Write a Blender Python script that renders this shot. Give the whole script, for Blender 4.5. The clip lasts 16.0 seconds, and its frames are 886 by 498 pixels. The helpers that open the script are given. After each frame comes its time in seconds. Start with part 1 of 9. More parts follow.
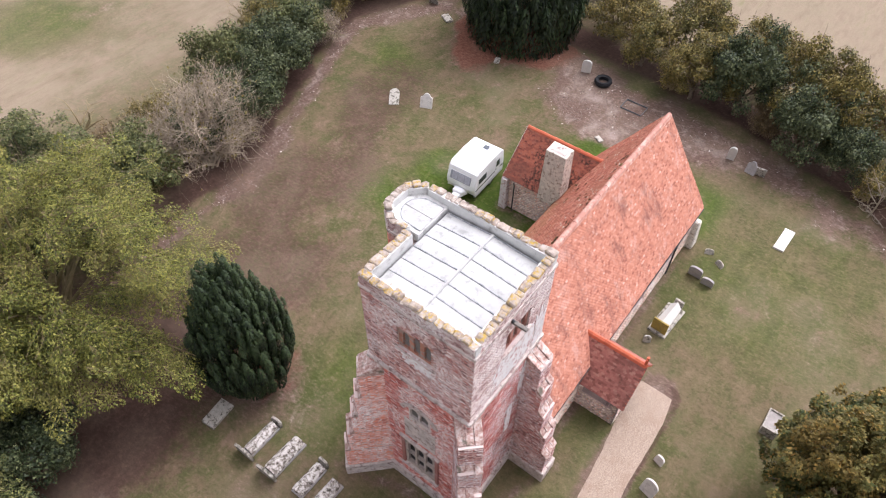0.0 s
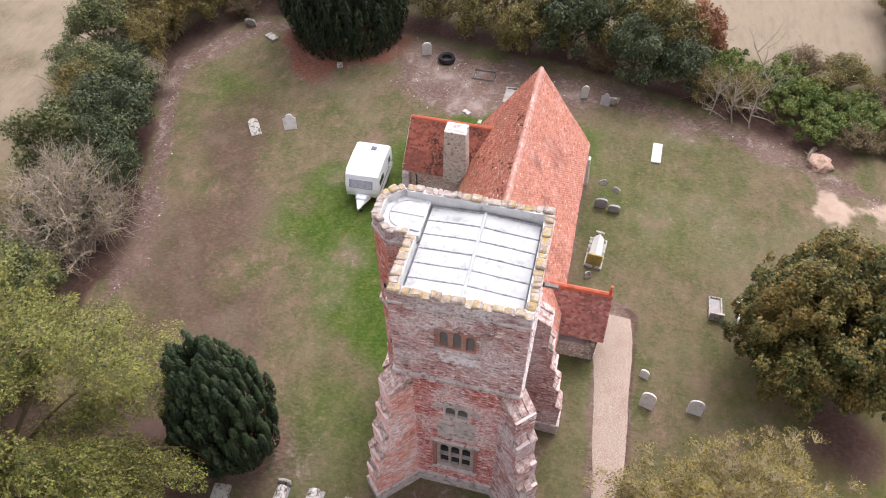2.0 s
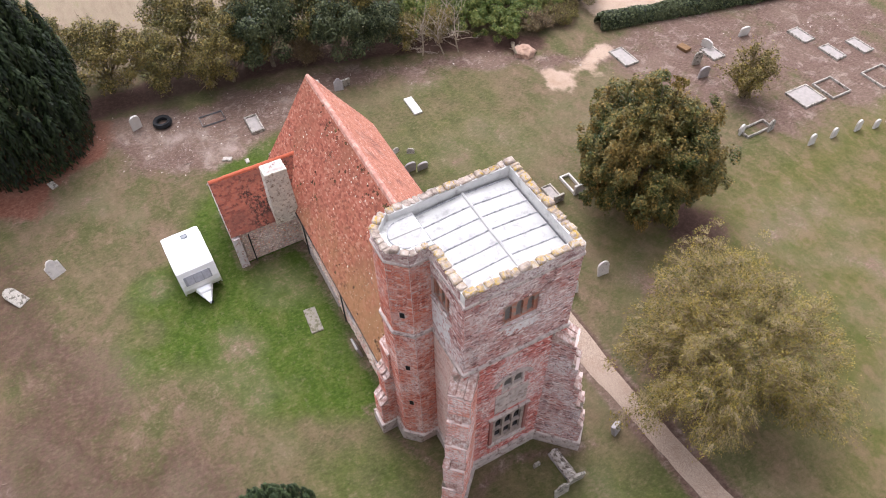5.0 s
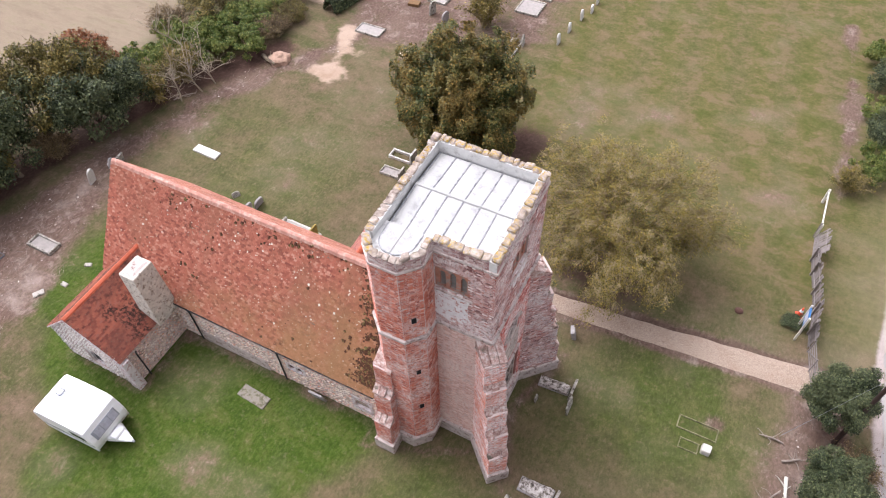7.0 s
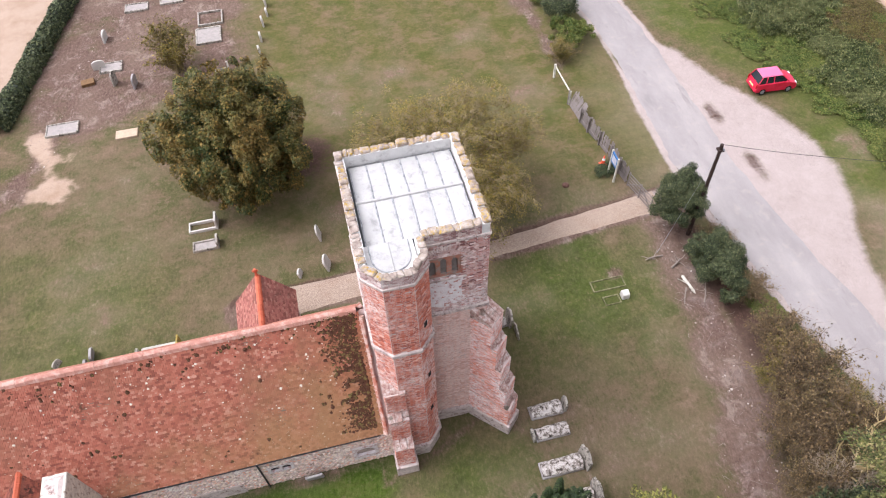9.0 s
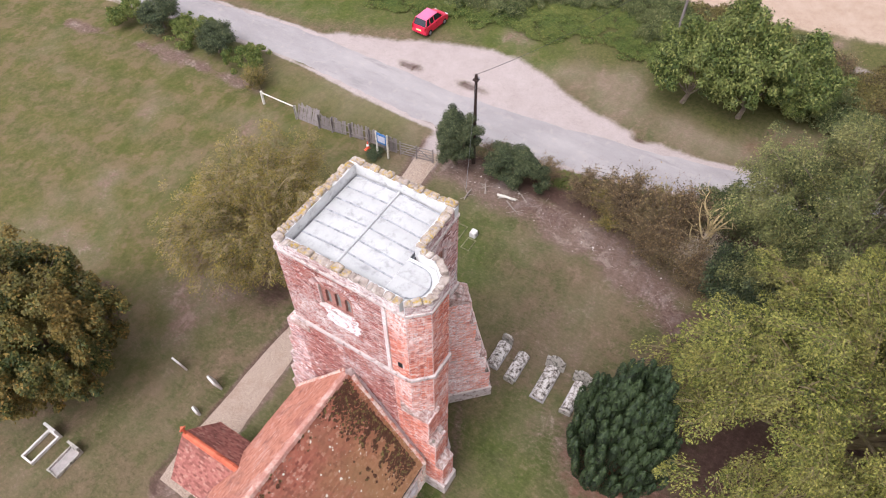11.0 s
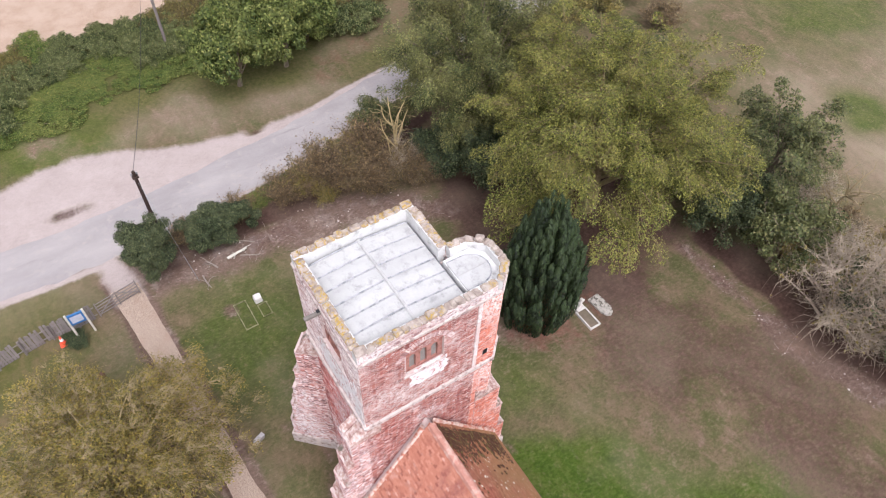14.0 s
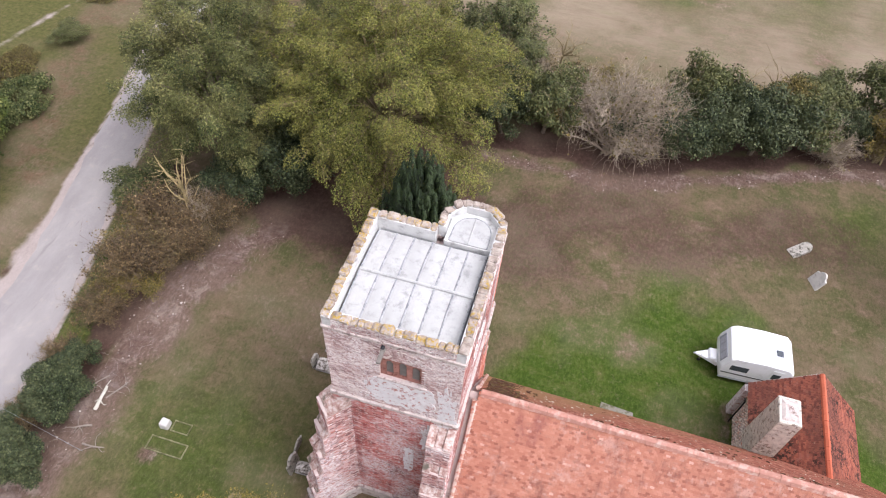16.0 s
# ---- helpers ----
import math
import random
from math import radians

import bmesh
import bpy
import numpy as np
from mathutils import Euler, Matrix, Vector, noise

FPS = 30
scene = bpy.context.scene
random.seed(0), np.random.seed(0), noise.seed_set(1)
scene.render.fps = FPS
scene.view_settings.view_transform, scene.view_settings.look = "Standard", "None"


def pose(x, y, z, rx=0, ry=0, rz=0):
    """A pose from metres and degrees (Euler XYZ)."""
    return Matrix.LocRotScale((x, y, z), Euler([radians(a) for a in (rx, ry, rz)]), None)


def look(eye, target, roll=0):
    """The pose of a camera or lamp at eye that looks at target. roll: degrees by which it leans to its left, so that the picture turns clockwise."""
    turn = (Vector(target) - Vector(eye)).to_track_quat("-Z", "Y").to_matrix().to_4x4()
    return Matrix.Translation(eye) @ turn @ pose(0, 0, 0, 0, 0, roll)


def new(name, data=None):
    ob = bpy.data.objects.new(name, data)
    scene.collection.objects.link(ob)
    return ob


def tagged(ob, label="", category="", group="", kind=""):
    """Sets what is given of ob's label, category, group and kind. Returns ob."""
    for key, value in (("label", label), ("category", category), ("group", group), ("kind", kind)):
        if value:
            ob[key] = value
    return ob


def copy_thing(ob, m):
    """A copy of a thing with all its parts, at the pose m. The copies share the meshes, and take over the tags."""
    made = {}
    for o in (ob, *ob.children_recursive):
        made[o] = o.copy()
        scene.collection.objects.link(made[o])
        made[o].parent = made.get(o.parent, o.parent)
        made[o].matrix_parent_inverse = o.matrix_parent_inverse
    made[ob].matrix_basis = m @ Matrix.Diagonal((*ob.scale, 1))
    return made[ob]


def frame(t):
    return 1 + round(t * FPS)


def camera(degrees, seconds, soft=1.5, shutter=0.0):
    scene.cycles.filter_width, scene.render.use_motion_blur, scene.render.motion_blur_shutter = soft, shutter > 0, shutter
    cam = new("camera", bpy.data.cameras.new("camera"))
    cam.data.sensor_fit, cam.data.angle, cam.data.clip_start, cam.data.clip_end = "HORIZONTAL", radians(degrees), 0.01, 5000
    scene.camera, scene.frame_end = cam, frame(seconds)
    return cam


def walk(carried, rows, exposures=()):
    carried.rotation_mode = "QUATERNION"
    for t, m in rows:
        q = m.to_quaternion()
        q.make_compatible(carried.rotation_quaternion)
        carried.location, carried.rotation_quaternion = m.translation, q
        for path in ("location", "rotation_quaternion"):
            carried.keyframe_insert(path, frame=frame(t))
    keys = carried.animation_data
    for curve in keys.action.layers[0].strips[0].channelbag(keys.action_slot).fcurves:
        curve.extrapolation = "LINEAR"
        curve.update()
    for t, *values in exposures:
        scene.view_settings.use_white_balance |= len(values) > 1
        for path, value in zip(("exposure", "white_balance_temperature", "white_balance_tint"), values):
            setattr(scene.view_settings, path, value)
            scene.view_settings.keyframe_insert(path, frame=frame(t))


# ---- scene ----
# ---- camera ----
cam = camera(66.3, 16.0, soft=1.1)
PATH = [
    (0, (-10.604, -7.39, 30.207), (-9.587, -6.62, 28.667), 0.6),
    (0.5, (-11.363, -6.368, 30.161), (-10.279, -5.692, 28.623), 0.3),
    (1, (-12.098, -5.173, 30.102), (-10.952, -4.605, 28.564), -0.0),
    (1.5, (-12.784, -3.751, 30.18), (-11.586, -3.307, 28.642), -0.0),
    (2, (-13.306, -2.446, 30.076), (-12.067, -2.124, 28.54), -0.5),
    (2.5, (-13.727, -0.673, 30.12), (-12.458, -0.5, 28.583), -0.4),
    (3, (-13.927, 0.954, 30.305), (-12.649, 0.982, 28.767), -0.7),
    (3.5, (-13.908, 2.704, 30.28), (-12.635, 2.583, 28.742), -1.1),
    (4, (-13.523, 4.384, 30.41), (-12.283, 4.115, 28.864), -1.6),
    (6.5, (-8.419, 12.842, 30.263), (-7.658, 11.842, 28.707), -1.2),
    (7, (-6.578, 13.872, 30.419), (-5.993, 12.78, 28.85), -1.6),
    (7.5, (-4.461, 14.893, 30.372), (-4.075, 13.717, 28.8), -1.4),
    (8, (-2.403, 15.354, 30.46), (-2.221, 14.139, 28.881), -1.9),
    (8.5, (-0.143, 15.533, 30.504), (-0.178, 14.312, 28.92), -2.2),
    (9, (2.266, 15.369, 30.56), (2.006, 14.177, 28.976), -2.0),
    (9.5, (4.722, 14.792, 30.56), (4.238, 13.668, 28.978), -1.7),
    (10, (7.114, 13.651, 30.679), (6.416, 12.644, 29.098), -1.3),
    (12.5, (13.502, 1.939, 30.963), (12.24, 1.987, 29.413), 1.3),
    (13, (13.24, -0.749, 30.922), (12.004, -0.463, 29.376), 1.6),
    (13.5, (12.573, -3.267, 30.863), (11.411, -2.761, 29.315), 2.1),
    (14, (11.365, -5.77, 30.729), (10.329, -5.05, 29.177), 2.6),
    (14.5, (9.725, -8.077, 30.745), (8.858, -7.17, 29.188), 3.3),
    (15, (7.733, -9.981, 30.744), (7.062, -8.923, 29.185), 3.9),
    (15.5, (5.533, -11.203, 30.636), (5.064, -10.041, 29.077), 4.2),
    (16, (3.5, -11.793, 30.526), (3.217, -10.568, 28.971), 4.3),
]
walk(cam, [(t, look(eye, target, roll)) for t, eye, target, roll in PATH], [(0, 0.66, 6050, 17.5), (7, 0.66, 6050, 18), (9.5, 0.54, 6050, 18), (12.5, 0.4, 6000, 17.5), (16, 0.44, 6000, 17.5)])

# ---- sky, sun ----
world = bpy.data.worlds.new("overcast_sky")
scene.world = world
world.use_nodes = True
wn = world.node_tree
wn.nodes.clear()
sky = wn.nodes.new("ShaderNodeTexSky")
sky.sky_type = "NISHITA"
sky.sun_disc = False
sky.sun_elevation = radians(58)
sky.sun_rotation = radians(104)
sky.dust_density = 6.0
grey = wn.nodes.new("ShaderNodeHueSaturation")
grey.inputs["Saturation"].default_value = 0.12
bg = wn.nodes.new("ShaderNodeBackground")
bg.inputs["Strength"].default_value = 0.233
wo = wn.nodes.new("ShaderNodeOutputWorld")
wn.links.new(sky.outputs[0], grey.inputs["Color"])
wn.links.new(grey.outputs[0], bg.inputs["Color"])
wn.links.new(bg.outputs[0], wo.inputs["Surface"])
sun = new("sun", bpy.data.lights.new("sun", "SUN"))
sun.data.energy = 0.33
sun.data.angle = radians(80)
sun.data.color = (1.0, 0.98, 0.97)
sun.matrix_world = look((0, 0, 60), (-9, -12, 0))

# ---- materials ----
def srgb(r, g, b):
    return tuple((c / 255 / 12.92 if c < 11 else ((c / 255 + 0.055) / 1.055) ** 2.4) for c in (r, g, b)) + (1.0,)


class Nodes:
    """A small node builder on one material."""

    def __init__(self, name):
        self.m = bpy.data.materials.new(name)
        self.m.use_nodes = True
        self.t = self.m.node_tree
        self.t.nodes.clear()
        self.out = self.n("ShaderNodeOutputMaterial")
        self.p = self.n("ShaderNodeBsdfPrincipled")
        self.l(self.p.outputs[0], self.out.inputs["Surface"])
        self.pos = self.n("ShaderNodeNewGeometry").outputs["Position"]

    def n(self, kind):
        return self.t.nodes.new(kind)

    def l(self, a, b):
        self.t.links.new(a, b)

    def noise(self, scale, detail=4.0, rough=0.6, vec=None, stretch=None, warp=0.0):
        n = self.n("ShaderNodeTexNoise")
        n.inputs["Scale"].default_value = scale
        n.inputs["Detail"].default_value = detail
        n.inputs["Roughness"].default_value = rough
        n.inputs["Distortion"].default_value = warp
        v = vec or self.pos
        if stretch:
            mp = self.n("ShaderNodeMapping")
            mp.inputs["Scale"].default_value = stretch
            self.l(v, mp.inputs["Vector"])
            v = mp.outputs[0]
        self.l(v, n.inputs["Vector"])
        return n.outputs["Fac"]

    def step(self, fac, lo, hi):
        r = self.n("ShaderNodeMapRange")
        r.inputs["From Min"].default_value = lo
        r.inputs["From Max"].default_value = hi
        r.interpolation_type = "SMOOTHSTEP"
        self.l(fac, r.inputs["Value"])
        return r.outputs[0]

    def mix(self, fac, a, b, kind="MIX"):
        m = self.n("ShaderNodeMix")
        m.data_type = "RGBA"
        m.blend_type = kind
        for sock, v in ((m.inputs[0], fac), (m.inputs[6], a), (m.inputs[7], b)):
            if isinstance(v, (int, float, tuple)):
                sock.default_value = v
            else:
                self.l(v, sock)
        return m.outputs[2]

    def math(self, op, a, b=0.0):
        m = self.n("ShaderNodeMath")
        m.operation = op
        for sock, v in ((m.inputs[0], a), (m.inputs[1], b)):
            if isinstance(v, (int, float)):
                sock.default_value = v
            else:
                self.l(v, sock)
        return m.outputs[0]

    def ramp(self, fac, stops):
        r = self.n("ShaderNodeValToRGB")
        e = r.color_ramp.elements
        while len(e) < len(stops):
            e.new(0.5)
        for el, (p, c) in zip(e, stops):
            el.position, el.color = p, c
        self.l(fac, r.inputs[0])
        return r.outputs[0]

    def island(self):
        return self.n("ShaderNodeNewGeometry").outputs["Random Per Island"]

    def objrand(self):
        return self.n("ShaderNodeObjectInfo").outputs["Random"]

    def attr(self, name):
        a = self.n("ShaderNodeAttribute")
        a.attribute_name = name
        s = self.n("ShaderNodeSeparateColor")
        self.l(a.outputs["Color"], s.inputs[0])
        return s.outputs[0], s.outputs[1], s.outputs[2]

    def finish(self, colour, rough=0.8, bump=None, strength=0.3, dist=0.01, metal=0.0, spec=0.3):
        if isinstance(colour, tuple):
            self.p.inputs["Base Color"].default_value = colour
        else:
            self.l(colour, self.p.inputs["Base Color"])
        if isinstance(rough, (int, float)):
            self.p.inputs["Roughness"].default_value = rough
        else:
            self.l(rough, self.p.inputs["Roughness"])
        self.p.inputs["Metallic"].default_value = metal
        self.p.inputs["Specular IOR Level"].default_value = spec
        if bump is not None:
            b = self.n("ShaderNodeBump")
            b.inputs["Strength"].default_value = strength
            b.inputs["Distance"].default_value = dist
            self.l(bump, b.inputs["Height"])
            self.l(b.outputs[0], self.p.inputs["Normal"])
        return self.m


def plain(name, c, rough=0.7, var=0.25, scale=2.0, fine=25.0, bump=0.3, dist=0.006, metal=0.0, spec=0.3, stain=None, smin=0.5, smax=0.7, sscale=1.2, rand=0.0):
    """A painted, stone or wooden surface: two scales of variation, an optional stain colour and fine relief."""
    k = Nodes(name)
    dark = tuple(v * (1 - var) for v in c[:3]) + (1,)
    lite = tuple(min(1, v * (1 + var * 0.7)) for v in c[:3]) + (1,)
    col = k.ramp(k.noise(scale, 5), [(0.3, dark), (0.55, c), (0.75, lite)])
    f = k.noise(fine, 6, 0.7)
    col = k.mix(k.step(f, 0.35, 0.75), col, k.mix(0.5, col, dark), "MIX")
    if stain:
        col = k.mix(k.step(k.noise(sscale, 6, 0.7), smin, smax), col, stain)
    if rand:
        col = k.mix(rand, col, k.ramp(k.objrand(), [(0.0, dark), (1.0, lite)]))
    return k.finish(col, rough, f, bump, dist, metal, spec)


def brickwork(name, stops, lime, lmin, lmax, soot=None, slo=0.6, shi=0.8, single=False):
    k = Nodes(name)
    rnd = k.objrand() if single else k.island()
    col = k.ramp(rnd, stops)
    col = k.mix(k.step(k.noise(60, 4), 0.35, 0.8), col, k.mix(0.35, col, srgb(60, 40, 36)))
    big = k.noise(0.55, 6, 0.65)
    fine = k.noise(9, 5, 0.75)
    m = k.math("MULTIPLY", k.step(big, lmin, lmax), k.step(fine, 0.38, 0.6))
    col = k.mix(m, col, lime)
    if soot:
        m2 = k.math("MULTIPLY", k.step(k.noise(0.9, 5, 0.6, stretch=(1, 1, 0.5)), slo, shi), k.step(k.noise(14, 4), 0.35, 0.65))
        col = k.mix(m2, col, soot)
    return k.finish(col, 0.9, k.noise(45, 5, 0.7), 0.5, 0.006, spec=0.15)


RED = [(0.0, srgb(112, 68, 63)), (0.3, srgb(150, 92, 83)), (0.6, srgb(168, 108, 97)), (0.85, srgb(154, 108, 101)), (1.0, srgb(204, 160, 149))]
DEEP = [(0.0, srgb(142, 80, 76)), (0.3, srgb(182, 108, 100)), (0.65, srgb(198, 122, 112)), (0.88, srgb(184, 138, 132)), (1.0, srgb(226, 188, 178))]
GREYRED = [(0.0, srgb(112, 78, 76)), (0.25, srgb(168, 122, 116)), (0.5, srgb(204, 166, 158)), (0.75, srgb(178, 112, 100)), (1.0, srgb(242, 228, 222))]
PALE = [(0.0, srgb(142, 110, 107)), (0.4, srgb(182, 148, 142)), (0.7, srgb(202, 178, 171)), (1.0, srgb(224, 209, 200))]
LIME = srgb(206, 196, 190)
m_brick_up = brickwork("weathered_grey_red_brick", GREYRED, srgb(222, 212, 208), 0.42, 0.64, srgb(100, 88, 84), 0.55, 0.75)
# DEEP lightened, to stand in for light the west face lacks
DEEP_LIGHTENED = [(0.0, srgb(132, 72, 68)), (0.3, srgb(188, 106, 96)), (0.65, srgb(214, 128, 114)), (0.88, srgb(212, 164, 156)), (1.0, srgb(244, 220, 212))]
m_brick_low = brickwork("lightened_deep_red_brick", DEEP_LIGHTENED, srgb(222, 210, 204), 0.42, 0.64, srgb(112, 84, 80), 0.68, 0.86)
m_brick_red = brickwork("warm_red_brick", RED, LIME, 0.44, 0.68, srgb(116, 84, 78), 0.62, 0.85)
# orange is the turret's own; the lightness makes up for dim northern light
TURRET = [(0.0, srgb(150, 86, 74)), (0.3, srgb(192, 112, 92)), (0.6, srgb(212, 132, 108)), (0.85, srgb(196, 132, 116)), (1.0, srgb(232, 188, 170))]
m_brick_turret = brickwork("lightened_orange_red_turret_brick", TURRET, srgb(224, 208, 200), 0.44, 0.66, srgb(124, 88, 80), 0.64, 0.85)
m_brick_pale = brickwork("limewashed_brick", PALE, srgb(228, 220, 216), 0.4, 0.62, srgb(120, 104, 100), 0.55, 0.8)
m_brick_south = brickwork("lime_stained_brick", GREYRED, srgb(214, 206, 204), 0.42, 0.66, srgb(110, 88, 86), 0.52, 0.74)
# smooth pink brick, its colour lightened because the north wall stands in shade
m_brick_north = brickwork("lightened_smooth_pink_brick", [(0.0, srgb(192, 152, 138)), (0.4, srgb(212, 174, 160)), (0.75, srgb(220, 184, 170)), (1.0, srgb(232, 206, 194))], srgb(216, 198, 186), 0.42, 0.66, srgb(138, 108, 98), 0.62, 0.82)
m_brick_sooty = brickwork("sooty_red_brick", DEEP, srgb(212, 202, 200), 0.42, 0.62, srgb(88, 66, 64), 0.48, 0.68)
m_mortar = plain("old_lime_mortar", srgb(202, 182, 174), 0.95, 0.2, 1.2, 40, 0.5, 0.006, stain=srgb(130, 108, 102), smin=0.52, smax=0.72)
m_stone = plain("weathered_limestone", srgb(168, 152, 142), 0.9, 0.3, 2.5, 22, 0.6, 0.012, stain=srgb(112, 104, 96), smin=0.5, smax=0.68, sscale=3.0)
def weather_mat():
    k = Nodes("mottled_brick_and_lime_weathering")
    c = k.ramp(k.noise(6, 6, 0.75), [(0.32, srgb(124, 90, 82)), (0.45, srgb(162, 130, 120)), (0.58, srgb(192, 174, 165)), (0.78, srgb(216, 208, 202))])
    c = k.mix(k.step(k.noise(2.2, 4), 0.55, 0.7), c, srgb(104, 96, 84))
    return k.finish(c, 0.92, k.noise(24, 6, 0.7), 0.8, 0.015, spec=0.15)


m_weather = weather_mat()
m_string = plain("pale_string_course", srgb(196, 182, 174), 0.9, 0.3, 3.0, 26, 0.6, 0.012, stain=srgb(126, 104, 98), smin=0.5, smax=0.66, sscale=4.0)
m_render = plain("grey_cement_render", srgb(204, 202, 198), 0.85, 0.16, 1.6, 30, 0.35, 0.006, stain=srgb(146, 142, 138), smin=0.5, smax=0.75, sscale=2.2)
m_lead = plain("pale_sheet_lead", srgb(176, 174, 170), 0.75, 0.14, 0.9, 12, 0.3, 0.006, spec=0.25, stain=srgb(140, 139, 136), smin=0.48, smax=0.74, sscale=2.6)
m_roll = plain("grey_lead_roll", srgb(160, 160, 160), 0.6, 0.2, 3.0, 14, 0.3, stain=srgb(112, 114, 116), smin=0.45, smax=0.65, sscale=5)
m_gutter = plain("dull_gutter_lead", srgb(118, 119, 121), 0.6, 0.3, 3.0, 20, 0.3)
m_dark = plain("dark_interior", srgb(26, 24, 24), 0.95, 0.2)
m_louvre = plain("grey_slate_louvre", srgb(128, 121, 114), 0.95, 0.25, 4.0, 30, spec=0.05)
m_glass = Nodes("dark_leaded_glass").finish(srgb(28, 32, 40), 0.25, spec=0.25)
m_iron = plain("black_painted_iron", srgb(38, 38, 40), 0.5, 0.2)


def coping_mat(name, lo, hi):
    k = Nodes(name)
    c = k.ramp(k.noise(3.5, 6, 0.7), [(0.3, srgb(104, 92, 84)), (0.46, srgb(146, 132, 121)), (0.72, srgb(184, 174, 163))])
    lich = k.math("MULTIPLY", k.step(k.noise(0.8, 3), lo, hi), k.step(k.noise(9, 5, 0.75), 0.48, 0.6))
    c = k.mix(lich, c, k.ramp(k.noise(12, 3), [(0.3, srgb(142, 112, 44)), (0.7, srgb(178, 150, 74))]))
    c = k.mix(k.step(k.noise(16, 5, 0.7), 0.62, 0.74), c, srgb(84, 80, 74))
    return k.finish(c, 0.92, k.noise(30, 6, 0.7), 0.7, 0.012, spec=0.15)


m_coping = coping_mat("lichened_coping_stone", 0.34, 0.48)
m_coping_plain = coping_mat("weathered_coping_stone", 0.46, 0.6)


def tiles(name, stops, patch, plo, phi, moss=None, mlo=0.6, mhi=0.7, lich=0.0, single=False, wash=None, pscale=0.45, bloom=None):
    k = Nodes(name)
    c = k.ramp(k.objrand() if single else k.island(), stops)
    c = k.mix(k.math("MULTIPLY", k.step(k.noise(pscale, 6, 0.68, stretch=(1.5, 0.55, 0.55)), plo, phi), 0.75), c, patch)
    if wash:
        sx = k.n("ShaderNodeSeparateXYZ")
        k.l(k.pos, sx.inputs[0])
        low = k.math("MULTIPLY", k.math("SUBTRACT", 6.2, sx.outputs[2]), 0.12)
        west = k.math("MULTIPLY", k.math("SUBTRACT", 11.0, sx.outputs[0]), 0.05)
        amt = k.math("ADD", k.math("ADD", low, west), k.math("SUBTRACT", k.noise(0.8, 5, 0.65), 0.4))
        c = k.mix(k.math("MULTIPLY", k.step(amt, 0.16, 0.8), 0.6), c, wash)
    if bloom:
        c = k.mix(k.math("MULTIPLY", k.step(k.noise(1.3, 6, 0.7, stretch=(1, 1, 0.6)), 0.52, 0.68), 0.5), c, bloom)
    if moss:
        mm = k.math("MULTIPLY", k.step(k.noise(0.7, 5, 0.7), mlo, mhi), k.step(k.noise(7, 4, 0.7), 0.45, 0.55))
        c = k.mix(mm, c, moss)
    if lich:
        c = k.mix(k.step(k.noise(11, 2), 1 - lich, 1 - lich + 0.04), c, srgb(206, 198, 172))
    c = k.mix(k.step(k.noise(90, 3), 0.4, 0.85), c, k.mix(0.35, c, srgb(70, 42, 36)))
    return k.finish(c, 0.88, k.noise(60, 4), 0.35, 0.004, spec=0.15)


TILE_S = [(0.0, srgb(146, 94, 78)), (0.15, srgb(172, 113, 93)), (0.5, srgb(180, 122, 101)), (0.85, srgb(190, 134, 113)), (0.95, srgb(158, 104, 88)), (1.0, srgb(208, 164, 146))]
TILE_N = [(0.0, srgb(118, 68, 56)), (0.3, srgb(148, 88, 71)), (0.6, srgb(160, 98, 79)), (0.9, srgb(166, 108, 89)), (1.0, srgb(184, 136, 116))]
m_tile_s = tiles("warm_red_plain_tile", TILE_S, srgb(120, 82, 73), 0.5, 0.68, lich=0.27, pscale=0.75, bloom=srgb(196, 160, 146))
m_tile_n = tiles("mossy_brown_plain_tile", TILE_N, srgb(138, 92, 72), 0.42, 0.7, srgb(86, 58, 42), 0.62, 0.72, 0.31, wash=srgb(138, 112, 74))
m_tile_s_one = tiles("single_red_plain_tile", TILE_S, srgb(128, 78, 74), 0.5, 0.72, lich=0.24, single=True)
m_tile_v = tiles("rusty_red_roof_tile", [(0.0, srgb(108, 62, 52)), (0.4, srgb(138, 80, 64)), (0.8, srgb(154, 92, 72)), (1.0, srgb(142, 92, 78))], srgb(104, 66, 56), 0.42, 0.62, srgb(58, 42, 36), 0.46, 0.58, 0.24)
m_tile_p = tiles("dull_red_porch_tile", [(0.0, srgb(118, 74, 66)), (0.4, srgb(146, 94, 84)), (0.8, srgb(160, 106, 94)), (1.0, srgb(170, 126, 112))], srgb(112, 78, 70), 0.45, 0.68, srgb(76, 58, 50), 0.58, 0.7, 0.26)
m_ridge_orange = plain("bright_orange_ridge_tile", srgb(190, 100, 72), 0.8, 0.25, 3, 30, 0.3, stain=srgb(132, 66, 48), smin=0.55, smax=0.7, sscale=5, rand=0.4)
m_ridge_pale = plain("mortared_ridge_tile", srgb(180, 130, 114), 0.9, 0.25, 3, 26, 0.5, stain=srgb(192, 166, 152), smin=0.48, smax=0.66, sscale=3, rand=0.2)
m_flint = Nodes("flint_and_septaria")
_c = m_flint.ramp(m_flint.island(), [(0.0, srgb(150, 132, 118)), (0.3, srgb(206, 186, 166)), (0.6, srgb(228, 212, 196)), (0.85, srgb(208, 150, 126)), (1.0, srgb(246, 238, 228))])
m_flint = m_flint.finish(m_flint.mix(m_flint.step(m_flint.noise(1.4, 5), 0.5, 0.68), _c, srgb(222, 214, 204)), 0.85, m_flint.noise(30, 5), 0.5, 0.01)
m_chim = plain("limewashed_chimney_render", srgb(214, 206, 192), 0.92, 0.26, 4.0, 20, 0.9, 0.03, stain=srgb(138, 122, 108), smin=0.5, smax=0.64, sscale=5)


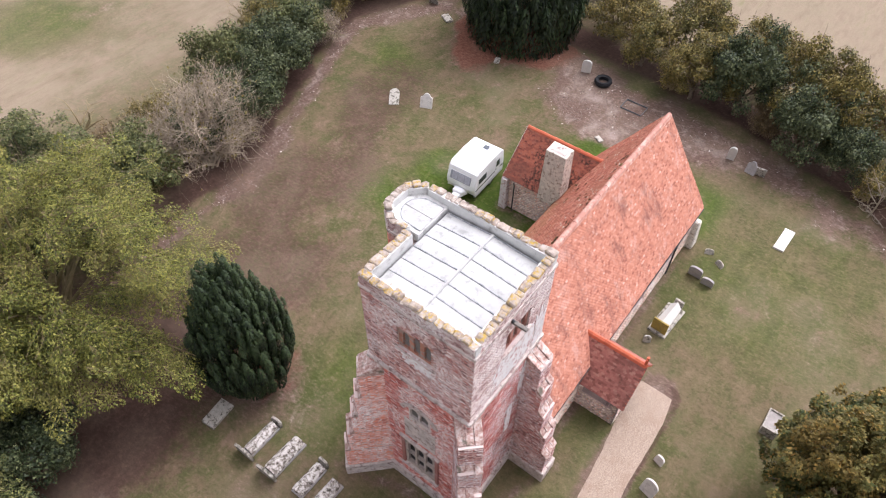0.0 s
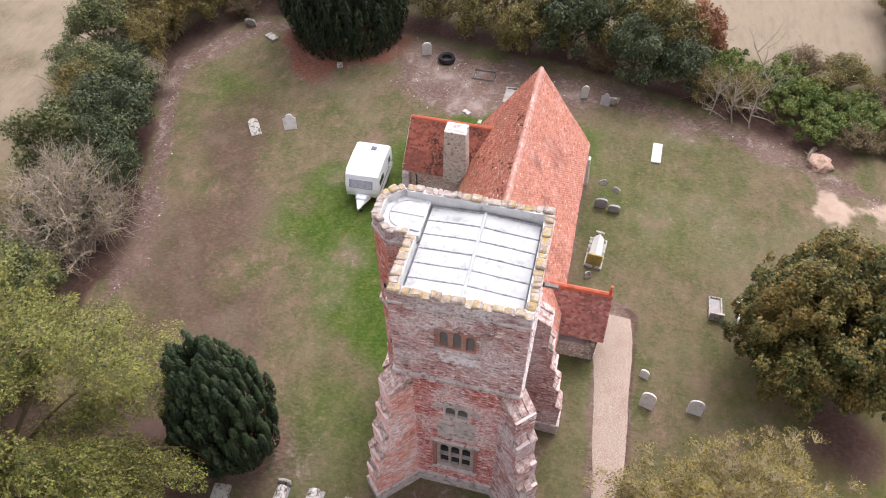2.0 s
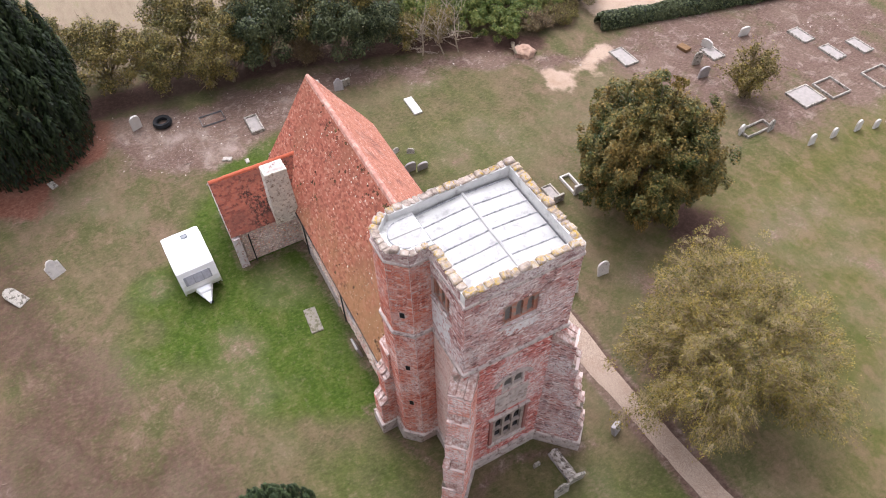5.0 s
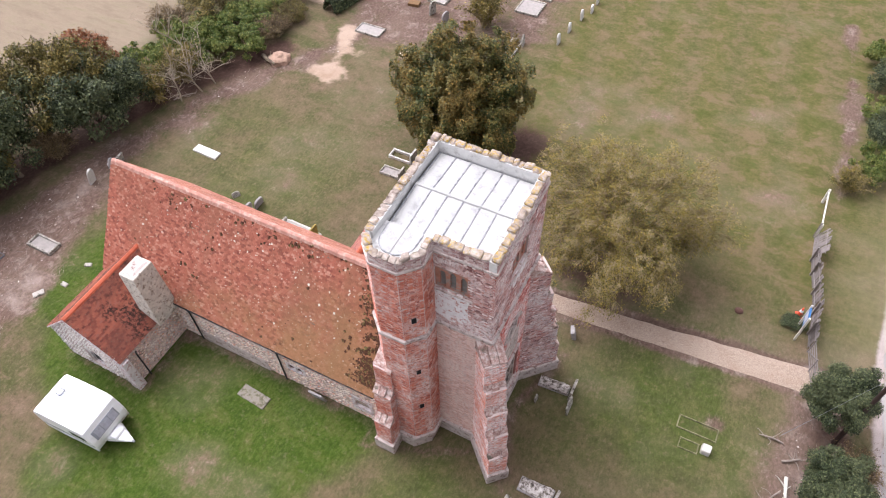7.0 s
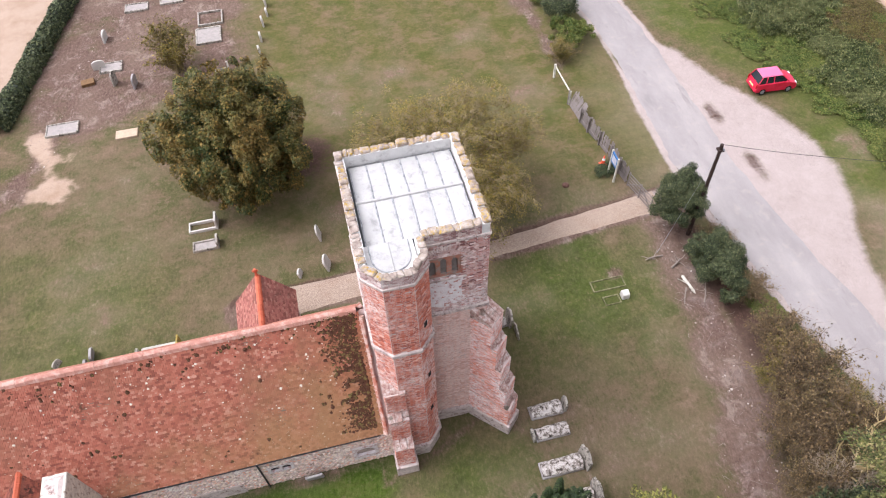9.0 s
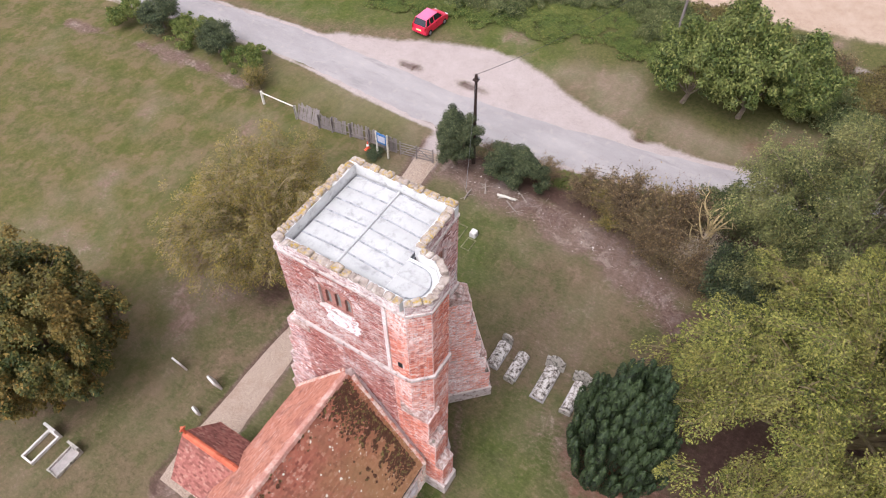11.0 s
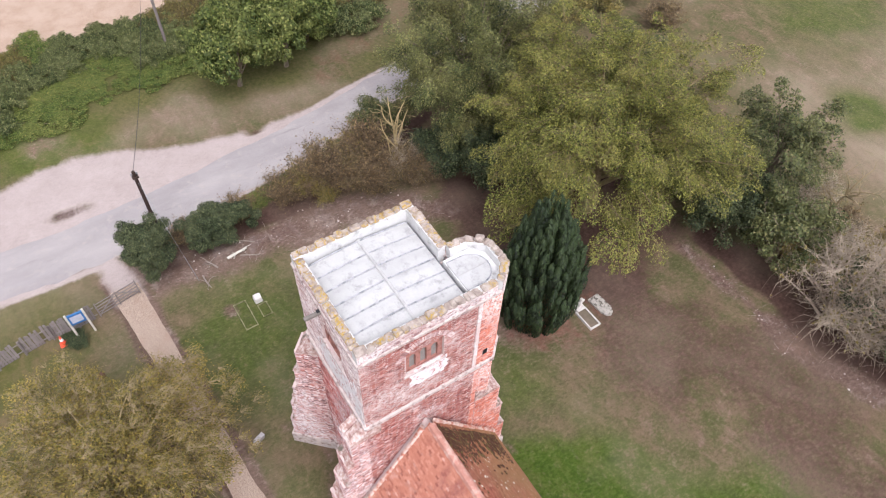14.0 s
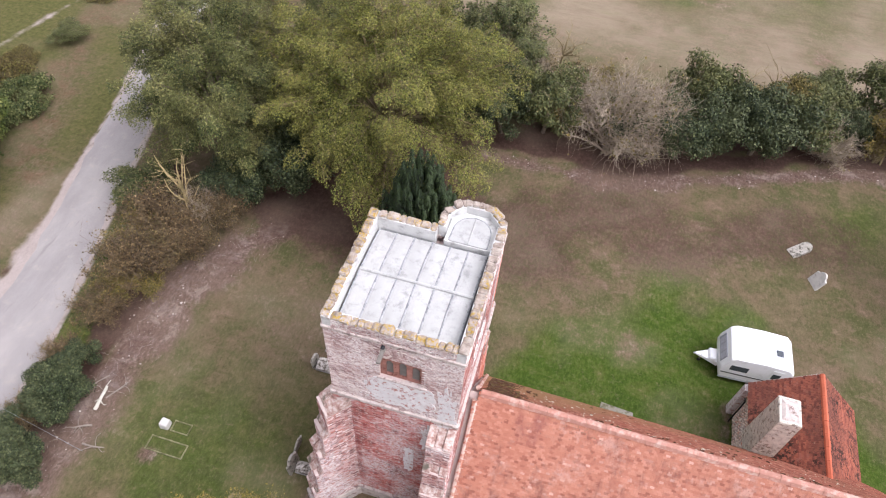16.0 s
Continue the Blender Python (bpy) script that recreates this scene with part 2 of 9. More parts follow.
def ground_mat():
    k = Nodes("churchyard_ground")
    bare, lush, field = k.attr("cover_a")
    sand, gravel, rust = k.attr("cover_b")
    stripe, litter_shade, wood = k.attr("cover_c")
    n0 = k.noise(0.13, 4, 0.6)
    n1 = k.noise(0.6, 6, 0.68)
    n2 = k.noise(3.2, 6, 0.75)
    n3 = k.noise(28, 5, 0.75)
    nb = k.noise(7, 6, 0.8, stretch=(1.0, 0.5, 1))
    nm = k.noise(0.9, 7, 0.74, stretch=(0.8, 1.1, 1), warp=0.35)
    grass = k.ramp(n1, [(0.28, srgb(96, 106, 60)), (0.44, srgb(113, 115, 76)), (0.56, srgb(131, 120, 92)), (0.7, srgb(148, 130, 108))])
    grass = k.mix(k.step(n0, 0.42, 0.64), grass, k.mix(0.5, grass, srgb(146, 130, 106)))
    grass = k.mix(k.math("MULTIPLY", k.step(nm, 0.54, 0.32), 0.66), grass, srgb(96, 107, 62))
    grass = k.mix(k.math("MULTIPLY", k.step(nm, 0.52, 0.68), 0.7), grass, srgb(166, 145, 124))
    grass = k.mix(k.math("MULTIPLY", k.step(nb, 0.5, 0.74), 0.55), grass, srgb(176, 160, 132))
    grass = k.mix(k.math("MULTIPLY", k.step(nb, 0.5, 0.28), 0.6), grass, srgb(74, 78, 48))
    lushc = k.ramp(nm, [(0.3, srgb(56, 92, 22)), (0.5, srgb(80, 111, 34)), (0.7, srgb(112, 124, 62))])
    lushc = k.mix(k.math("MULTIPLY", k.step(nb, 0.45, 0.75), 0.5), lushc, srgb(140, 158, 84))
    lushc = k.mix(k.math("MULTIPLY", k.step(nb, 0.5, 0.28), 0.6), lushc, srgb(52, 76, 24))
    c = k.mix(k.math("MULTIPLY", k.step(k.math("ADD", lush, k.math("MULTIPLY", k.math("SUBTRACT", nm, 0.5), 0.9)), 0.1, 0.95), 0.95), grass, lushc)
    c = k.mix(k.math("MULTIPLY", k.step(n2, 0.53, 0.68), 0.42), c, k.mix(0.6, c, srgb(182, 162, 136)))
    c = k.mix(k.math("MULTIPLY", k.step(n2, 0.47, 0.3), 0.5), c, k.mix(0.55, c, srgb(66, 74, 38)))
    olive = k.ramp(k.mix(0.5, nm, n2), [(0.32, srgb(90, 100, 46)), (0.5, srgb(116, 119, 66)), (0.66, srgb(146, 132, 94))])
    c = k.mix(stripe, c, olive)
    c = k.mix(k.math("MULTIPLY", stripe, k.math("MULTIPLY", k.step(n1, 0.5, 0.63), 0.6)), c, srgb(158, 137, 112))
    c = k.mix(k.math("MULTIPLY", stripe, k.math("MULTIPLY", k.step(n1, 0.46, 0.34), 0.55)), c, srgb(90, 110, 46))
    earth = k.ramp(nb, [(0.2, srgb(78, 64, 57)), (0.42, srgb(118, 99, 88)), (0.58, srgb(146, 126, 113)), (0.8, srgb(190, 172, 157))])
    earth = k.mix(k.math("MULTIPLY", k.step(k.noise(0.9, 6, 0.7, warp=0.8), 0.5, 0.66), 0.65), earth, k.ramp(nb, [(0.3, srgb(150, 136, 124)), (0.6, srgb(200, 187, 173))]))
    earth = k.mix(k.math("MULTIPLY", k.step(k.noise(4.5, 4, 0.7), 0.6, 0.68), 0.6), earth, srgb(84, 86, 54))
    c = k.mix(k.step(k.math("ADD", bare, k.math("ADD", k.math("MULTIPLY", k.math("SUBTRACT", nm, 0.5), 1.5), k.math("MULTIPLY", k.math("SUBTRACT", nb, 0.5), 1.0))), 0.15, 0.9), c, earth)
    lit = k.ramp(k.mix(0.5, n2, nb), [(0.3, srgb(70, 54, 47)), (0.5, srgb(100, 80, 70)), (0.72, srgb(136, 113, 98))])
    c = k.mix(k.step(k.math("ADD", litter_shade, k.math("MULTIPLY", k.math("SUBTRACT", n2, 0.5), 0.8)), 0.3, 0.75), c, lit)
    c = k.mix(k.math("MULTIPLY", k.step(k.math("ADD", rust, k.math("MULTIPLY", k.math("SUBTRACT", nm, 0.5), 1.2)), 0.3, 0.8), 0.85), c, k.ramp(nb, [(0.25, srgb(104, 66, 50)), (0.5, srgb(148, 101, 80)), (0.75, srgb(180, 141, 120))]))
    fieldc = k.ramp(k.noise(0.9, 6, 0.7, stretch=(0.4, 1.6, 1)), [(0.3, srgb(170, 157, 134)), (0.55, srgb(190, 178, 154)), (0.75, srgb(162, 162, 122))])
    c = k.mix(field, c, fieldc)
    woodc = k.ramp(n2, [(0.3, srgb(86, 92, 52)), (0.55, srgb(116, 120, 70)), (0.75, srgb(138, 122, 92))])
    c = k.mix(k.math("MULTIPLY", wood, k.math("SUBTRACT", 1.0, sand)), c, woodc)
    sandc = k.ramp(n1, [(0.3, srgb(200, 178, 152)), (0.6, srgb(222, 204, 180))])
    c = k.mix(k.step(k.math("ADD", sand, k.math("MULTIPLY", k.math("SUBTRACT", nm, 0.5), 1.6)), 0.2, 0.85), c, sandc)
    gravc = k.ramp(k.mix(0.5, n1, nb), [(0.28, srgb(190, 182, 174)), (0.5, srgb(212, 204, 196)), (0.72, srgb(228, 221, 213))])
    c = k.mix(k.step(k.math("ADD", gravel, k.math("MULTIPLY", k.math("SUBTRACT", nm, 0.5), 0.8)), 0.25, 0.75), c, gravc)
    c = k.mix(k.step(n3, 0.4, 0.75), c, k.mix(0.4, c, srgb(60, 52, 40)))
    c = k.mix(1.0, c, (0.545, 0.49, 0.485, 1.0), "MULTIPLY")
    return k.finish(c, 0.95, n3, 0.5, 0.012, spec=0.1)


m_ground = ground_mat()


def road_mat():
    """Worn grey asphalt, paler and dustier in patches, with fine chips and a few long stains."""
    k = Nodes("worn_grey_asphalt")
    c = k.ramp(k.noise(0.45, 6, 0.65, stretch=(1.0, 0.35, 1)), [(0.3, srgb(136, 129, 127)), (0.52, srgb(148, 141, 138)), (0.72, srgb(161, 153, 148))])
    c = k.mix(k.math("MULTIPLY", k.step(k.noise(1.6, 6, 0.7), 0.52, 0.7), 0.45), c, srgb(168, 157, 147))
    c = k.mix(k.math("MULTIPLY", k.step(k.noise(0.9, 5, 0.7, stretch=(1.6, 0.25, 1)), 0.58, 0.7), 0.5), c, srgb(122, 116, 114))
    f = k.noise(55, 5, 0.75)
    c = k.mix(k.step(f, 0.4, 0.75), c, k.mix(0.35, c, srgb(84, 80, 80)))
    return k.finish(c, 0.9, f, 0.4, 0.008, spec=0.2)


m_road = road_mat()


def path_mat():
    """Sandy pink pea gravel: pale and brown pebbles, trodden paler down the middle of its patches."""
    k = Nodes("sandy_pea_gravel")
    f = k.noise(22, 5, 0.85)
    c = k.ramp(f, [(0.3, srgb(98, 84, 72)), (0.45, srgb(142, 124, 109)), (0.56, srgb(166, 147, 130)), (0.72, srgb(200, 184, 168))])
    c = k.mix(k.math("MULTIPLY", k.step(k.noise(0.9, 6, 0.7), 0.46, 0.66), 0.5), c, k.mix(0.5, c, srgb(128, 100, 82)))
    c = k.mix(k.math("MULTIPLY", k.step(k.noise(4.5, 5, 0.75), 0.58, 0.7), 0.45), c, srgb(118, 96, 80))
    return k.finish(c, 0.95, f, 0.8, 0.02, spec=0.12)


m_path = path_mat()


def leaf_mat(name, stops, trans=0.3, rough=0.6, drift=None, dscale=0.3, dlo=0.48, dhi=0.62, damt=0.7):
    k = Nodes(name)
    c = k.ramp(k.island(), stops)
    if drift:
        c = k.mix(k.math("MULTIPLY", k.step(k.noise(dscale, 4, 0.7), dlo, dhi), damt), c, k.ramp(k.island(), drift))
    c = k.mix(k.step(k.noise(0.5, 4, 0.65), 0.4, 0.65), c, k.mix(0.28, c, stops[-1][1]))
    k.finish(c, rough, spec=0.25)
    tr = k.n("ShaderNodeBsdfTranslucent")
    k.l(c, tr.inputs["Color"])
    mx = k.n("ShaderNodeMixShader")
    mx.inputs[0].default_value = trans
    k.l(k.p.outputs[0], mx.inputs[1])
    k.l(tr.outputs[0], mx.inputs[2])
    k.l(mx.outputs[0], k.out.inputs["Surface"])
    return k.m


m_leaf_yellowgreen = leaf_mat("yellow_green_leaf", [(0.0, srgb(36, 42, 14)), (0.4, srgb(82, 87, 33)), (0.75, srgb(115, 115, 48)), (1.0, srgb(142, 136, 67))], 0.08, drift=[(0.0, srgb(84, 77, 44)), (0.5, srgb(110, 98, 57)), (1.0, srgb(140, 122, 78))], dscale=0.5, damt=0.28)
m_leaf_ash = leaf_mat("grey_green_ash_leaf", [(0.0, srgb(32, 40, 19)), (0.4, srgb(62, 71, 34)), (0.75, srgb(92, 96, 49)), (1.0, srgb(138, 134, 82))], 0.08, drift=[(0.0, srgb(84, 80, 42)), (1.0, srgb(134, 122, 72))], dscale=0.4, damt=0.45)
m_leaf_yew_tip = leaf_mat("paler_yew_tip", [(0.0, srgb(24, 36, 18)), (0.5, srgb(37, 51, 26)), (1.0, srgb(62, 74, 40))], 0.08)
m_leaf_green = leaf_mat("mid_green_leaf", [(0.0, srgb(48, 56, 30)), (0.4, srgb(68, 76, 41)), (0.75, srgb(92, 96, 54)), (1.0, srgb(120, 116, 74))], 0.14)
m_leaf_lane = leaf_mat("sallow_leaf", [(0.0, srgb(46, 58, 26)), (0.4, srgb(70, 84, 36)), (0.75, srgb(98, 108, 50)), (1.0, srgb(136, 136, 76))], 0.14)
m_leaf_dark = leaf_mat("dark_evergreen_leaf", [(0.0, srgb(26, 34, 20)), (0.4, srgb(44, 54, 32)), (0.75, srgb(68, 77, 46)), (1.0, srgb(108, 112, 76))], 0.1)
m_leaf_yew = leaf_mat("deep_green_yew_needle", [(0.0, srgb(12, 18, 9)), (0.4, srgb(21, 31, 15)), (0.8, srgb(34, 46, 22)), (1.0, srgb(58, 70, 36))], 0.04)
m_leaf_oak = leaf_mat("bronzed_autumn_leaf", [(0.0, srgb(46, 58, 28)), (0.45, srgb(60, 70, 32)), (0.75, srgb(86, 90, 42)), (0.9, srgb(112, 100, 47)), (1.0, srgb(138, 110, 53))], 0.1, drift=[(0.0, srgb(82, 70, 32)), (0.5, srgb(116, 92, 40)), (1.0, srgb(148, 112, 54))], dscale=0.55, dlo=0.46, dhi=0.6, damt=0.5)
m_leaf_ochre = leaf_mat("thin_ochre_leaf", [(0.0, srgb(58, 58, 25)), (0.4, srgb(92, 87, 37)), (0.8, srgb(122, 109, 46)), (1.0, srgb(158, 134, 62))], 0.12, drift=[(0.0, srgb(70, 62, 34)), (0.5, srgb(100, 88, 50)), (1.0, srgb(132, 114, 72))], dscale=0.6, damt=0.5)
m_leaf_hedge = leaf_mat("olive_brown_hedge_leaf", [(0.0, srgb(54, 52, 26)), (0.4, srgb(90, 84, 41)), (0.75, srgb(122, 109, 55)), (1.0, srgb(150, 130, 74))], 0.12, drift=[(0.0, srgb(50, 56, 30)), (0.5, srgb(76, 82, 45)), (1.0, srgb(116, 112, 68))], dscale=0.35, damt=0.7)
m_leaf_russet = leaf_mat("russet_leaf", [(0.0, srgb(104, 62, 44)), (0.5, srgb(138, 86, 58)), (1.0, srgb(150, 112, 76))])
m_leaf_bramble = leaf_mat("bright_bramble_leaf", [(0.0, srgb(52, 68, 28)), (0.45, srgb(80, 98, 42)), (0.8, srgb(106, 116, 54)), (1.0, srgb(142, 138, 76))])
m_twig_grey = plain("bare_grey_twig", srgb(140, 128, 117), 0.9, 0.25, 6, 30)
m_twig_dark = plain("dark_brown_twig", srgb(112, 95, 76), 0.9, 0.3, 3, 30)
m_twig_pale = plain("bleached_dead_twig", srgb(172, 156, 136), 0.9, 0.3, 1.5, 30, stain=srgb(118, 104, 92), smin=0.5, smax=0.66, sscale=1.2)
m_twig_ochre = plain("ochre_twig", srgb(140, 124, 92), 0.9, 0.25, 6, 30)
m_bark = plain("grey_brown_bark", srgb(112, 98, 84), 0.95, 0.35, 4, 24, 0.8, 0.02, stain=srgb(140, 136, 104), smin=0.5, smax=0.7, sscale=5)
m_whitebark = plain("pale_sapling_bark", srgb(160, 147, 128), 0.9, 0.3, 4, 24, 0.5)
m_bark_dead = plain("bleached_ochre_bark", srgb(178, 158, 114), 0.95, 0.3, 4, 24, 0.8, 0.02)
m_bark_yellow = plain("lichen_yellow_bark", srgb(122, 108, 78), 0.95, 0.3, 4, 24, 0.8, 0.02)

m_leaf_scrub = leaf_mat("dull_green_weed_leaf", [(0.0, srgb(44, 54, 30)), (0.45, srgb(74, 86, 46)), (0.8, srgb(104, 110, 64)), (1.0, srgb(148, 146, 98))])
m_leaf_brown = leaf_mat("browning_bramble_leaf", [(0.0, srgb(64, 58, 36)), (0.45, srgb(98, 86, 54)), (0.8, srgb(126, 108, 68)), (1.0, srgb(124, 122, 60))])
m_flint_pale = plain("whitened_rubble", srgb(232, 226, 220), 0.92, 0.25, 5, 24, 0.7, 0.012, stain=srgb(150, 136, 126), smin=0.48, smax=0.62, sscale=7)
m_brick_orange = plain("orange_gauged_brick", srgb(168, 118, 106), 0.9, 0.3, 4, 26, 0.5, 0.008, stain=srgb(120, 74, 60), smin=0.5, smax=0.66, sscale=6)
k_ = Nodes("mixed_pebbles")
m_pebble = k_.finish(k_.ramp(k_.island(), [(0.0, srgb(84, 70, 62)), (0.5, srgb(124, 108, 98)), (0.85, srgb(160, 146, 136)), (1.0, srgb(196, 186, 176))]), 0.9, k_.noise(40, 4), 0.4, 0.006)

# ---- building helpers ----
rng = np.random.default_rng(7)


def raw_mesh(name, verts, faces, material, smooth=False):
    """A mesh from a vertex array and an array of equal-sided faces."""
    verts, faces = np.asarray(verts, np.float32), np.asarray(faces, np.int32)
    me = bpy.data.meshes.new(name)
    k = faces.shape[1]
    me.vertices.add(len(verts))
    me.vertices.foreach_set("co", verts.ravel())
    me.loops.add(faces.size)
    me.loops.foreach_set("vertex_index", faces.ravel())
    me.polygons.add(len(faces))
    me.polygons.foreach_set("loop_start", np.arange(0, faces.size, k, dtype=np.int32))
    me.polygons.foreach_set("use_smooth", np.full(len(faces), smooth, bool))
    me.update(calc_edges=True)
    me.materials.append(material)
    return me


def part(name, bm, material, parent=None, label=""):
    me = bpy.data.meshes.new(name)
    bmesh.ops.recalc_face_normals(bm, faces=bm.faces)
    bm.to_mesh(me)
    bm.free()
    me.materials.append(material)
    ob = new(name, me)
    ob.parent = parent
    return tagged(ob, label)


def raw_part(name, verts, faces, material, parent=None, label="", smooth=False, kind=""):
    ob = new(name, raw_mesh(name, verts, faces, material, smooth))
    ob.parent = parent
    return tagged(ob, label, kind=kind)


def thing(name, label, category, m=None, group="", kind=""):
    ob = new(name)
    ob.empty_display_size = 0.3
    if m is not None:
        ob.matrix_world = m
    return tagged(ob, label, category, group, kind)


def add_box(bm, lo, hi, m=None, bevel=0.0, taper=1.0, jitter=0.0):
    """A box between two corners; taper scales its top; bevel rounds its edges."""
    (x0, y0, z0), (x1, y1, z1) = lo, hi
    cx, cy = (x0 + x1) / 2, (y0 + y1) / 2
    co = [(x0, y0, z0), (x1, y0, z0), (x1, y1, z0), (x0, y1, z0)]
    co += [(cx + (x - cx) * taper, cy + (y - cy) * taper, z1) for x, y, _ in co]
    vs = []
    for p in co:
        v = Vector(p)
        if jitter:
            v += Vector((random.uniform(-jitter, jitter), random.uniform(-jitter, jitter), random.uniform(-jitter, jitter)))
        vs.append(bm.verts.new(m @ v if m else v))
    fs = [bm.faces.new([vs[i] for i in q]) for q in ((3, 2, 1, 0), (4, 5, 6, 7), (0, 1, 5, 4), (1, 2, 6, 5), (2, 3, 7, 6), (3, 0, 4, 7))]
    if bevel:
        es = list({e for f in fs for e in f.edges})
        bmesh.ops.bevel(bm, geom=es, offset=bevel, segments=1, affect="EDGES", profile=0.5)
    return bm


def box_part(name, lo, hi, material, parent=None, label="", bevel=0.0, taper=1.0, m=None, jitter=0.0):
    return part(name, add_box(bmesh.new(), lo, hi, m, bevel, taper, jitter), material, parent, label)


def prism_bm(outline, z0, z1, bm=None, m=None, top=1.0):
    """An upright prism over a 2D outline; top scales the upper outline about its middle."""
    bm = bm or bmesh.new()
    cx = sum(p[0] for p in outline) / len(outline)
    cy = sum(p[1] for p in outline) / len(outline)
    f = (lambda v: m @ v) if m else (lambda v: v)
    lo = [bm.verts.new(f(Vector((x, y, z0)))) for x, y in outline]
    hi = [bm.verts.new(f(Vector((cx + (x - cx) * top, cy + (y - cy) * top, z1)))) for x, y in outline]
    bm.faces.new(lo[::-1])
    bm.faces.new(hi)
    for i in range(len(lo)):
        j = (i + 1) % len(lo)
        bm.faces.new((lo[i], lo[j], hi[j], hi[i]))
    return bm


def tube_bm(points, radii, sides=8, bm=None, caps=True):
    """A tapered tube along points."""
    bm = bm or bmesh.new()
    rings = []
    pts = [Vector(p) for p in points]
    for i, p in enumerate(pts):
        d = (pts[min(i + 1, len(pts) - 1)] - pts[max(i - 1, 0)]).normalized()
        a = d.orthogonal().normalized()
        b = d.cross(a)
        r = float(radii[i] if isinstance(radii, (list, tuple)) else radii)
        rings.append([bm.verts.new(p + r * (math.cos(t) * a + math.sin(t) * b)) for t in [2 * math.pi * s / sides for s in range(sides)]])
    for r0, r1 in zip(rings, rings[1:]):
        best = min(range(sides), key=lambda o: (r0[0].co - r1[o].co).length)
        for s in range(sides):
            bm.faces.new((r0[s], r0[(s + 1) % sides], r1[(s + 1 + best) % sides], r1[(s + best) % sides]))
    if caps:
        bm.faces.new(rings[0][::-1])
        bm.faces.new(rings[-1])
    return bm


BOX_FACES = np.array([[4, 5, 6, 7], [0, 1, 5, 4], [1, 2, 6, 5], [2, 3, 7, 6], [3, 0, 4, 7]])


def slabs(centres, u, v, n, hu, hv, hn, chamfer=0.82):
    """Many small slabs (no back face), as vertices and quads: centres (N,3), axes (3,), half sizes (N,)."""
    c = np.asarray(centres, float)
    N = len(c)
    hu, hv, hn = (np.broadcast_to(np.asarray(h, float), (N,))[:, None] for h in (hu, hv, hn))
    u, v, n = (np.broadcast_to(np.asarray(a, float), (N, 3)) for a in (u, v, n))
    co = np.empty((N, 8, 3))
    for i, (a, b) in enumerate(((-1, -1), (1, -1), (1, 1), (-1, 1))):
        co[:, i] = c + a * hu * u + b * hv * v - hn * n
        co[:, i + 4] = c + a * (hu - 0.004) * u + b * (hv - 0.004) * v + hn * n
    faces = (BOX_FACES[None] + 8 * np.arange(N)[:, None, None]).reshape(-1, 4)
    return co.reshape(-1, 3), faces


def brick_face(origin, u, n, width, z0, z1, holes=(), keep=None, seed=1):
    """Bricks in Flemish bond over an upright face: origin at its foot, u along it, n outwards; holes are (u0, u1, z0, z1)."""
    r = np.random.default_rng(seed)
    cs, hu = [], []
    course, z, row = 0.074, z0, 0
    while z + course <= z1 + 1e-6:
        x, k = (0.0, row % 2)
        if row % 2:
            x = -0.05
        while x < width:
            ln = 0.2 if k % 2 == 0 else 0.105
            a, b = max(x, 0.0), min(x + ln, width)
            if b - a > 0.04:
                mid = (a + b) / 2
                zc = z + course / 2
                if not any(h[0] < mid < h[1] and h[2] < zc < h[3] for h in holes) and (keep is None or keep(mid, zc)):
                    cs.append((mid, zc))
                    hu.append((b - a) / 2 - 0.006)
            x += ln
            k += 1
        z += course
        row += 1
    cs = np.array(cs).reshape(-1, 2)
    N = len(cs)
    u, n, o = np.array(u, float), np.array(n, float), np.array(origin, float)
    depth = r.normal(0, 0.004, N).clip(-0.008, 0.012)
    lost = r.random(N) < 0.02
    depth[lost] -= 0.02
    c = o + cs[:, :1] * u + cs[:, 1:] * np.array((0, 0, 1.0)) + depth[:, None] * n
    return c, u, np.array((0, 0, 1.0)), n, np.array(hu) - 0.002, np.full(N, 0.0295), np.full(N, 0.009)


def join_slabs(groups):
    vs, fs, off = [], [], 0
    for g in groups:
        v, f = slabs(*g)
        vs.append(v)
        fs.append(f + off)
        off += len(v)
    return np.concatenate(vs), np.concatenate(fs)


def wall_bm(origin, u, n, width, z0, z1, thick, holes=(), bm=None):
    """An upright wall slab with rectangular openings right through it; its outer face lies in the plane of origin and u."""
    bm = bm or bmesh.new()
    us = sorted({0.0, width, *(h[0] for h in holes), *(h[1] for h in holes)})
    zs = sorted({z0, z1, *(h[2] for h in holes), *(h[3] for h in holes)})
    o, u, n = Vector(origin), Vector(u), Vector(n)

    def solid(i, j):
        if not (0 <= i < len(us) - 1 and 0 <= j < len(zs) - 1):
            return False
        uc, zc = (us[i] + us[i + 1]) / 2, (zs[j] + zs[j + 1]) / 2
        return not any(h[0] < uc < h[1] and h[2] < zc < h[3] for h in holes)

    cache = {}

    def vert(i, j, back):
        key = (i, j, back)
        if key not in cache:
            cache[key] = bm.verts.new(o + u * us[i] + Vector((0, 0, zs[j])) - n * (thick if back else 0.0))
        return cache[key]

    for i in range(len(us) - 1):
        for j in range(len(zs) - 1):
            if not solid(i, j):
                continue
            for back in (False, True):
                bm.faces.new([vert(a, b, back) for a, b in ((i, j), (i + 1, j), (i + 1, j + 1), (i, j + 1))])
            for (di, dj), (a, b) in (((-1, 0), ((i, j), (i, j + 1))), ((1, 0), ((i + 1, j), (i + 1, j + 1))), ((0, -1), ((i, j), (i + 1, j))), ((0, 1), ((i, j + 1), (i + 1, j + 1)))):
                if not solid(i + di, j + dj):
                    bm.faces.new((vert(*a, False), vert(*b, False), vert(*b, True), vert(*a, True)))
    return bm


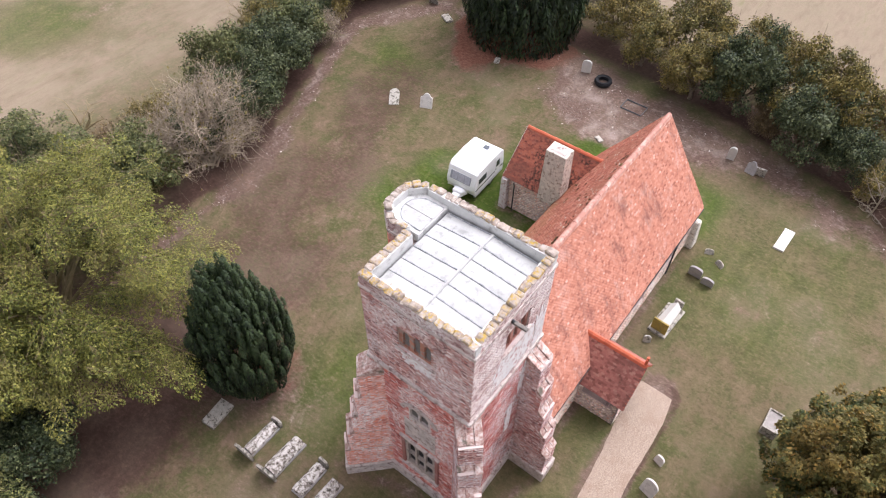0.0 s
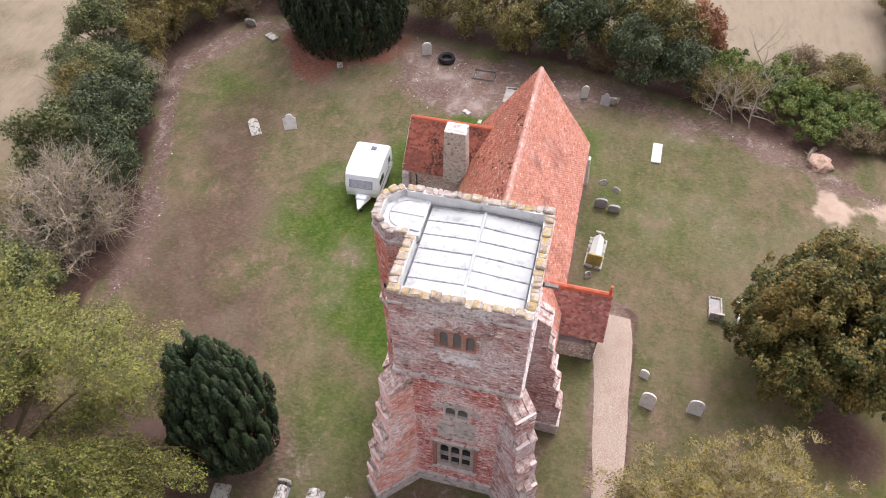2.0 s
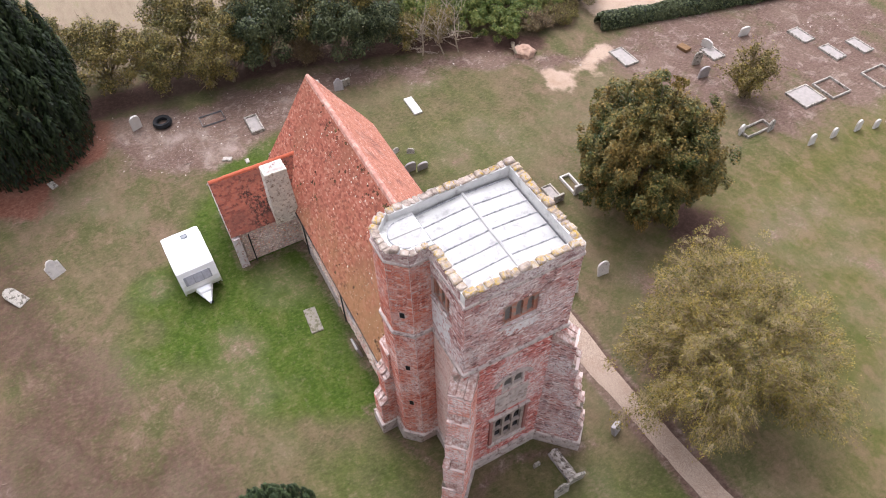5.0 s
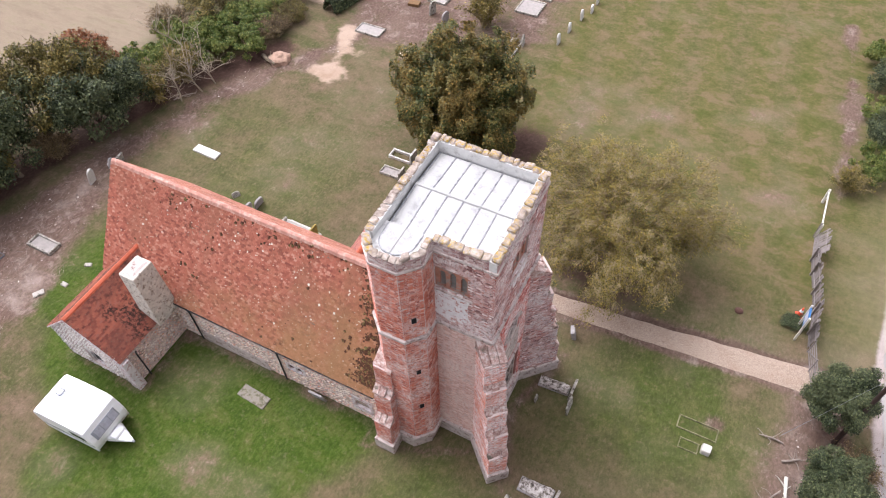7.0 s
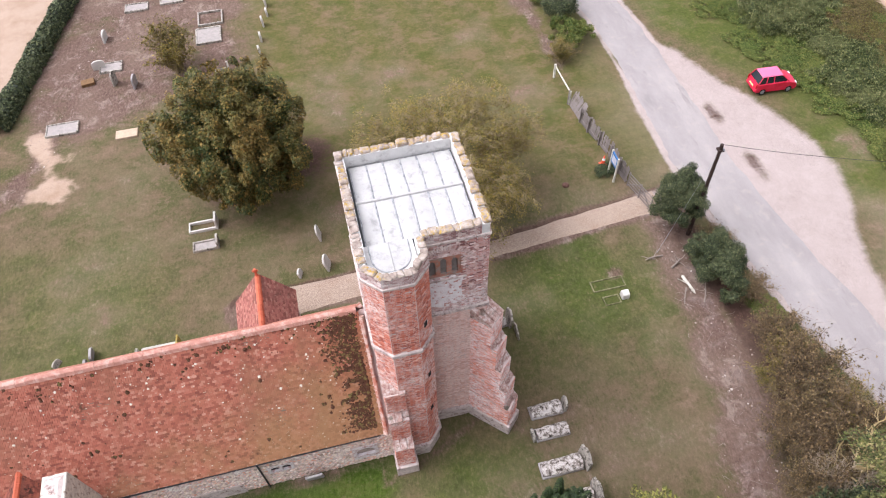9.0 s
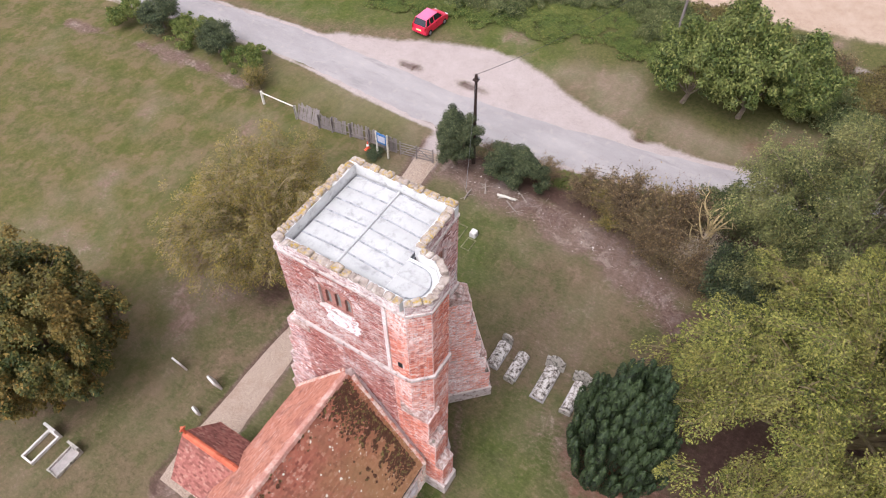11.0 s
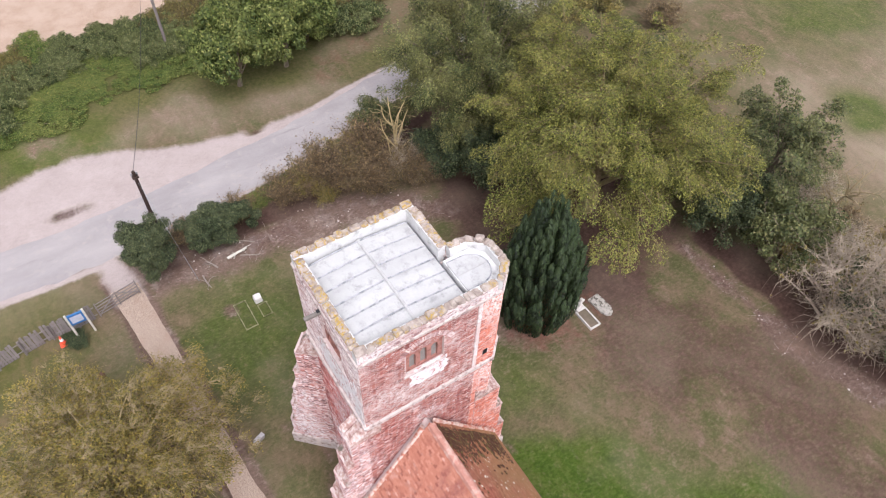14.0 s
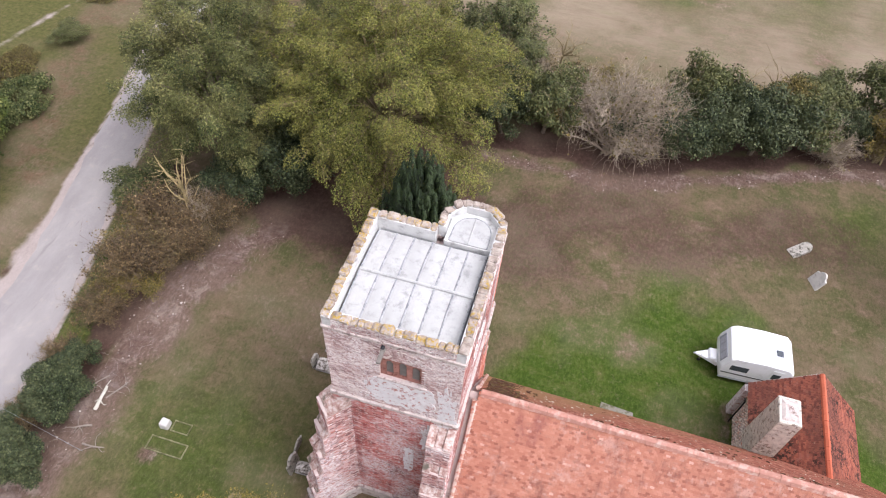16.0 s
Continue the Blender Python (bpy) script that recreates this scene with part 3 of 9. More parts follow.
def lights_bm(width, height, lights, thick, outer=None, step=0.03):
    """A window panel in the plane y = 0 (x across, z up, outwards -y) with arched lights (u0, u1, z0, spring, rise); outer: rise of its own head."""
    bm = bmesh.new()
    us = sorted({0.0, width, *(l[0] for l in lights), *(l[1] for l in lights), *np.arange(0, width, step).tolist()})
    for a, b in zip(us, us[1:]):
        if b - a < 1e-4:
            continue
        m = (a + b) / 2
        top = height
        if outer:
            top = height - outer + outer * math.sqrt(max(0.0, 1 - (2 * m / width - 1) ** 2))
        gaps = [(l[2], l[3] + l[4] * math.sqrt(max(0.0, 1 - ((2 * m - l[0] - l[1]) / (l[1] - l[0])) ** 2))) for l in lights if l[0] < m < l[1]]
        z = 0.0
        for g0, g1 in sorted(gaps):
            if g0 > z:
                add_box(bm, (a, 0, z), (b, thick, g0))
            z = g1
        if top > z:
            add_box(bm, (a, 0, z), (b, thick, top))
    bmesh.ops.remove_doubles(bm, verts=bm.verts, dist=1e-4)
    return bm


def face_pose(origin, u, n):
    """The pose that lays a panel's x along u and its -y along n."""
    u, n = Vector(u), Vector(n)
    m = Matrix((u, -n, Vector((0, 0, 1)))).transposed().to_4x4()
    return Matrix.Translation(origin) @ m


def tile_plane(corner, along, up, length, slope, keep=None, w=0.165, gauge=0.1, seed=3, sag=0.012):
    """Plain tiles over a roof slope, from its eave corner; returns slab groups."""
    r = np.random.default_rng(seed)
    a, s = Vector(along).normalized(), Vector(up).normalized()
    n = a.cross(s).normalized()
    if n.z < 0:
        n = -n
    rows, cols = int(slope / gauge), int(length / w) + 1
    jj, ii = np.meshgrid(np.arange(rows), np.arange(cols), indexing="ij")
    x = (ii + 0.5 * (jj % 2)) * w
    y = (jj + 0.5) * gauge
    ok = (x < length - 0.02)
    x, y = x[ok] + r.normal(0, 0.004, ok.sum()), y[ok] + r.normal(0, 0.004, ok.sum())
    if keep is not None:
        k2 = keep(x, y)
        x, y = x[k2], y[k2]
    N = len(x)
    a3, s3, n3 = np.array(a), np.array(s), np.array(n)
    wob = sag * (np.sin(x * 0.9 + 1.3) + np.sin(y * 1.7 + x * 0.37)) + r.normal(0, 0.0025, N)
    c = np.array(corner, float) + x[:, None] * a3 + y[:, None] * s3 + (wob + 0.02)[:, None] * n3
    tilt = 0.09 + r.normal(0, 0.02, N)
    v = s3 * np.cos(tilt)[:, None] - n3 * np.sin(tilt)[:, None]
    nn = n3 * np.cos(tilt)[:, None] + s3 * np.sin(tilt)[:, None]
    roll = r.normal(0, 0.012, N)
    uu = a3[None] * np.cos(roll)[:, None] + n3[None] * np.sin(roll)[:, None]
    return c, uu, v, nn, np.full(N, w / 2 - 0.002), np.full(N, 0.085), np.full(N, 0.007)


def domes(centres, u, up, n, sizes, lifts, seed):
    """Low rough lumps on a plane (u, up, n), each an eight-sided dome."""
    r = np.random.default_rng(seed)
    K, N = 8, len(centres)
    t = np.arange(K) * 2 * math.pi / K
    rad = r.uniform(0.65, 1.25, (N, K)) * np.asarray(sizes)[:, None]
    u, up, n = (np.array(q, float) for q in (u, up, n))
    flat = (np.cos(t) * rad)[..., None] * u + (np.sin(t) * rad)[..., None] * up
    c = np.asarray(centres)[:, None]
    outer = c + flat - 0.01 * n
    inner = c + 0.6 * flat + np.asarray(lifts)[:, None, None] * n
    k = 2 * K * np.arange(N)[:, None]
    quads = [np.concatenate([k + i, k + (i + 1) % K, k + K + (i + 1) % K, k + K + i], 1) for i in range(K)]
    quads += [np.concatenate([k + K, k + K + i, k + K + i + 1, k + K + i + 2], 1) for i in (1, 3, 5)]
    return np.concatenate([outer, inner], 1).reshape(-1, 3), np.concatenate(quads)


def rubble(origin, u, n, width, z0, z1, holes=(), size=0.17, seed=5, keep=None):
    """Rough stones over an upright face: many low domes, in one mesh."""
    r = np.random.default_rng(seed)
    nx, nz = int(width / size), int((z1 - z0) / (size * 0.62))
    cs = []
    for j in range(nz):
        for i in range(nx + 1):
            a = (i + 0.5 * (j % 2) + r.uniform(-0.22, 0.22)) * width / nx
            b = z0 + (j + 0.5 + r.uniform(-0.2, 0.2)) * (z1 - z0) / nz
            if 0.05 < a < width - 0.05 and not any(h[0] - 0.06 < a < h[1] + 0.06 and h[2] - 0.06 < b < h[3] + 0.06 for h in holes) and (keep is None or keep(a, b)):
                cs.append((a, b))
    cs = np.array(cs)
    N = len(cs)
    K = 8
    ring = np.array([(math.cos(t), math.sin(t)) for t in np.arange(K) * 2 * math.pi / K])
    hu = r.uniform(0.3, 0.56, N) * size
    hv = r.uniform(0.22, 0.34, N) * size
    rot = r.normal(0, 0.3, N)
    rad = r.uniform(0.8, 1.1, (N, K))
    ex, ez = ring[:, 0] * rad * hu[:, None], ring[:, 1] * rad * hv[:, None]
    x = ex * np.cos(rot)[:, None] - ez * np.sin(rot)[:, None]
    z = ex * np.sin(rot)[:, None] + ez * np.cos(rot)[:, None]
    u, n, o = np.array(u, float), np.array(n, float), np.array(origin, float)
    up = np.array((0, 0, 1.0))
    lift = r.uniform(0.015, 0.05, N)
    base = o + (cs[:, :1, None] * u[None, None] + cs[:, 1:, None] * up[None, None])
    outer = base + x[..., None] * u + z[..., None] * up - 0.01 * n
    inner = base + 0.62 * (x[..., None] * u + z[..., None] * up) + lift[:, None, None] * n
    verts = np.concatenate([outer, inner], 1).reshape(-1, 3)
    k = 2 * K * np.arange(N)[:, None]
    quads = [np.concatenate([k + i, k + (i + 1) % K, k + K + (i + 1) % K, k + K + i], 1) for i in range(K)]
    quads += [np.concatenate([k + K, k + K + i, k + K + i + 1, k + K + i + 2], 1) for i in (1, 3, 5)]
    return verts, np.concatenate(quads)

# ---- church tower ----
m_limewash = plain("flaking_white_limewash", srgb(214, 206, 204), 0.92, 0.18, 3, 24, 0.5, 0.01, stain=srgb(170, 138, 130), smin=0.5, smax=0.62, sscale=5)
A = 2.2
Z_PLINTH, Z_STRING, Z_PAR, Z_COPE = 0.8, 9.2, 13.4, 13.95
tower = thing("church_tower", "square red-brick church tower with stepped buttresses and worn battlements", "church tower")
W_FACES = {
    "west": ((-A, A, 0), (0, -1, 0), (-1, 0, 0)),
    "south": ((-A, -A, 0), (1, 0, 0), (0, -1, 0)),
    "east": ((A, -A, 0), (0, 1, 0), (1, 0, 0)),
    "north": ((A, A, 0), (-1, 0, 0), (0, 1, 0)),
}
# openings as (u0, u1, z0, z1) measured along each face
BELFRY = {"west": (1.42, 2.9, 11.2, 12.42), "south": (1.75, 3.2, 11.3, 12.5), "east": (1.6, 3.0, 11.35, 12.55), "north": (2.15, 3.5, 11.4, 12.6)}
LOW = {"west": [(1.42, 2.98, 1.95, 4.35), (1.72, 2.72, 6.3, 7.45)], "south": [], "east": [], "north": []}
# patched orange brick, its colour lightened for the shaded north-west side
m_brick_butt = brickwork("lightened_patched_buttress_brick", [(0.0, srgb(190, 124, 110)), (0.25, srgb(224, 150, 130)), (0.5, srgb(230, 188, 176)), (0.75, srgb(232, 144, 114)), (1.0, srgb(244, 228, 222))], srgb(240, 232, 228), 0.43, 0.62, srgb(98, 76, 72), 0.66, 0.78)
m_brick_mullion = plain("orange_and_grey_brick_mullion", srgb(176, 122, 102), 0.9, 0.3, 5, 26, 0.5, 0.008, stain=srgb(150, 136, 126), smin=0.46, smax=0.6, sscale=4)
m_flaky = plain("limewash_flaking_off_brick", srgb(224, 218, 216), 0.92, 0.16, 4, 24, 0.5, 0.01, stain=srgb(176, 122, 112), smin=0.53, smax=0.62, sscale=7)
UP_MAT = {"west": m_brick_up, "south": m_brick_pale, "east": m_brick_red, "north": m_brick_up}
# lower west and north brick is lightened in colour, as little light reaches it
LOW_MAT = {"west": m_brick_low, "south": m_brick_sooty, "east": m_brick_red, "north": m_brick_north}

for side, (o, u, n) in W_FACES.items():
    o, u, n = Vector(o), Vector(u), Vector(n)
    holes = [BELFRY[side]] + LOW[side]
    inset = 0.02 if side in ("south", "north") else 0.004
    inner = [(h[0] - inset, h[1] - inset, h[2], h[3]) for h in holes]
    part("wall", wall_bm(o + u * inset, u, n, 2 * (A - inset), 0.0, 13.15, 0.55, inner), m_mortar, tower)
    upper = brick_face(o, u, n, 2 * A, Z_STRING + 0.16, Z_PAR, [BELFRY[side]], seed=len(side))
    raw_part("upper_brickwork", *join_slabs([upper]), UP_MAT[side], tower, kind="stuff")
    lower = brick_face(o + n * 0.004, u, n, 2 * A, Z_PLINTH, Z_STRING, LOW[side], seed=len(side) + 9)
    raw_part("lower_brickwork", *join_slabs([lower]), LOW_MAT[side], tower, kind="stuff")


def belfry(side):
    """A three-light opening with brick mullions, slate louvres and a segmental brick arch."""
    o, u, n = (Vector(v) for v in W_FACES[side])
    u0, u1, z0, z1 = BELFRY[side]
    w, h = u1 - u0, z1 - z0
    m = face_pose(o + u * u0 + Vector((0, 0, z0)) - n * 0.1, u, n)
    g = 0.17
    lw = (w - 4 * g) / 3
    ls = [(g + i * (lw + g), g + i * (lw + g) + lw, 0.1, h - 0.42 - (0.06 if i != 1 else 0.0), 0.2) for i in range(3)]
    win = part("belfry_window", lights_bm(w, h, ls, 0.2), {"west": m_brick_mullion, "north": m_brick_mullion}.get(side, m_brick_orange), tower, "three-light brick opening with louvres")
    win.data.transform(m)
    for a, b, z, s, r in ls:
        bm = bmesh.new()
        zz = z + 0.03
        while zz < s + r - 0.04:
            tilt = Matrix.Translation((0, 0.14, zz)) @ Matrix.Rotation(radians(38), 4, "X") @ Matrix.Translation((0, -0.14, -zz))
            add_box(bm, (a, 0.07, zz), (b, 0.21, zz + 0.018), tilt, jitter=0.006)
            zz += 0.15
        bm.transform(m)
        part("louvre", bm, m_louvre, win, "grey slate louvres")
        bm = add_box(bmesh.new(), (a - 0.02, 0.3, z - 0.02), (b + 0.02, 0.32, s + r + 0.02))
        bm.transform(m)
        part("louvre_backing", bm, m_dark, win)
    bm = add_box(bmesh.new(), (-0.1, -0.16, -0.1), (w + 0.1, 0.02, 0.0), bevel=0.02, jitter=0.01)
    bm.transform(m)
    part("sill", bm, m_string, win, "pale stone sill")
    # the arch ring of bricks on edge
    cs, us, vs = [], [], []
    rise, half = 0.72, w / 2 + 0.32
    rad = (half * half + rise * rise) / (2 * rise)
    ang = math.asin(half / rad)
    cnt = int(2 * ang * rad / 0.085)
    for i in range(cnt):
        t = -ang + (i + 0.5) * 2 * ang / cnt
        d = u * math.sin(t) + Vector((0, 0, math.cos(t)))
        p = o + u * (u0 + w / 2) + Vector((0, 0, z1 + 0.48 - rad)) + d * rad + n * 0.0
        cs.append(p)
        us.append(u * math.cos(t) - Vector((0, 0, math.sin(t))))
        vs.append(d)
    grp = (np.array(cs), np.array(us), np.array(vs), np.array(n), 0.034, 0.11, 0.018)
    raw_part("arch", *join_slabs([grp]), m_brick_pale, win, "segmental arch of bricks on edge", kind="stuff")


for side in W_FACES:
    belfry(side)


def west_windows():
    o, u, n = (Vector(v) for v in W_FACES["west"])
    u0, u1, z0, z1 = LOW["west"][0]
    w, h = u1 - u0, z1 - z0
    m = face_pose(o + u * u0 + Vector((0, 0, z0)) + n * 0.03, u, n)
    lw = (w - 0.3 - 0.2) / 3
    ls = []
    for i in range(3):
        a = 0.15 + i * (lw + 0.1)
        ls += [(a, a + lw, 0.25, 1.05, 0.02), (a, a + lw, 1.15, 1.85, 0.22)]
    win = part("west_window", lights_bm(w, h, ls, 0.2), m_stone, tower, "six-light mullioned stone window")
    win.data.transform(m)
    for a, b, z, s, r in ls:
        bm = add_box(bmesh.new(), (a - 0.02, 0.14, z - 0.02), (b + 0.02, 0.15, s + r + 0.02))
        bm.transform(m)
        part("pane", bm, m_glass, win)
    for k, (lo, hi) in enumerate((((-0.18, -0.12, -0.16), (w + 0.18, 0.1, 0.0)), ((-0.22, -0.1, h), (w + 0.22, 0.1, h + 0.12)), ((-0.16, -0.07, 0), (0.0, 0.1, h)), ((w, -0.07, 0), (w + 0.16, 0.1, h)))):
        bm = add_box(bmesh.new(), lo, hi, bevel=0.02, jitter=0.012)
        bm.transform(m)
        part(("sill", "hood", "jamb", "jamb")[k], bm, m_string if k < 2 else m_brick_red, win)
    u0, u1, z0, z1 = LOW["west"][1]
    w, h = u1 - u0, z1 - z0
    m = face_pose(o + u * u0 + Vector((0, 0, z0)) + n * 0.02, u, n)
    ls = [(0.08, w / 2 - 0.04, 0.35, 0.78, 0.25), (w / 2 + 0.04, w - 0.08, 0.35, 0.78, 0.25)]
    win = part("louvred_window", lights_bm(w, h, ls, 0.2), m_string, tower, "small two-light stone window with louvres")
    win.data.transform(m)
    for a, b, z, s, r in ls:
        bm = bmesh.new()
        for i in range(5):
            add_box(bm, (a, 0.08, z + 0.05 + i * 0.13), (b, 0.18, z + 0.07 + i * 0.13))
        bm.transform(m)
        part("louvre", bm, m_louvre, win)
        bm = add_box(bmesh.new(), (a - 0.02, 0.185, z - 0.02), (b + 0.02, 0.195, s + r + 0.02))
        bm.transform(m)
        part("louvre_backing", bm, m_dark, win)
    # the old rendered panel and arch round the louvred window
    cs, us, vs = [], [], []
    for i in range(19):
        t = -1.15 + i * 2.3 / 18
        d = u * math.sin(t) + Vector((0, 0, math.cos(t)))
        cs.append(o + u * (u0 + w / 2) + Vector((0, 0, z1 - 0.72)) + d * 0.86 + n * 0.04)
        us.append(u * math.cos(t) - Vector((0, 0, math.sin(t))))
        vs.append(d)
    raw_part("arch", *join_slabs([(np.array(cs), np.array(us), np.array(vs), np.array(n), 0.048, 0.1, 0.03)]), m_string, win, kind="stuff")
    bm = lights_bm(w + 0.5, 1.55, [], 0.05)
    bm.transform(face_pose(o + u * (u0 - 0.25) + Vector((0, 0, z0 - 1.6)) + n * 0.034, u, n))
    part("render_patch", bm, m_string, win, "patch of old pale render")


west_windows()


def slab_patch(name, side, u0, u1, z0, z1, material, off=0.03, rag=0.08, label=""):
    """A ragged thin patch of render on a face, with an uneven outline."""
    o, u, n = (Vector(v) for v in W_FACES[side])
    bm = bmesh.new()
    N = 36
    loop = []
    for i in range(N):
        t = 2 * math.pi * i / N
        c, s = math.cos(t), math.sin(t)
        k = 1 / max(abs(c), abs(s)) ** 0.75 * (1 + random.uniform(-rag, rag) * 1.6)
        loop.append(o + u * ((u0 + u1) / 2 + c * k * (u1 - u0) / 2) + Vector((0, 0, (z0 + z1) / 2 + s * k * (z1 - z0) / 2)) + n * off)
    f = bm.faces.new([bm.verts.new(p) for p in loop])
    r = bmesh.ops.extrude_face_region(bm, geom=[f])
    bmesh.ops.translate(bm, verts=[v for v in r["geom"] if isinstance(v, bmesh.types.BMVert)], vec=-n * 0.04)
    return part(name, bm, material, tower, label)


slab_patch("render_patch", "east", 1.75, 3.15, 10.4, 11.45, m_flaky, 0.022, label="flaking white limewash under the belfry opening")
slab_patch("render_patch", "south", 3.7, 4.35, 8.2, 11.4, m_flaky, 0.022, 0.2)
slab_patch("render_patch", "south", 3.2, 3.75, 6.6, 8.6, m_flaky, 0.024, 0.2)
slab_patch("render_patch", "west", 1.6, 2.85, 10.55, 11.2, m_flaky, 0.022)
slab_patch("render_patch", "north", 2.1, 3.5, 9.7, 11.4, m_flaky, 0.022)
slab_patch("render_patch", "south", 1.3, 3.6, 9.6, 11.2, m_flaky, 0.022)
slab_patch("render_patch", "south", 2.55, 2.95, 4.2, 6.3, m_flaky, 0.045, 0.04, "white rendered strip where a lancet was filled")


def course(name, z0, z1, out, material, step=0.42):
    """A projecting string course round tower and turret, of separate worn stones."""
    for a, b in zip(RING, RING[1:] + RING[:1]):
        a3, b3 = Vector((*a, 0)), Vector((*b, 0))
        d = (b3 - a3).normalized()
        nrm = Vector((d.y, -d.x, 0))
        L = (b3 - a3).length
        k = max(1, round(L / step))
        for i in range(k):
            e0 = -out * 0.6 if i == 0 else 0.0
            e1 = out * 0.6 if i == k - 1 else 0.0
            bm = add_box(bmesh.new(), (i * L / k + 0.004 + e0, -out - random.uniform(0, 0.012), z0), ((i + 1) * L / k - 0.004 + e1, 0.1, z1 + random.uniform(-0.012, 0.012)), bevel=0.018, jitter=0.008)
            bm.transform(Matrix.Translation(a3) @ Matrix((d, -nrm, Vector((0, 0, 1)))).transposed().to_4x4())
            part(name, bm, material, tower)


TUR = [(2.2, 2.2), (2.2, 2.95), (1.62, 3.55), (0.62, 3.55), (0.05, 2.95), (0.05, 2.2)]
RING = [(-A, -A), (A, -A)] + TUR + [(-A, A)]
course("string_stone", Z_STRING, Z_STRING + 0.17, 0.09, m_string)
course("cornice_stone", Z_PAR - 0.06, Z_PAR + 0.06, 0.05, m_string, 0.6)
course("plinth_stone", Z_PLINTH - 0.12, Z_PLINTH + 0.06, 0.12, m_string, 0.5)

# stair turret: facets of brick on a mortar core
turret = part("stair_turret", prism_bm(TUR, 0.0, Z_PAR), m_mortar, tower, "red-brick polygonal stair turret")
tur_groups = []
for i, (a, b) in enumerate(zip(TUR, TUR[1:])):
    a3, b3 = Vector((*a, 0)), Vector((*b, 0))
    d = (b3 - a3).normalized()
    nrm = Vector((d.y, -d.x, 0))
    L = (b3 - a3).length
    slit = [(L / 2 - 0.09, L / 2 + 0.09, z, z + 0.3) for z in (3.6, 6.6, 10.3)] if i in (3,) else ([(L / 2 - 0.09, L / 2 + 0.09, z, z + 0.3) for z in (5.5, 9.9)] if i == 0 else [])
    tur_groups.append(brick_face(a3 + nrm * 0.002, d, nrm, L, Z_PLINTH, Z_STRING, slit, seed=30 + i))
    tur_groups.append(brick_face(a3 + nrm * 0.002, d, nrm, L, Z_STRING + 0.16, Z_PAR, slit, seed=40 + i))
    for s in slit:
        bm = add_box(bmesh.new(), (s[0], -0.02, s[2]), (s[1], 0.012, s[3]))
        bm.transform(face_pose(a3, d, nrm))
        part("slit_window", bm, m_dark, turret, "small dark slit opening")
raw_part("turret_brickwork", *join_slabs(tur_groups), m_brick_turret, turret, kind="stuff")

# plinth below the moulded course, on tower and turret
part("plinth", prism_bm([(x * 1.045, y * 1.045) for x, y in RING], -0.1, Z_PLINTH - 0.1), m_string, tower, "pale rendered plinth")


def buttress(name, at, way, width, steps, label):
    """A stepped buttress: each stage a brick block with a sloped pale weathering on top. steps: (z0, z1, reach)."""
    d = Vector((*way, 0)).normalized()
    side = Vector((-d.y, d.x, 0))
    m = Matrix.Translation((*at, 0)) @ Matrix((d, side, Vector((0, 0, 1)))).transposed().to_4x4()
    body = part(name, add_box(bmesh.new(), (-0.3, -width / 2 - 0.1, -0.1), (steps[0][2] + 0.14, width / 2 + 0.1, Z_PLINTH - 0.05), bevel=0.03), m_string, tower, label)
    body.data.transform(m)
    groups = []
    for i, (z0, z1, reach) in enumerate(steps):
        core = add_box(bmesh.new(), (-0.5, -width / 2, z0), (reach, width / 2, z1))
        core.transform(m)
        part("buttress_core", core, m_mortar, body)
        foot = Vector((*at, 0))
        groups.append(brick_face(foot + d * reach - side * width / 2 + d * 0.002, side, d, width, z0, z1, seed=50 + i))
        groups.append(brick_face(foot + side * (width / 2 + 0.002) - d * 0.5, d, side, reach + 0.5, z0, z1, seed=60 + i))
        groups.append(brick_face(foot - side * (width / 2 + 0.002) - d * 0.5, d, -side, reach + 0.5, z0, z1, seed=70 + i))
        nxt = steps[i + 1][2] if i + 1 < len(steps) else -0.52
        run = reach - nxt
        cap = bmesh.new()
        rise = min(0.42, run * 1.05) if i + 1 < len(steps) else 0.75
        outl = [(nxt - 0.02, -0.02), (reach + 0.03, -0.02), (reach + 0.03, 0.05), (nxt - 0.02, 0.05 + rise)]
        k = 3
        for s in range(k):
            y0, y1 = -width / 2 - 0.04 + s * (width + 0.08) / k + 0.004, -width / 2 - 0.04 + (s + 1) * (width + 0.08) / k - 0.004
            q = random.uniform(-0.16, 0.04)
            vs = [[cap.verts.new(m @ Vector((x + (q if x > nxt else 0), y, z1 + z + random.uniform(-0.07, 0.04)))) for x, z in outl] for y in (y0, y1)]
            cap.faces.new(vs[0])
            cap.faces.new(vs[1][::-1])
            for a in range(4):
                b = (a + 1) % 4
                cap.faces.new((vs[0][a], vs[0][b], vs[1][b], vs[1][a]))
        bmesh.ops.bevel(cap, geom=cap.edges[:], offset=0.02, segments=1, affect="EDGES")
        part("weathering", cap, m_weather, body, "worn pale stone slope")
    raw_part("buttress_brickwork", *join_slabs(groups), m_brick_south if "lime" in label else (m_brick_turret if "turret" in name else m_brick_butt), body, kind="stuff")
    return body


ST = [(0.75, 2.3, 1.75), (2.3, 3.9, 1.5), (3.9, 5.4, 1.2), (5.4, 6.9, 0.92), (6.9, 8.5, 0.66)]
buttress("diagonal_buttress", (-2.1, 2.1), (-1, 1), 0.85, ST, "stepped diagonal brick buttress with patched orange bricks")
buttress("diagonal_buttress", (-2.1, -2.1), (-1, -1), 0.85, ST, "stepped diagonal brick buttress, lime-stained")
buttress("south_buttress", (1.77, -2.2), (0, -1), 0.85, ST, "stepped brick buttress, lime-stained")
buttress("turret_buttress", (1.82, 2.95), (0, 1), 0.8, [(0.75, 2.5, 1.35), (2.5, 4.6, 1.0), (4.6, 6.4, 0.7)], "short stepped brick buttress against the turret")

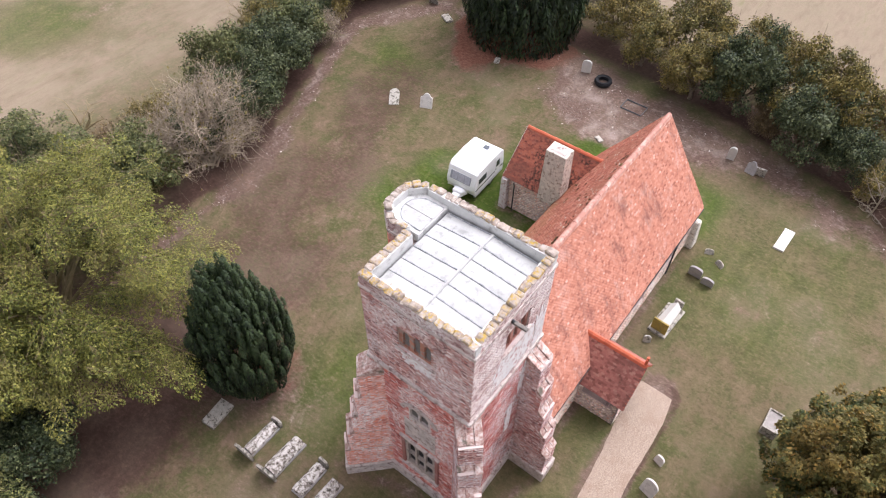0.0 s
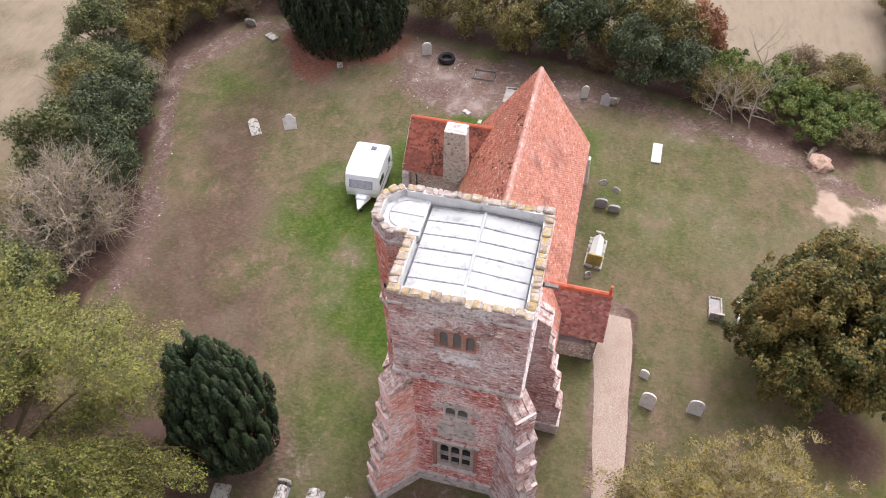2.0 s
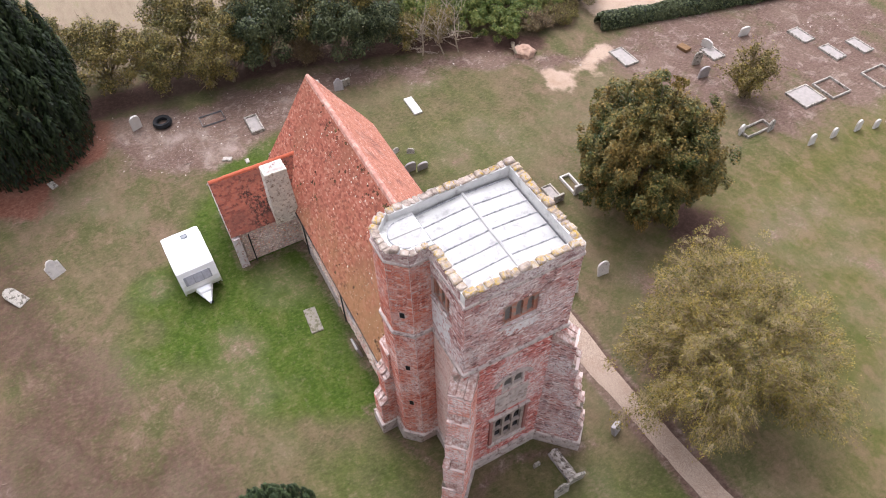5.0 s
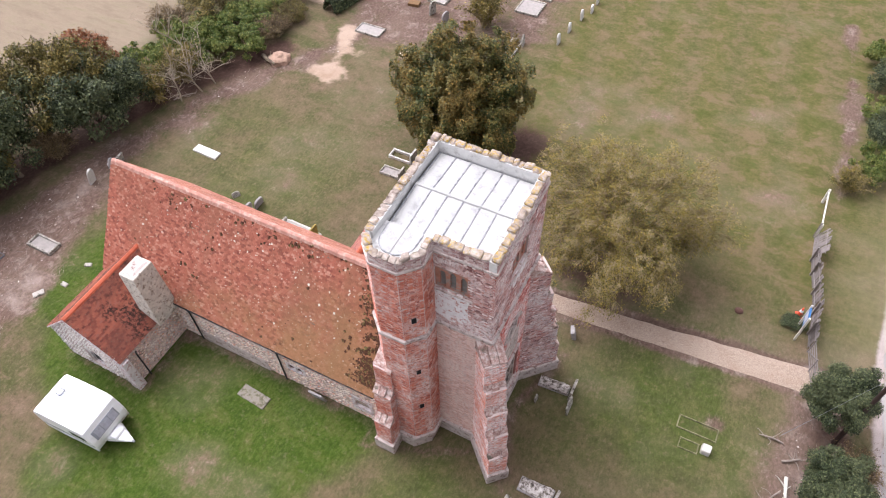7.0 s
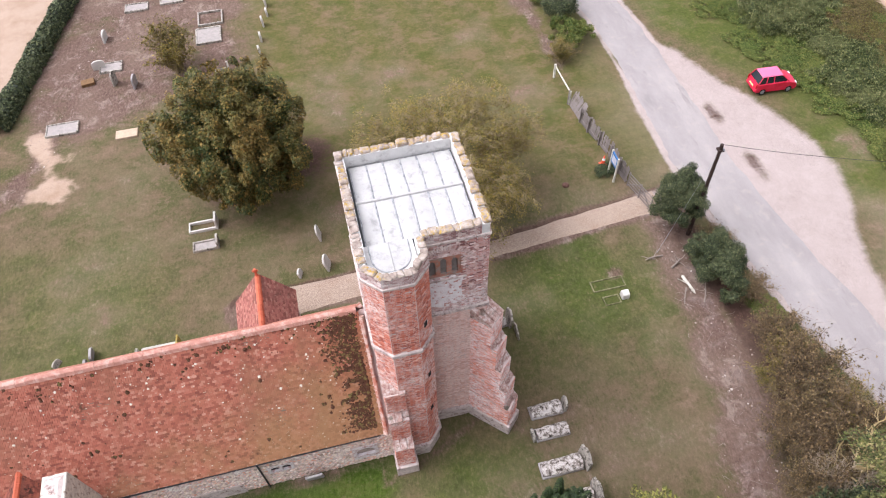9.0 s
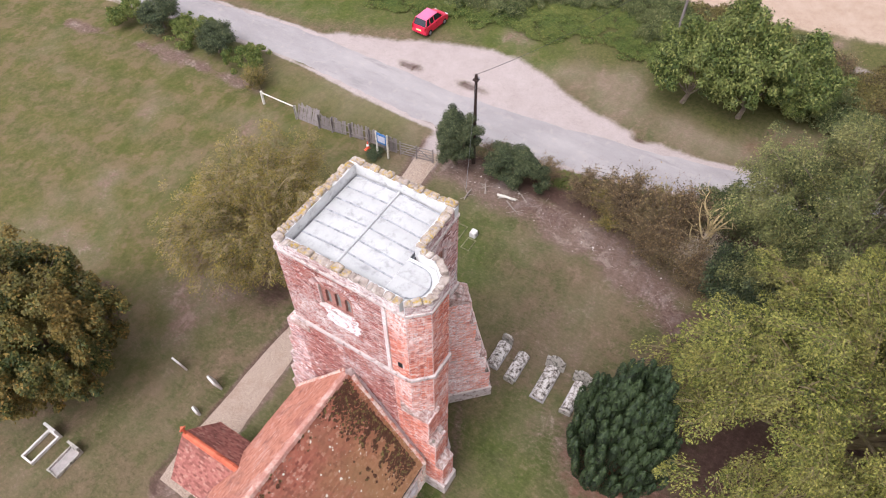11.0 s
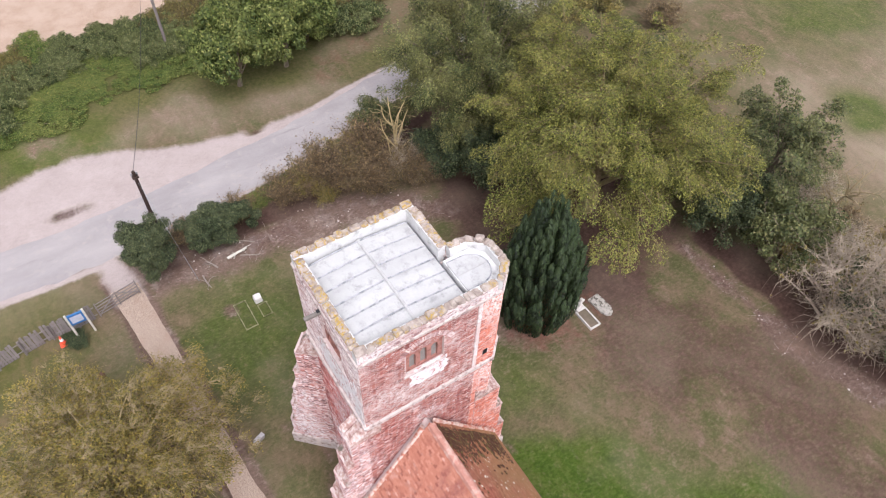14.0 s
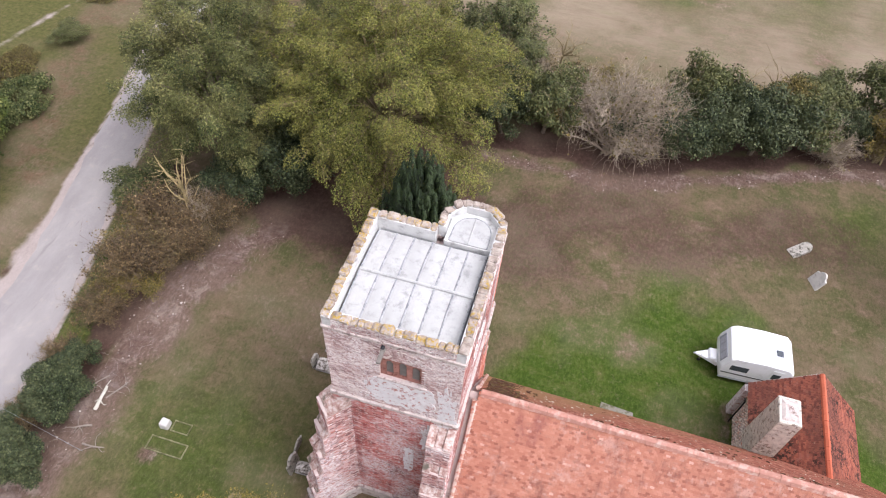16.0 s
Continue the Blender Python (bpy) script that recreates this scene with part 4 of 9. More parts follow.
# parapet: rendered inner wall, brick outer face, separate coping stones with low merlons
INNER = 1.92
PW = A - INNER


def parapet_run(a, b, seed, mer=True, thick=PW, lichen=True):
    r = random.Random(seed)
    a3, b3 = Vector((*a, 0)), Vector((*b, 0))
    d = (b3 - a3).normalized()
    nrm = Vector((d.y, -d.x, 0))
    L = (b3 - a3).length
    m = Matrix.Translation(a3) @ Matrix((d, -nrm, Vector((0, 0, 1)))).transposed().to_4x4()
    bm = add_box(bmesh.new(), (0, 0.02, Z_PAR - 0.3), (L, thick, Z_COPE - 0.05))
    bm.transform(m)
    part("parapet", bm, m_render, tower, "grey rendered parapet")
    raw_part("parapet_brickwork", *join_slabs([brick_face(a3, d, nrm, L, Z_PAR + 0.05, Z_COPE - 0.04, seed=seed)]), m_brick_pale, tower, kind="stuff")
    cuts, high = [0.0], []
    up = r.random() < 0.5 and L > 2
    while cuts[-1] < L - 0.12:
        cuts.append(cuts[-1] + (r.uniform(0.3, 0.46) if up else r.uniform(0.2, 0.32)))
        high.append(up)
        up = not up
    cuts = [c * L / cuts[-1] for c in cuts]
    for x0, x1, up in zip(cuts, cuts[1:], high):
        hi = Z_COPE + r.uniform(-0.03, 0.01) + (r.uniform(0.05, 0.11) if up and mer and r.random() < 0.85 else 0.0)
        k = 2 if x1 - x0 > 0.34 and r.random() < 0.5 else 1
        for q in range(k):
            a0, a1 = x0 + q * (x1 - x0) / k, x0 + (q + 1) * (x1 - x0) / k
            bm = add_box(bmesh.new(), (a0 - 0.008, -0.04 + r.uniform(-0.02, 0.02), Z_COPE - 0.06), (a1 + 0.008, thick + r.uniform(-0.05, 0.0), hi + r.uniform(-0.012, 0.012)), bevel=0.04, jitter=0.035, taper=0.9)
            bm.transform(m)
            part("coping_stone", bm, m_coping if lichen else m_coping_plain, tower)


parapet_run((-A, A), (-A, -A), 1)
parapet_run((-A + PW, -A), (A - PW, -A), 2)
parapet_run((A, -A), (A, 2.75), 3, lichen=False)
for i, (a, b) in enumerate(zip(TUR[1:], TUR[2:])):
    parapet_run(a, b, 20 + i, thick=0.26, lichen=False)
parapet_run((0.05, 2.2), (-A + PW, A), 4, thick=0.3, lichen=False)


# lead roof: billowed bays between rolls, on both sides of a ridge roll
def lead_roof():
    roof = part("lead_roof", add_box(bmesh.new(), (-INNER, -INNER, 12.9), (INNER, INNER, 13.3)), m_gutter, tower, "pale sheet-lead roof with rolled seams")
    n = 6
    for s in (-1, 1):
        for i in range(n):
            x0, x1 = -1.82 + i * 3.64 / n, -1.82 + (i + 1) * 3.64 / n
            gx, gy = np.meshgrid(np.linspace(0, 1, 9), np.linspace(0, 1, 9), indexing="ij")
            x = x0 + gx * (x1 - x0)
            y = s * (0.03 + gy * (1.79 if s > 0 else 1.82))
            z = 13.56 - gy * 0.13 + 0.04 * np.sin(gx * math.pi) * np.sin(gy * math.pi) ** 0.5 * (1 + 0.5 * math.sin(i * 2.3)) + rng.normal(0, 0.004, gx.shape)
            v = np.stack([x, y, z], -1).reshape(-1, 3)
            id_ = np.arange(81).reshape(9, 9)
            f = np.stack([id_[:-1, :-1], id_[1:, :-1], id_[1:, 1:], id_[:-1, 1:]], -1).reshape(-1, 4)
            if s < 0:
                f = f[:, ::-1]
            raw_part("lead_sheet", v, f, m_lead, roof, smooth=True)
        for i in range(n + 1):
            x = -1.82 + i * 3.64 / n
            part("roll", tube_bm([(x, s * 0.02, 13.565), (x + rng.normal(0, 0.01), s * 0.8, 13.52), (x, s * (1.83 if s > 0 else 1.86), 13.435)], 0.032, 6), m_roll, roof)
        e = 1.83 if s > 0 else 1.86
        bm = add_box(bmesh.new(), (-1.85, s * e - 0.01, 13.28), (1.85, s * e + 0.01, 13.43))
        part("fascia", bm, m_gutter, roof)
        bm = add_box(bmesh.new(), (-INNER, min(s * (e + 0.02), s * INNER), 13.28), (INNER, max(s * (e + 0.02), s * INNER), 13.31))
        part("gutter", bm, m_gutter, roof, "dark lead gutter")
    part("roll", tube_bm([(-1.85, 0, 13.58), (0, 0.01, 13.585), (1.85, 0, 13.58)], 0.055, 8), m_lead, roof, "ridge roll")
    bm = prism_bm([(1.93, 1.9), (1.93, 2.88), (1.52, 3.28), (0.74, 3.28), (0.34, 2.88), (0.34, 1.9)], 13.25, 13.6)
    part("turret_floor", bm, m_render, roof, "pale rendered ledge round the turret roof")
    arc = [(1.13 + 0.62 * math.cos(t), 2.5 + 0.6 * math.sin(t)) for t in np.linspace(0, math.pi, 15)]
    bm = prism_bm([(1.75, 1.93)] + arc + [(0.51, 1.93)], 13.6, 13.645)
    part("turret_cap", bm, m_lead, roof, "pale round-ended lead covering of the turret")
    part("roll", tube_bm([(1.76, 1.95, 13.63)] + [(x, y, 13.63) for x, y in arc] + [(0.5, 1.95, 13.63)], 0.028, 6), m_roll, roof, "grey lead rim")
    part("roll", tube_bm([(1.13, 1.95, 13.65), (1.13, 3.08, 13.65)], 0.022, 6), m_lead, roof)
    part("outlet", tube_bm([(-0.3, -2.3, 13.15), (-0.25, -1.95, 13.3)], 0.06, 8), m_iron, roof)
    box_part("spout", (-0.33, -2.75, 13.06), (-0.2, -2.1, 13.16), m_louvre, roof, "grey lead water spout", 0.01)


lead_roof()
# the raised brick strip beside the turret on the east face
box_part("brick_strip", (2.2, 2.05, Z_STRING + 0.17), (2.245, 2.2, Z_PAR - 0.06), m_brick_pale, tower, bevel=0.005)

# ---- nave ----
NX0, NX1 = 2.62, 18.75
RY, RZ = 0.15, 7.7
NY, SY, EZ = 3.42, -3.2, 2.9
nave = thing("church_nave", "long low nave of flint rubble under a steep red tiled roof", "church nave")
N_HOLES = [(NX1 - 0.2 - 7.75, NX1 - 0.2 - 6.65, 1.25, 1.95), (NX1 - 0.2 - 4.05, NX1 - 0.2 - 2.95, 0.5, 1.75)]


def nave_walls():
    wn_o, ws_o = Vector((NX1 - 0.2, NY - 0.02, 0)), Vector((2.2, SY + 0.03, 0))
    L = NX1 - 0.2 - 2.2
    part("wall_north", wall_bm(wn_o, (-1, 0, 0), (0, 1, 0), L, -0.1, EZ - 0.12, 0.6, N_HOLES), m_mortar, nave)
    raw_part("rubble_facing", *rubble(wn_o, (-1, 0, 0), (0, 1, 0), L, 0.0, EZ - 0.16, N_HOLES, seed=11), m_flint, nave, kind="stuff")
    s_holes = [(9.0, 10.2, 1.1, 2.5), (12.6, 13.8, 1.1, 2.5)]
    part("wall_south", wall_bm(ws_o, (1, 0, 0), (0, -1, 0), L, -0.1, EZ - 0.12, 0.6, s_holes), m_mortar, nave)
    raw_part("rubble_facing", *rubble(ws_o, (1, 0, 0), (0, -1, 0), L, 0.0, EZ - 0.16, s_holes, seed=12), m_flint, nave, kind="stuff")
    for h in s_holes:
        w = part("window", lights_bm(1.2, 1.4, [(0.1, 0.55, 0.1, 0.8, 0.35), (0.65, 1.1, 0.1, 0.8, 0.35)], 0.15), m_stone, nave, "two-light stone window")
        w.data.transform(face_pose(ws_o + Vector((h[0], 0.05, h[2])), (1, 0, 0), (0, -1, 0)))
        bm = add_box(bmesh.new(), (0.05, 0.1, 0.05), (1.15, 0.11, 1.3))
        bm.transform(face_pose(ws_o + Vector((h[0], 0.05, h[2])), (1, 0, 0), (0, -1, 0)))
        part("pane", bm, m_glass, w)
    # east and west gables
    for x0, x1 in ((NX1 - 0.7, NX1 - 0.1), (2.2, 2.6)):
        bm = bmesh.new()
        prof = [(SY + 0.06, -0.1), (NY - 0.05, -0.1), (NY - 0.05, EZ - 0.12), (RY, RZ - 0.2), (SY + 0.06, EZ - 0.12)]
        a = [bm.verts.new((x0, y, z)) for y, z in prof]
        b = [bm.verts.new((x1, y, z)) for y, z in prof]
        bm.faces.new(a)
        bm.faces.new(b[::-1])
        for i in range(5):
            bm.faces.new((a[i], a[(i + 1) % 5], b[(i + 1) % 5], b[i]))
        part("gable_wall", bm, m_mortar, nave)
    # north windows
    h = N_HOLES[0]
    m = face_pose(wn_o + Vector((-h[0], 0.02, h[2])), (-1, 0, 0), (0, 1, 0))
    w = part("window", lights_bm(1.1, 0.7, [(0.12, 0.5, 0.08, 0.4, 0.14), (0.6, 0.98, 0.08, 0.4, 0.14)], 0.16), m_limewash, nave, "small white two-light window under the eave")
    w.data.transform(m)
    bm = add_box(bmesh.new(), (0.05, 0.11, 0.04), (1.05, 0.12, 0.66))
    bm.transform(m)
    part("pane", bm, m_glass, w)
    h = N_HOLES[1]
    m = face_pose(wn_o + Vector((-h[0], 0.04, h[2])), (-1, 0, 0), (0, 1, 0))
    w = part("blocked_doorway", lights_bm(1.1, 1.25, [(0.15, 0.95, 0.3, 0.75, 0.3)], 0.2), m_limewash, nave, "low arched opening with pale surround")
    w.data.transform(m)
    bm = add_box(bmesh.new(), (0.05, 0.14, 0.1), (1.05, 0.16, 1.2))
    bm.transform(m)
    part("blocking", bm, m_stone, w)
    # buttress at the south-east corner and a low skirting of render
    box_part("corner_buttress", (NX1 - 0.6, SY - 0.45, -0.1), (NX1 + 0.2, SY + 0.2, 1.9), m_chim, nave, "small pale stone corner buttress", 0.05, 0.6, jitter=0.03)
    box_part("render_band", (9.0, NY - 0.02, -0.05), (13.2, NY + 0.04, 0.85), m_string, nave, "band of pale render at the wall foot", 0.01)


nave_walls()


m_fillet = plain("patchy_lime_fillet", srgb(206, 180, 166), 0.95, 0.25, 5, 24, 0.7, 0.012, stain=srgb(172, 112, 92), smin=0.46, smax=0.6, sscale=4)


def nave_roof():
    for ye, mat_, nm, seed, along, x_at in ((SY, m_tile_s, "south_slope", 3, (1, 0, 0), NX0), (NY, m_tile_n, "north_slope", 4, (1, 0, 0), NX0)):
        up = Vector((0, RY - ye, RZ - EZ))
        sl = up.length
        up.normalize()
        out = -up * 0.1
        c = Vector((x_at, ye, EZ)) + out
        nrm = Vector((1, 0, 0)).cross(up)
        if nrm.z < 0:
            nrm = -nrm
        bm = bmesh.new()
        L = NX1 - NX0
        lo = [c, c + Vector((L, 0, 0)), c + Vector((L, 0, 0)) + up * (sl + 0.1), c + up * (sl + 0.1)]
        a = [bm.verts.new(p) for p in lo]
        b = [bm.verts.new(p - nrm * 0.1) for p in lo]
        bm.faces.new(a)
        bm.faces.new(b[::-1])
        for i in range(4):
            bm.faces.new((a[i], a[(i + 1) % 4], b[(i + 1) % 4], b[i]))
        part("roof_deck", bm, m_bark, nave)
        g = tile_plane(c, along, up, L, sl + 0.06, seed=seed)
        near = (g[0][:, 0] < NX0 + 3.0) & (g[0][:, 2] > RZ - 1.35) if ye == SY else np.zeros(len(g[0]), bool)
        idx = np.where(near)[0][:300]
        far = np.ones(len(g[0]), bool)
        far[idx] = False
        pick = lambda q, sel: tuple(v[sel] for v in q)
        raw_part("roof_tiles", *slabs(*pick(g, far)), mat_, nave, "red plain tiles" if ye == SY else "brown mossy plain tiles", kind="stuff")
        if len(idx):
            proto = None
            for i in idx:
                R = Matrix((Vector(g[1][i]), Vector(g[2][i]), Vector(g[3][i]))).transposed().to_4x4()
                if proto is None:
                    v, f = slabs(np.zeros((1, 3)), (1, 0, 0), (0, 1, 0), (0, 0, 1), g[4][i], g[5][i], g[6][i])
                    proto = raw_mesh("roof_tile", v, f, m_tile_s_one)
                t = new("roof_tile", proto)
                t.parent = nave
                t.matrix_basis = Matrix.Translation(Vector(g[0][i])) @ R
    # ridge tiles
    x = NX0
    while x < NX1 - 0.05:
        ln = 0.36
        bm = bmesh.new()
        prof = [(-0.17, -0.15), (-0.1, 0.0), (0.0, 0.055), (0.1, 0.0), (0.17, -0.15)]
        j = random.uniform(-0.012, 0.012)
        a = [bm.verts.new((x, RY + y, RZ + z + j)) for y, z in prof]
        b = [bm.verts.new((min(x + ln, NX1) - 0.01, RY + y * 0.96, RZ + z + j + random.uniform(-0.008, 0.008))) for y, z in prof]
        for i in range(4):
            bm.faces.new((a[i], a[i + 1], b[i + 1], b[i]))
        bm.faces.new(a)
        bm.faces.new(b)
        part("ridge_tile", bm, m_ridge_pale, nave)
        x += ln
    # mortar fillet where the roof meets the tower, gutters and downpipes
    for ye in (SY, NY):
        up = Vector((0, RY - ye, RZ - EZ)).normalized()
        p0 = Vector((NX0 - 0.16, ye, EZ)) - up * 0.2
        pts = [p0 + up * (i * 0.62) + Vector((random.uniform(-0.02, 0.02), 0, random.uniform(0.03, 0.06))) for i in range(10)]
        part("mortar_fillet", tube_bm(pts, [random.uniform(0.07, 0.11) for _ in pts], 6), m_fillet, nave, "pale mortar fillet against the tower")
        e = -1 if ye < 0 else 1
        part("gutter", tube_bm([(2.7, ye + e * 0.1, EZ - 0.16), (18.7, ye + e * 0.1, EZ - 0.19)], 0.038, 8), m_iron, nave, "black half-round gutter")
    for x in (13.25, 8.0):
        part("downpipe", tube_bm([(x, NY + 0.1, EZ - 0.22), (x, NY + 0.07, EZ - 0.45), (x, NY + 0.07, 0.0)], 0.04, 8), m_iron, nave, "black downpipe")
    part("downpipe", tube_bm([(15.6, SY - 0.1, EZ - 0.22), (15.6, SY - 0.07, EZ - 0.45), (15.6, SY - 0.07, 0.0)], 0.04, 8), m_iron, nave, "black downpipe")


nave_roof()


def moss():
    """Dark clumps of moss on the north slope: thick beside the tower, scattered towards the ridge."""
    r = np.random.default_rng(77)
    up = Vector((0, RY - NY, RZ - EZ))
    sl = up.length
    up.normalize()
    n = Vector((1, 0, 0)).cross(up)
    if n.z < 0:
        n = -n
    x = np.concatenate([NX0 + 0.15 + np.abs(r.normal(0, 0.6, 4200)), r.uniform(NX0, 17.5, 500), r.normal(15.0, 0.9, 160), r.uniform(NX0, 14, 400)])
    s = np.concatenate([r.uniform(0.05, 0.98, 4200), 0.98 - np.abs(r.normal(0, 0.14, 500)), r.uniform(0.1, 0.55, 160), r.uniform(0.02, 0.95, 400)])
    bunch = fractal_1(x * 1.3, s * 7.0)
    ok = (x < NX1 - 0.2) & (s > 0.02) & (s < 0.98) & (bunch + r.normal(0, 0.08, len(x)) > 0.3 + np.where(s > 0.8, 0.3, 0.42) * np.clip((x - NX0 - 0.3) / 2.0, 0, 1))
    x, s = x[ok], s[ok]
    c = np.stack([x, NY + s * sl * up.y, EZ + s * sl * up.z], -1) + np.array(n) * 0.035
    raw_part("moss_clumps", *domes(c, (1, 0, 0), up, n, 0.02 + 0.085 * r.random(len(x)) ** 2, r.uniform(0.012, 0.04, len(x)), 5), m_moss, nave, "dark brown moss clumps", kind="stuff")


def lichen():
    """Small flat white lichen rosettes scattered over the north slope, more of them near the ridge."""
    r = np.random.default_rng(78)
    up = Vector((0, RY - NY, RZ - EZ))
    sl = up.length
    up.normalize()
    n = Vector((1, 0, 0)).cross(up)
    n = -n if n.z < 0 else n
    x = r.uniform(NX0 + 0.3, NX1 - 0.3, 260)
    s = 1 - np.abs(r.normal(0, 0.45, 260))
    ok = (s > 0.04) & (s < 0.97) & (r.random(260) < np.clip(1.3 - (x - NX0) / 15, 0.25, 1))
    x, s = x[ok], s[ok]
    c = np.stack([x, NY + s * sl * up.y, EZ + s * sl * up.z], -1) + np.array(n) * 0.04
    raw_part("lichen", *domes(c, (1, 0, 0), up, n, 0.015 + 0.05 * r.random(len(x)) ** 3, r.uniform(0.004, 0.009, len(x)), 6), m_lichen, nave, "white lichen spots", kind="stuff")


def fractal_1(x, y):
    return 0.5 + 0.25 * (np.sin(x * 1.7 + 0.6 * np.sin(y * 1.1)) * np.cos(y * 1.3 + 0.8 * np.sin(x * 0.9))) + 0.2 * np.sin(x * 4.1 + y * 3.3) * np.cos(y * 4.7 - x)


m_moss = plain("dry_brown_moss", srgb(82, 52, 36), 0.95, 0.45, 8, 40, 0.8, 0.02, stain=srgb(108, 100, 56), smin=0.5, smax=0.65, sscale=6)
moss()
m_lichen = plain("white_crustose_lichen", srgb(206, 200, 182), 0.95, 0.15, 8, 40, 0.4, 0.004)
lichen()


def gabled(thing_ob, axis_y, x0, x1, y0, y1, ez, rz, tile_mat, over=0.18, gable_at="max", seed=1, wall_mat=None, holes_w=(), holes_g=()):
    """A small block whose ridge runs along y: two rubble side walls, a gable wall, tiled slopes and orange ridge tiles."""
    wall_mat = wall_mat or m_mortar
    xm = (x0 + x1) / 2
    yg = y1 if gable_at == "max" else y0
    ny = 1 if gable_at == "max" else -1
    L = y1 - y0
    part("wall", wall_bm((x0, y1, 0), (0, -1, 0), (-1, 0, 0), L, -0.1, ez, 0.4, holes_w), wall_mat, thing_ob)
    raw_part("rubble_facing", *rubble((x0, y1, 0), (0, -1, 0), (-1, 0, 0), L, 0.0, ez - 0.05, holes_w, seed=seed), m_flint, thing_ob, kind="stuff")
    part("wall", wall_bm((x1, y0, 0), (0, 1, 0), (1, 0, 0), L, -0.1, ez, 0.4), wall_mat, thing_ob)
    raw_part("rubble_facing", *rubble((x1, y0, 0), (0, 1, 0), (1, 0, 0), L, 0.0, ez - 0.05, seed=seed + 1), m_flint, thing_ob, kind="stuff")
    gu = (-1, 0, 0) if ny > 0 else (1, 0, 0)
    go = (x1, yg, 0) if ny > 0 else (x0, yg, 0)
    W = x1 - x0
    part("gable_wall", wall_bm(go, gu, (0, ny, 0), W, -0.1, ez, 0.4, holes_g), wall_mat, thing_ob)
    bm = bmesh.new()
    tri = [(x0, ez), (x1, ez), (xm, rz - 0.12)]
    a = [bm.verts.new((x, yg, z)) for x, z in tri]
    b = [bm.verts.new((x, yg - ny * 0.4, z)) for x, z in tri]
    bm.faces.new(a)
    bm.faces.new(b[::-1])
    for i in range(3):
        bm.faces.new((a[i], a[(i + 1) % 3], b[(i + 1) % 3], b[i]))
    part("gable_head", bm, wall_mat, thing_ob)
    keep = lambda u, z: z < ez + (rz - 0.2 - ez) * (1 - abs(2 * u / W - 1))
    raw_part("rubble_facing", *rubble(go, gu, (0, ny, 0), W, 0.0, rz - 0.2, holes_g, seed=seed + 2, keep=keep), m_flint_pale if ny > 0 else m_flint, thing_ob, kind="stuff")
    yy0, yy1 = (y0 - (over if ny < 0 else 1.15)), (y1 + (over if ny > 0 else 1.1))
    for xe in (x0, x1):
        up = Vector((xm - xe, 0, rz - ez))
        sl = up.length
        up.normalize()
        c = Vector((xe, yy0, ez)) - up * 0.2
        nrm = up.cross(Vector((0, 1, 0)))
        if nrm.z < 0:
            nrm = -nrm
        bm = bmesh.new()
        D = yy1 - yy0
        lo = [c, c + Vector((0, D, 0)), c + Vector((0, D, 0)) + up * (sl + 0.2), c + up * (sl + 0.2)]
        a = [bm.verts.new(p) for p in lo]
        b = [bm.verts.new(p - nrm * 0.08) for p in lo]
        bm.faces.new(a)
        bm.faces.new(b[::-1])
        for i in range(4):
            bm.faces.new((a[i], a[(i + 1) % 4], b[(i + 1) % 4], b[i]))
        part("roof_deck", bm, m_bark, thing_ob)
        raw_part("roof_tiles", *slabs(*tile_plane(c, (0, 1, 0), up, D, sl + 0.17, seed=seed + 5, sag=0.006)), tile_mat, thing_ob, kind="stuff")
        part("bargeboard", tube_bm([c + Vector((0, D if ny > 0 else 0, -0.05)), c + Vector((0, D if ny > 0 else 0, -0.05)) + up * (sl + 0.2)], 0.05 if ny > 0 else 0.07, 4), m_limewash if ny > 0 else m_ridge_orange, thing_ob)
    y = yy0
    while y < yy1 - 0.05:
        bm = bmesh.new()
        ln = min(0.3, yy1 - y)
        prof = [(-0.14, -0.13), (-0.09, 0.0), (0.0, 0.06), (0.09, 0.0), (0.14, -0.13)]
        j = random.uniform(-0.012, 0.012)
        a = [bm.verts.new((xm + x, y, rz + z + j)) for x, z in prof]
        b = [bm.verts.new((xm + x * 1.08, y + ln - 0.008, rz + z * 1.1 + j)) for x, z in prof]
        for i in range(4):
            bm.faces.new((a[i], a[i + 1], b[i + 1], b[i]))
        bm.faces.new(a)
        bm.faces.new(b)
        part("ridge_tile", bm, m_ridge_orange, thing_ob)
        y += 0.3


vestry = thing("vestry", "small flint vestry with rusty tiled roof and orange ridge", "church vestry")
VG = (1.75, 2.75, 0.35, 1.75)
gabled(vestry, True, 14.5, 18.9, 3.3, 7.1, 2.55, 4.6, m_tile_v, over=0.07, seed=21, holes_g=[VG])
vw = part("window", lights_bm(1.0, 1.4, [(0.15, 0.85, 0.1, 0.8, 0.4)], 0.15), m_limewash, vestry, "arched opening with pale surround")
vw.data.transform(face_pose((18.9 - VG[0], 7.06, VG[2]), (-1, 0, 0), (0, 1, 0)))
bm = add_box(bmesh.new(), (0.05, 0.1, 0.05), (0.95, 0.12, 1.35))
bm.transform(face_pose((18.9 - VG[0], 7.06, VG[2]), (-1, 0, 0), (0, 1, 0)))
part("pane", bm, m_glass, vw)
part("downpipe", tube_bm([(14.2, 6.3, 2.35), (14.3, 6.3, 2.1), (14.3, 6.3, 0.0)], 0.04, 8), m_iron, vestry, "black downpipe")
box_part("corner_quoin", (14.2, 6.75, -0.1), (14.75, 7.22, 2.3), m_limewash, vestry, "pale dressed corner", 0.03, 0.92, jitter=0.02)


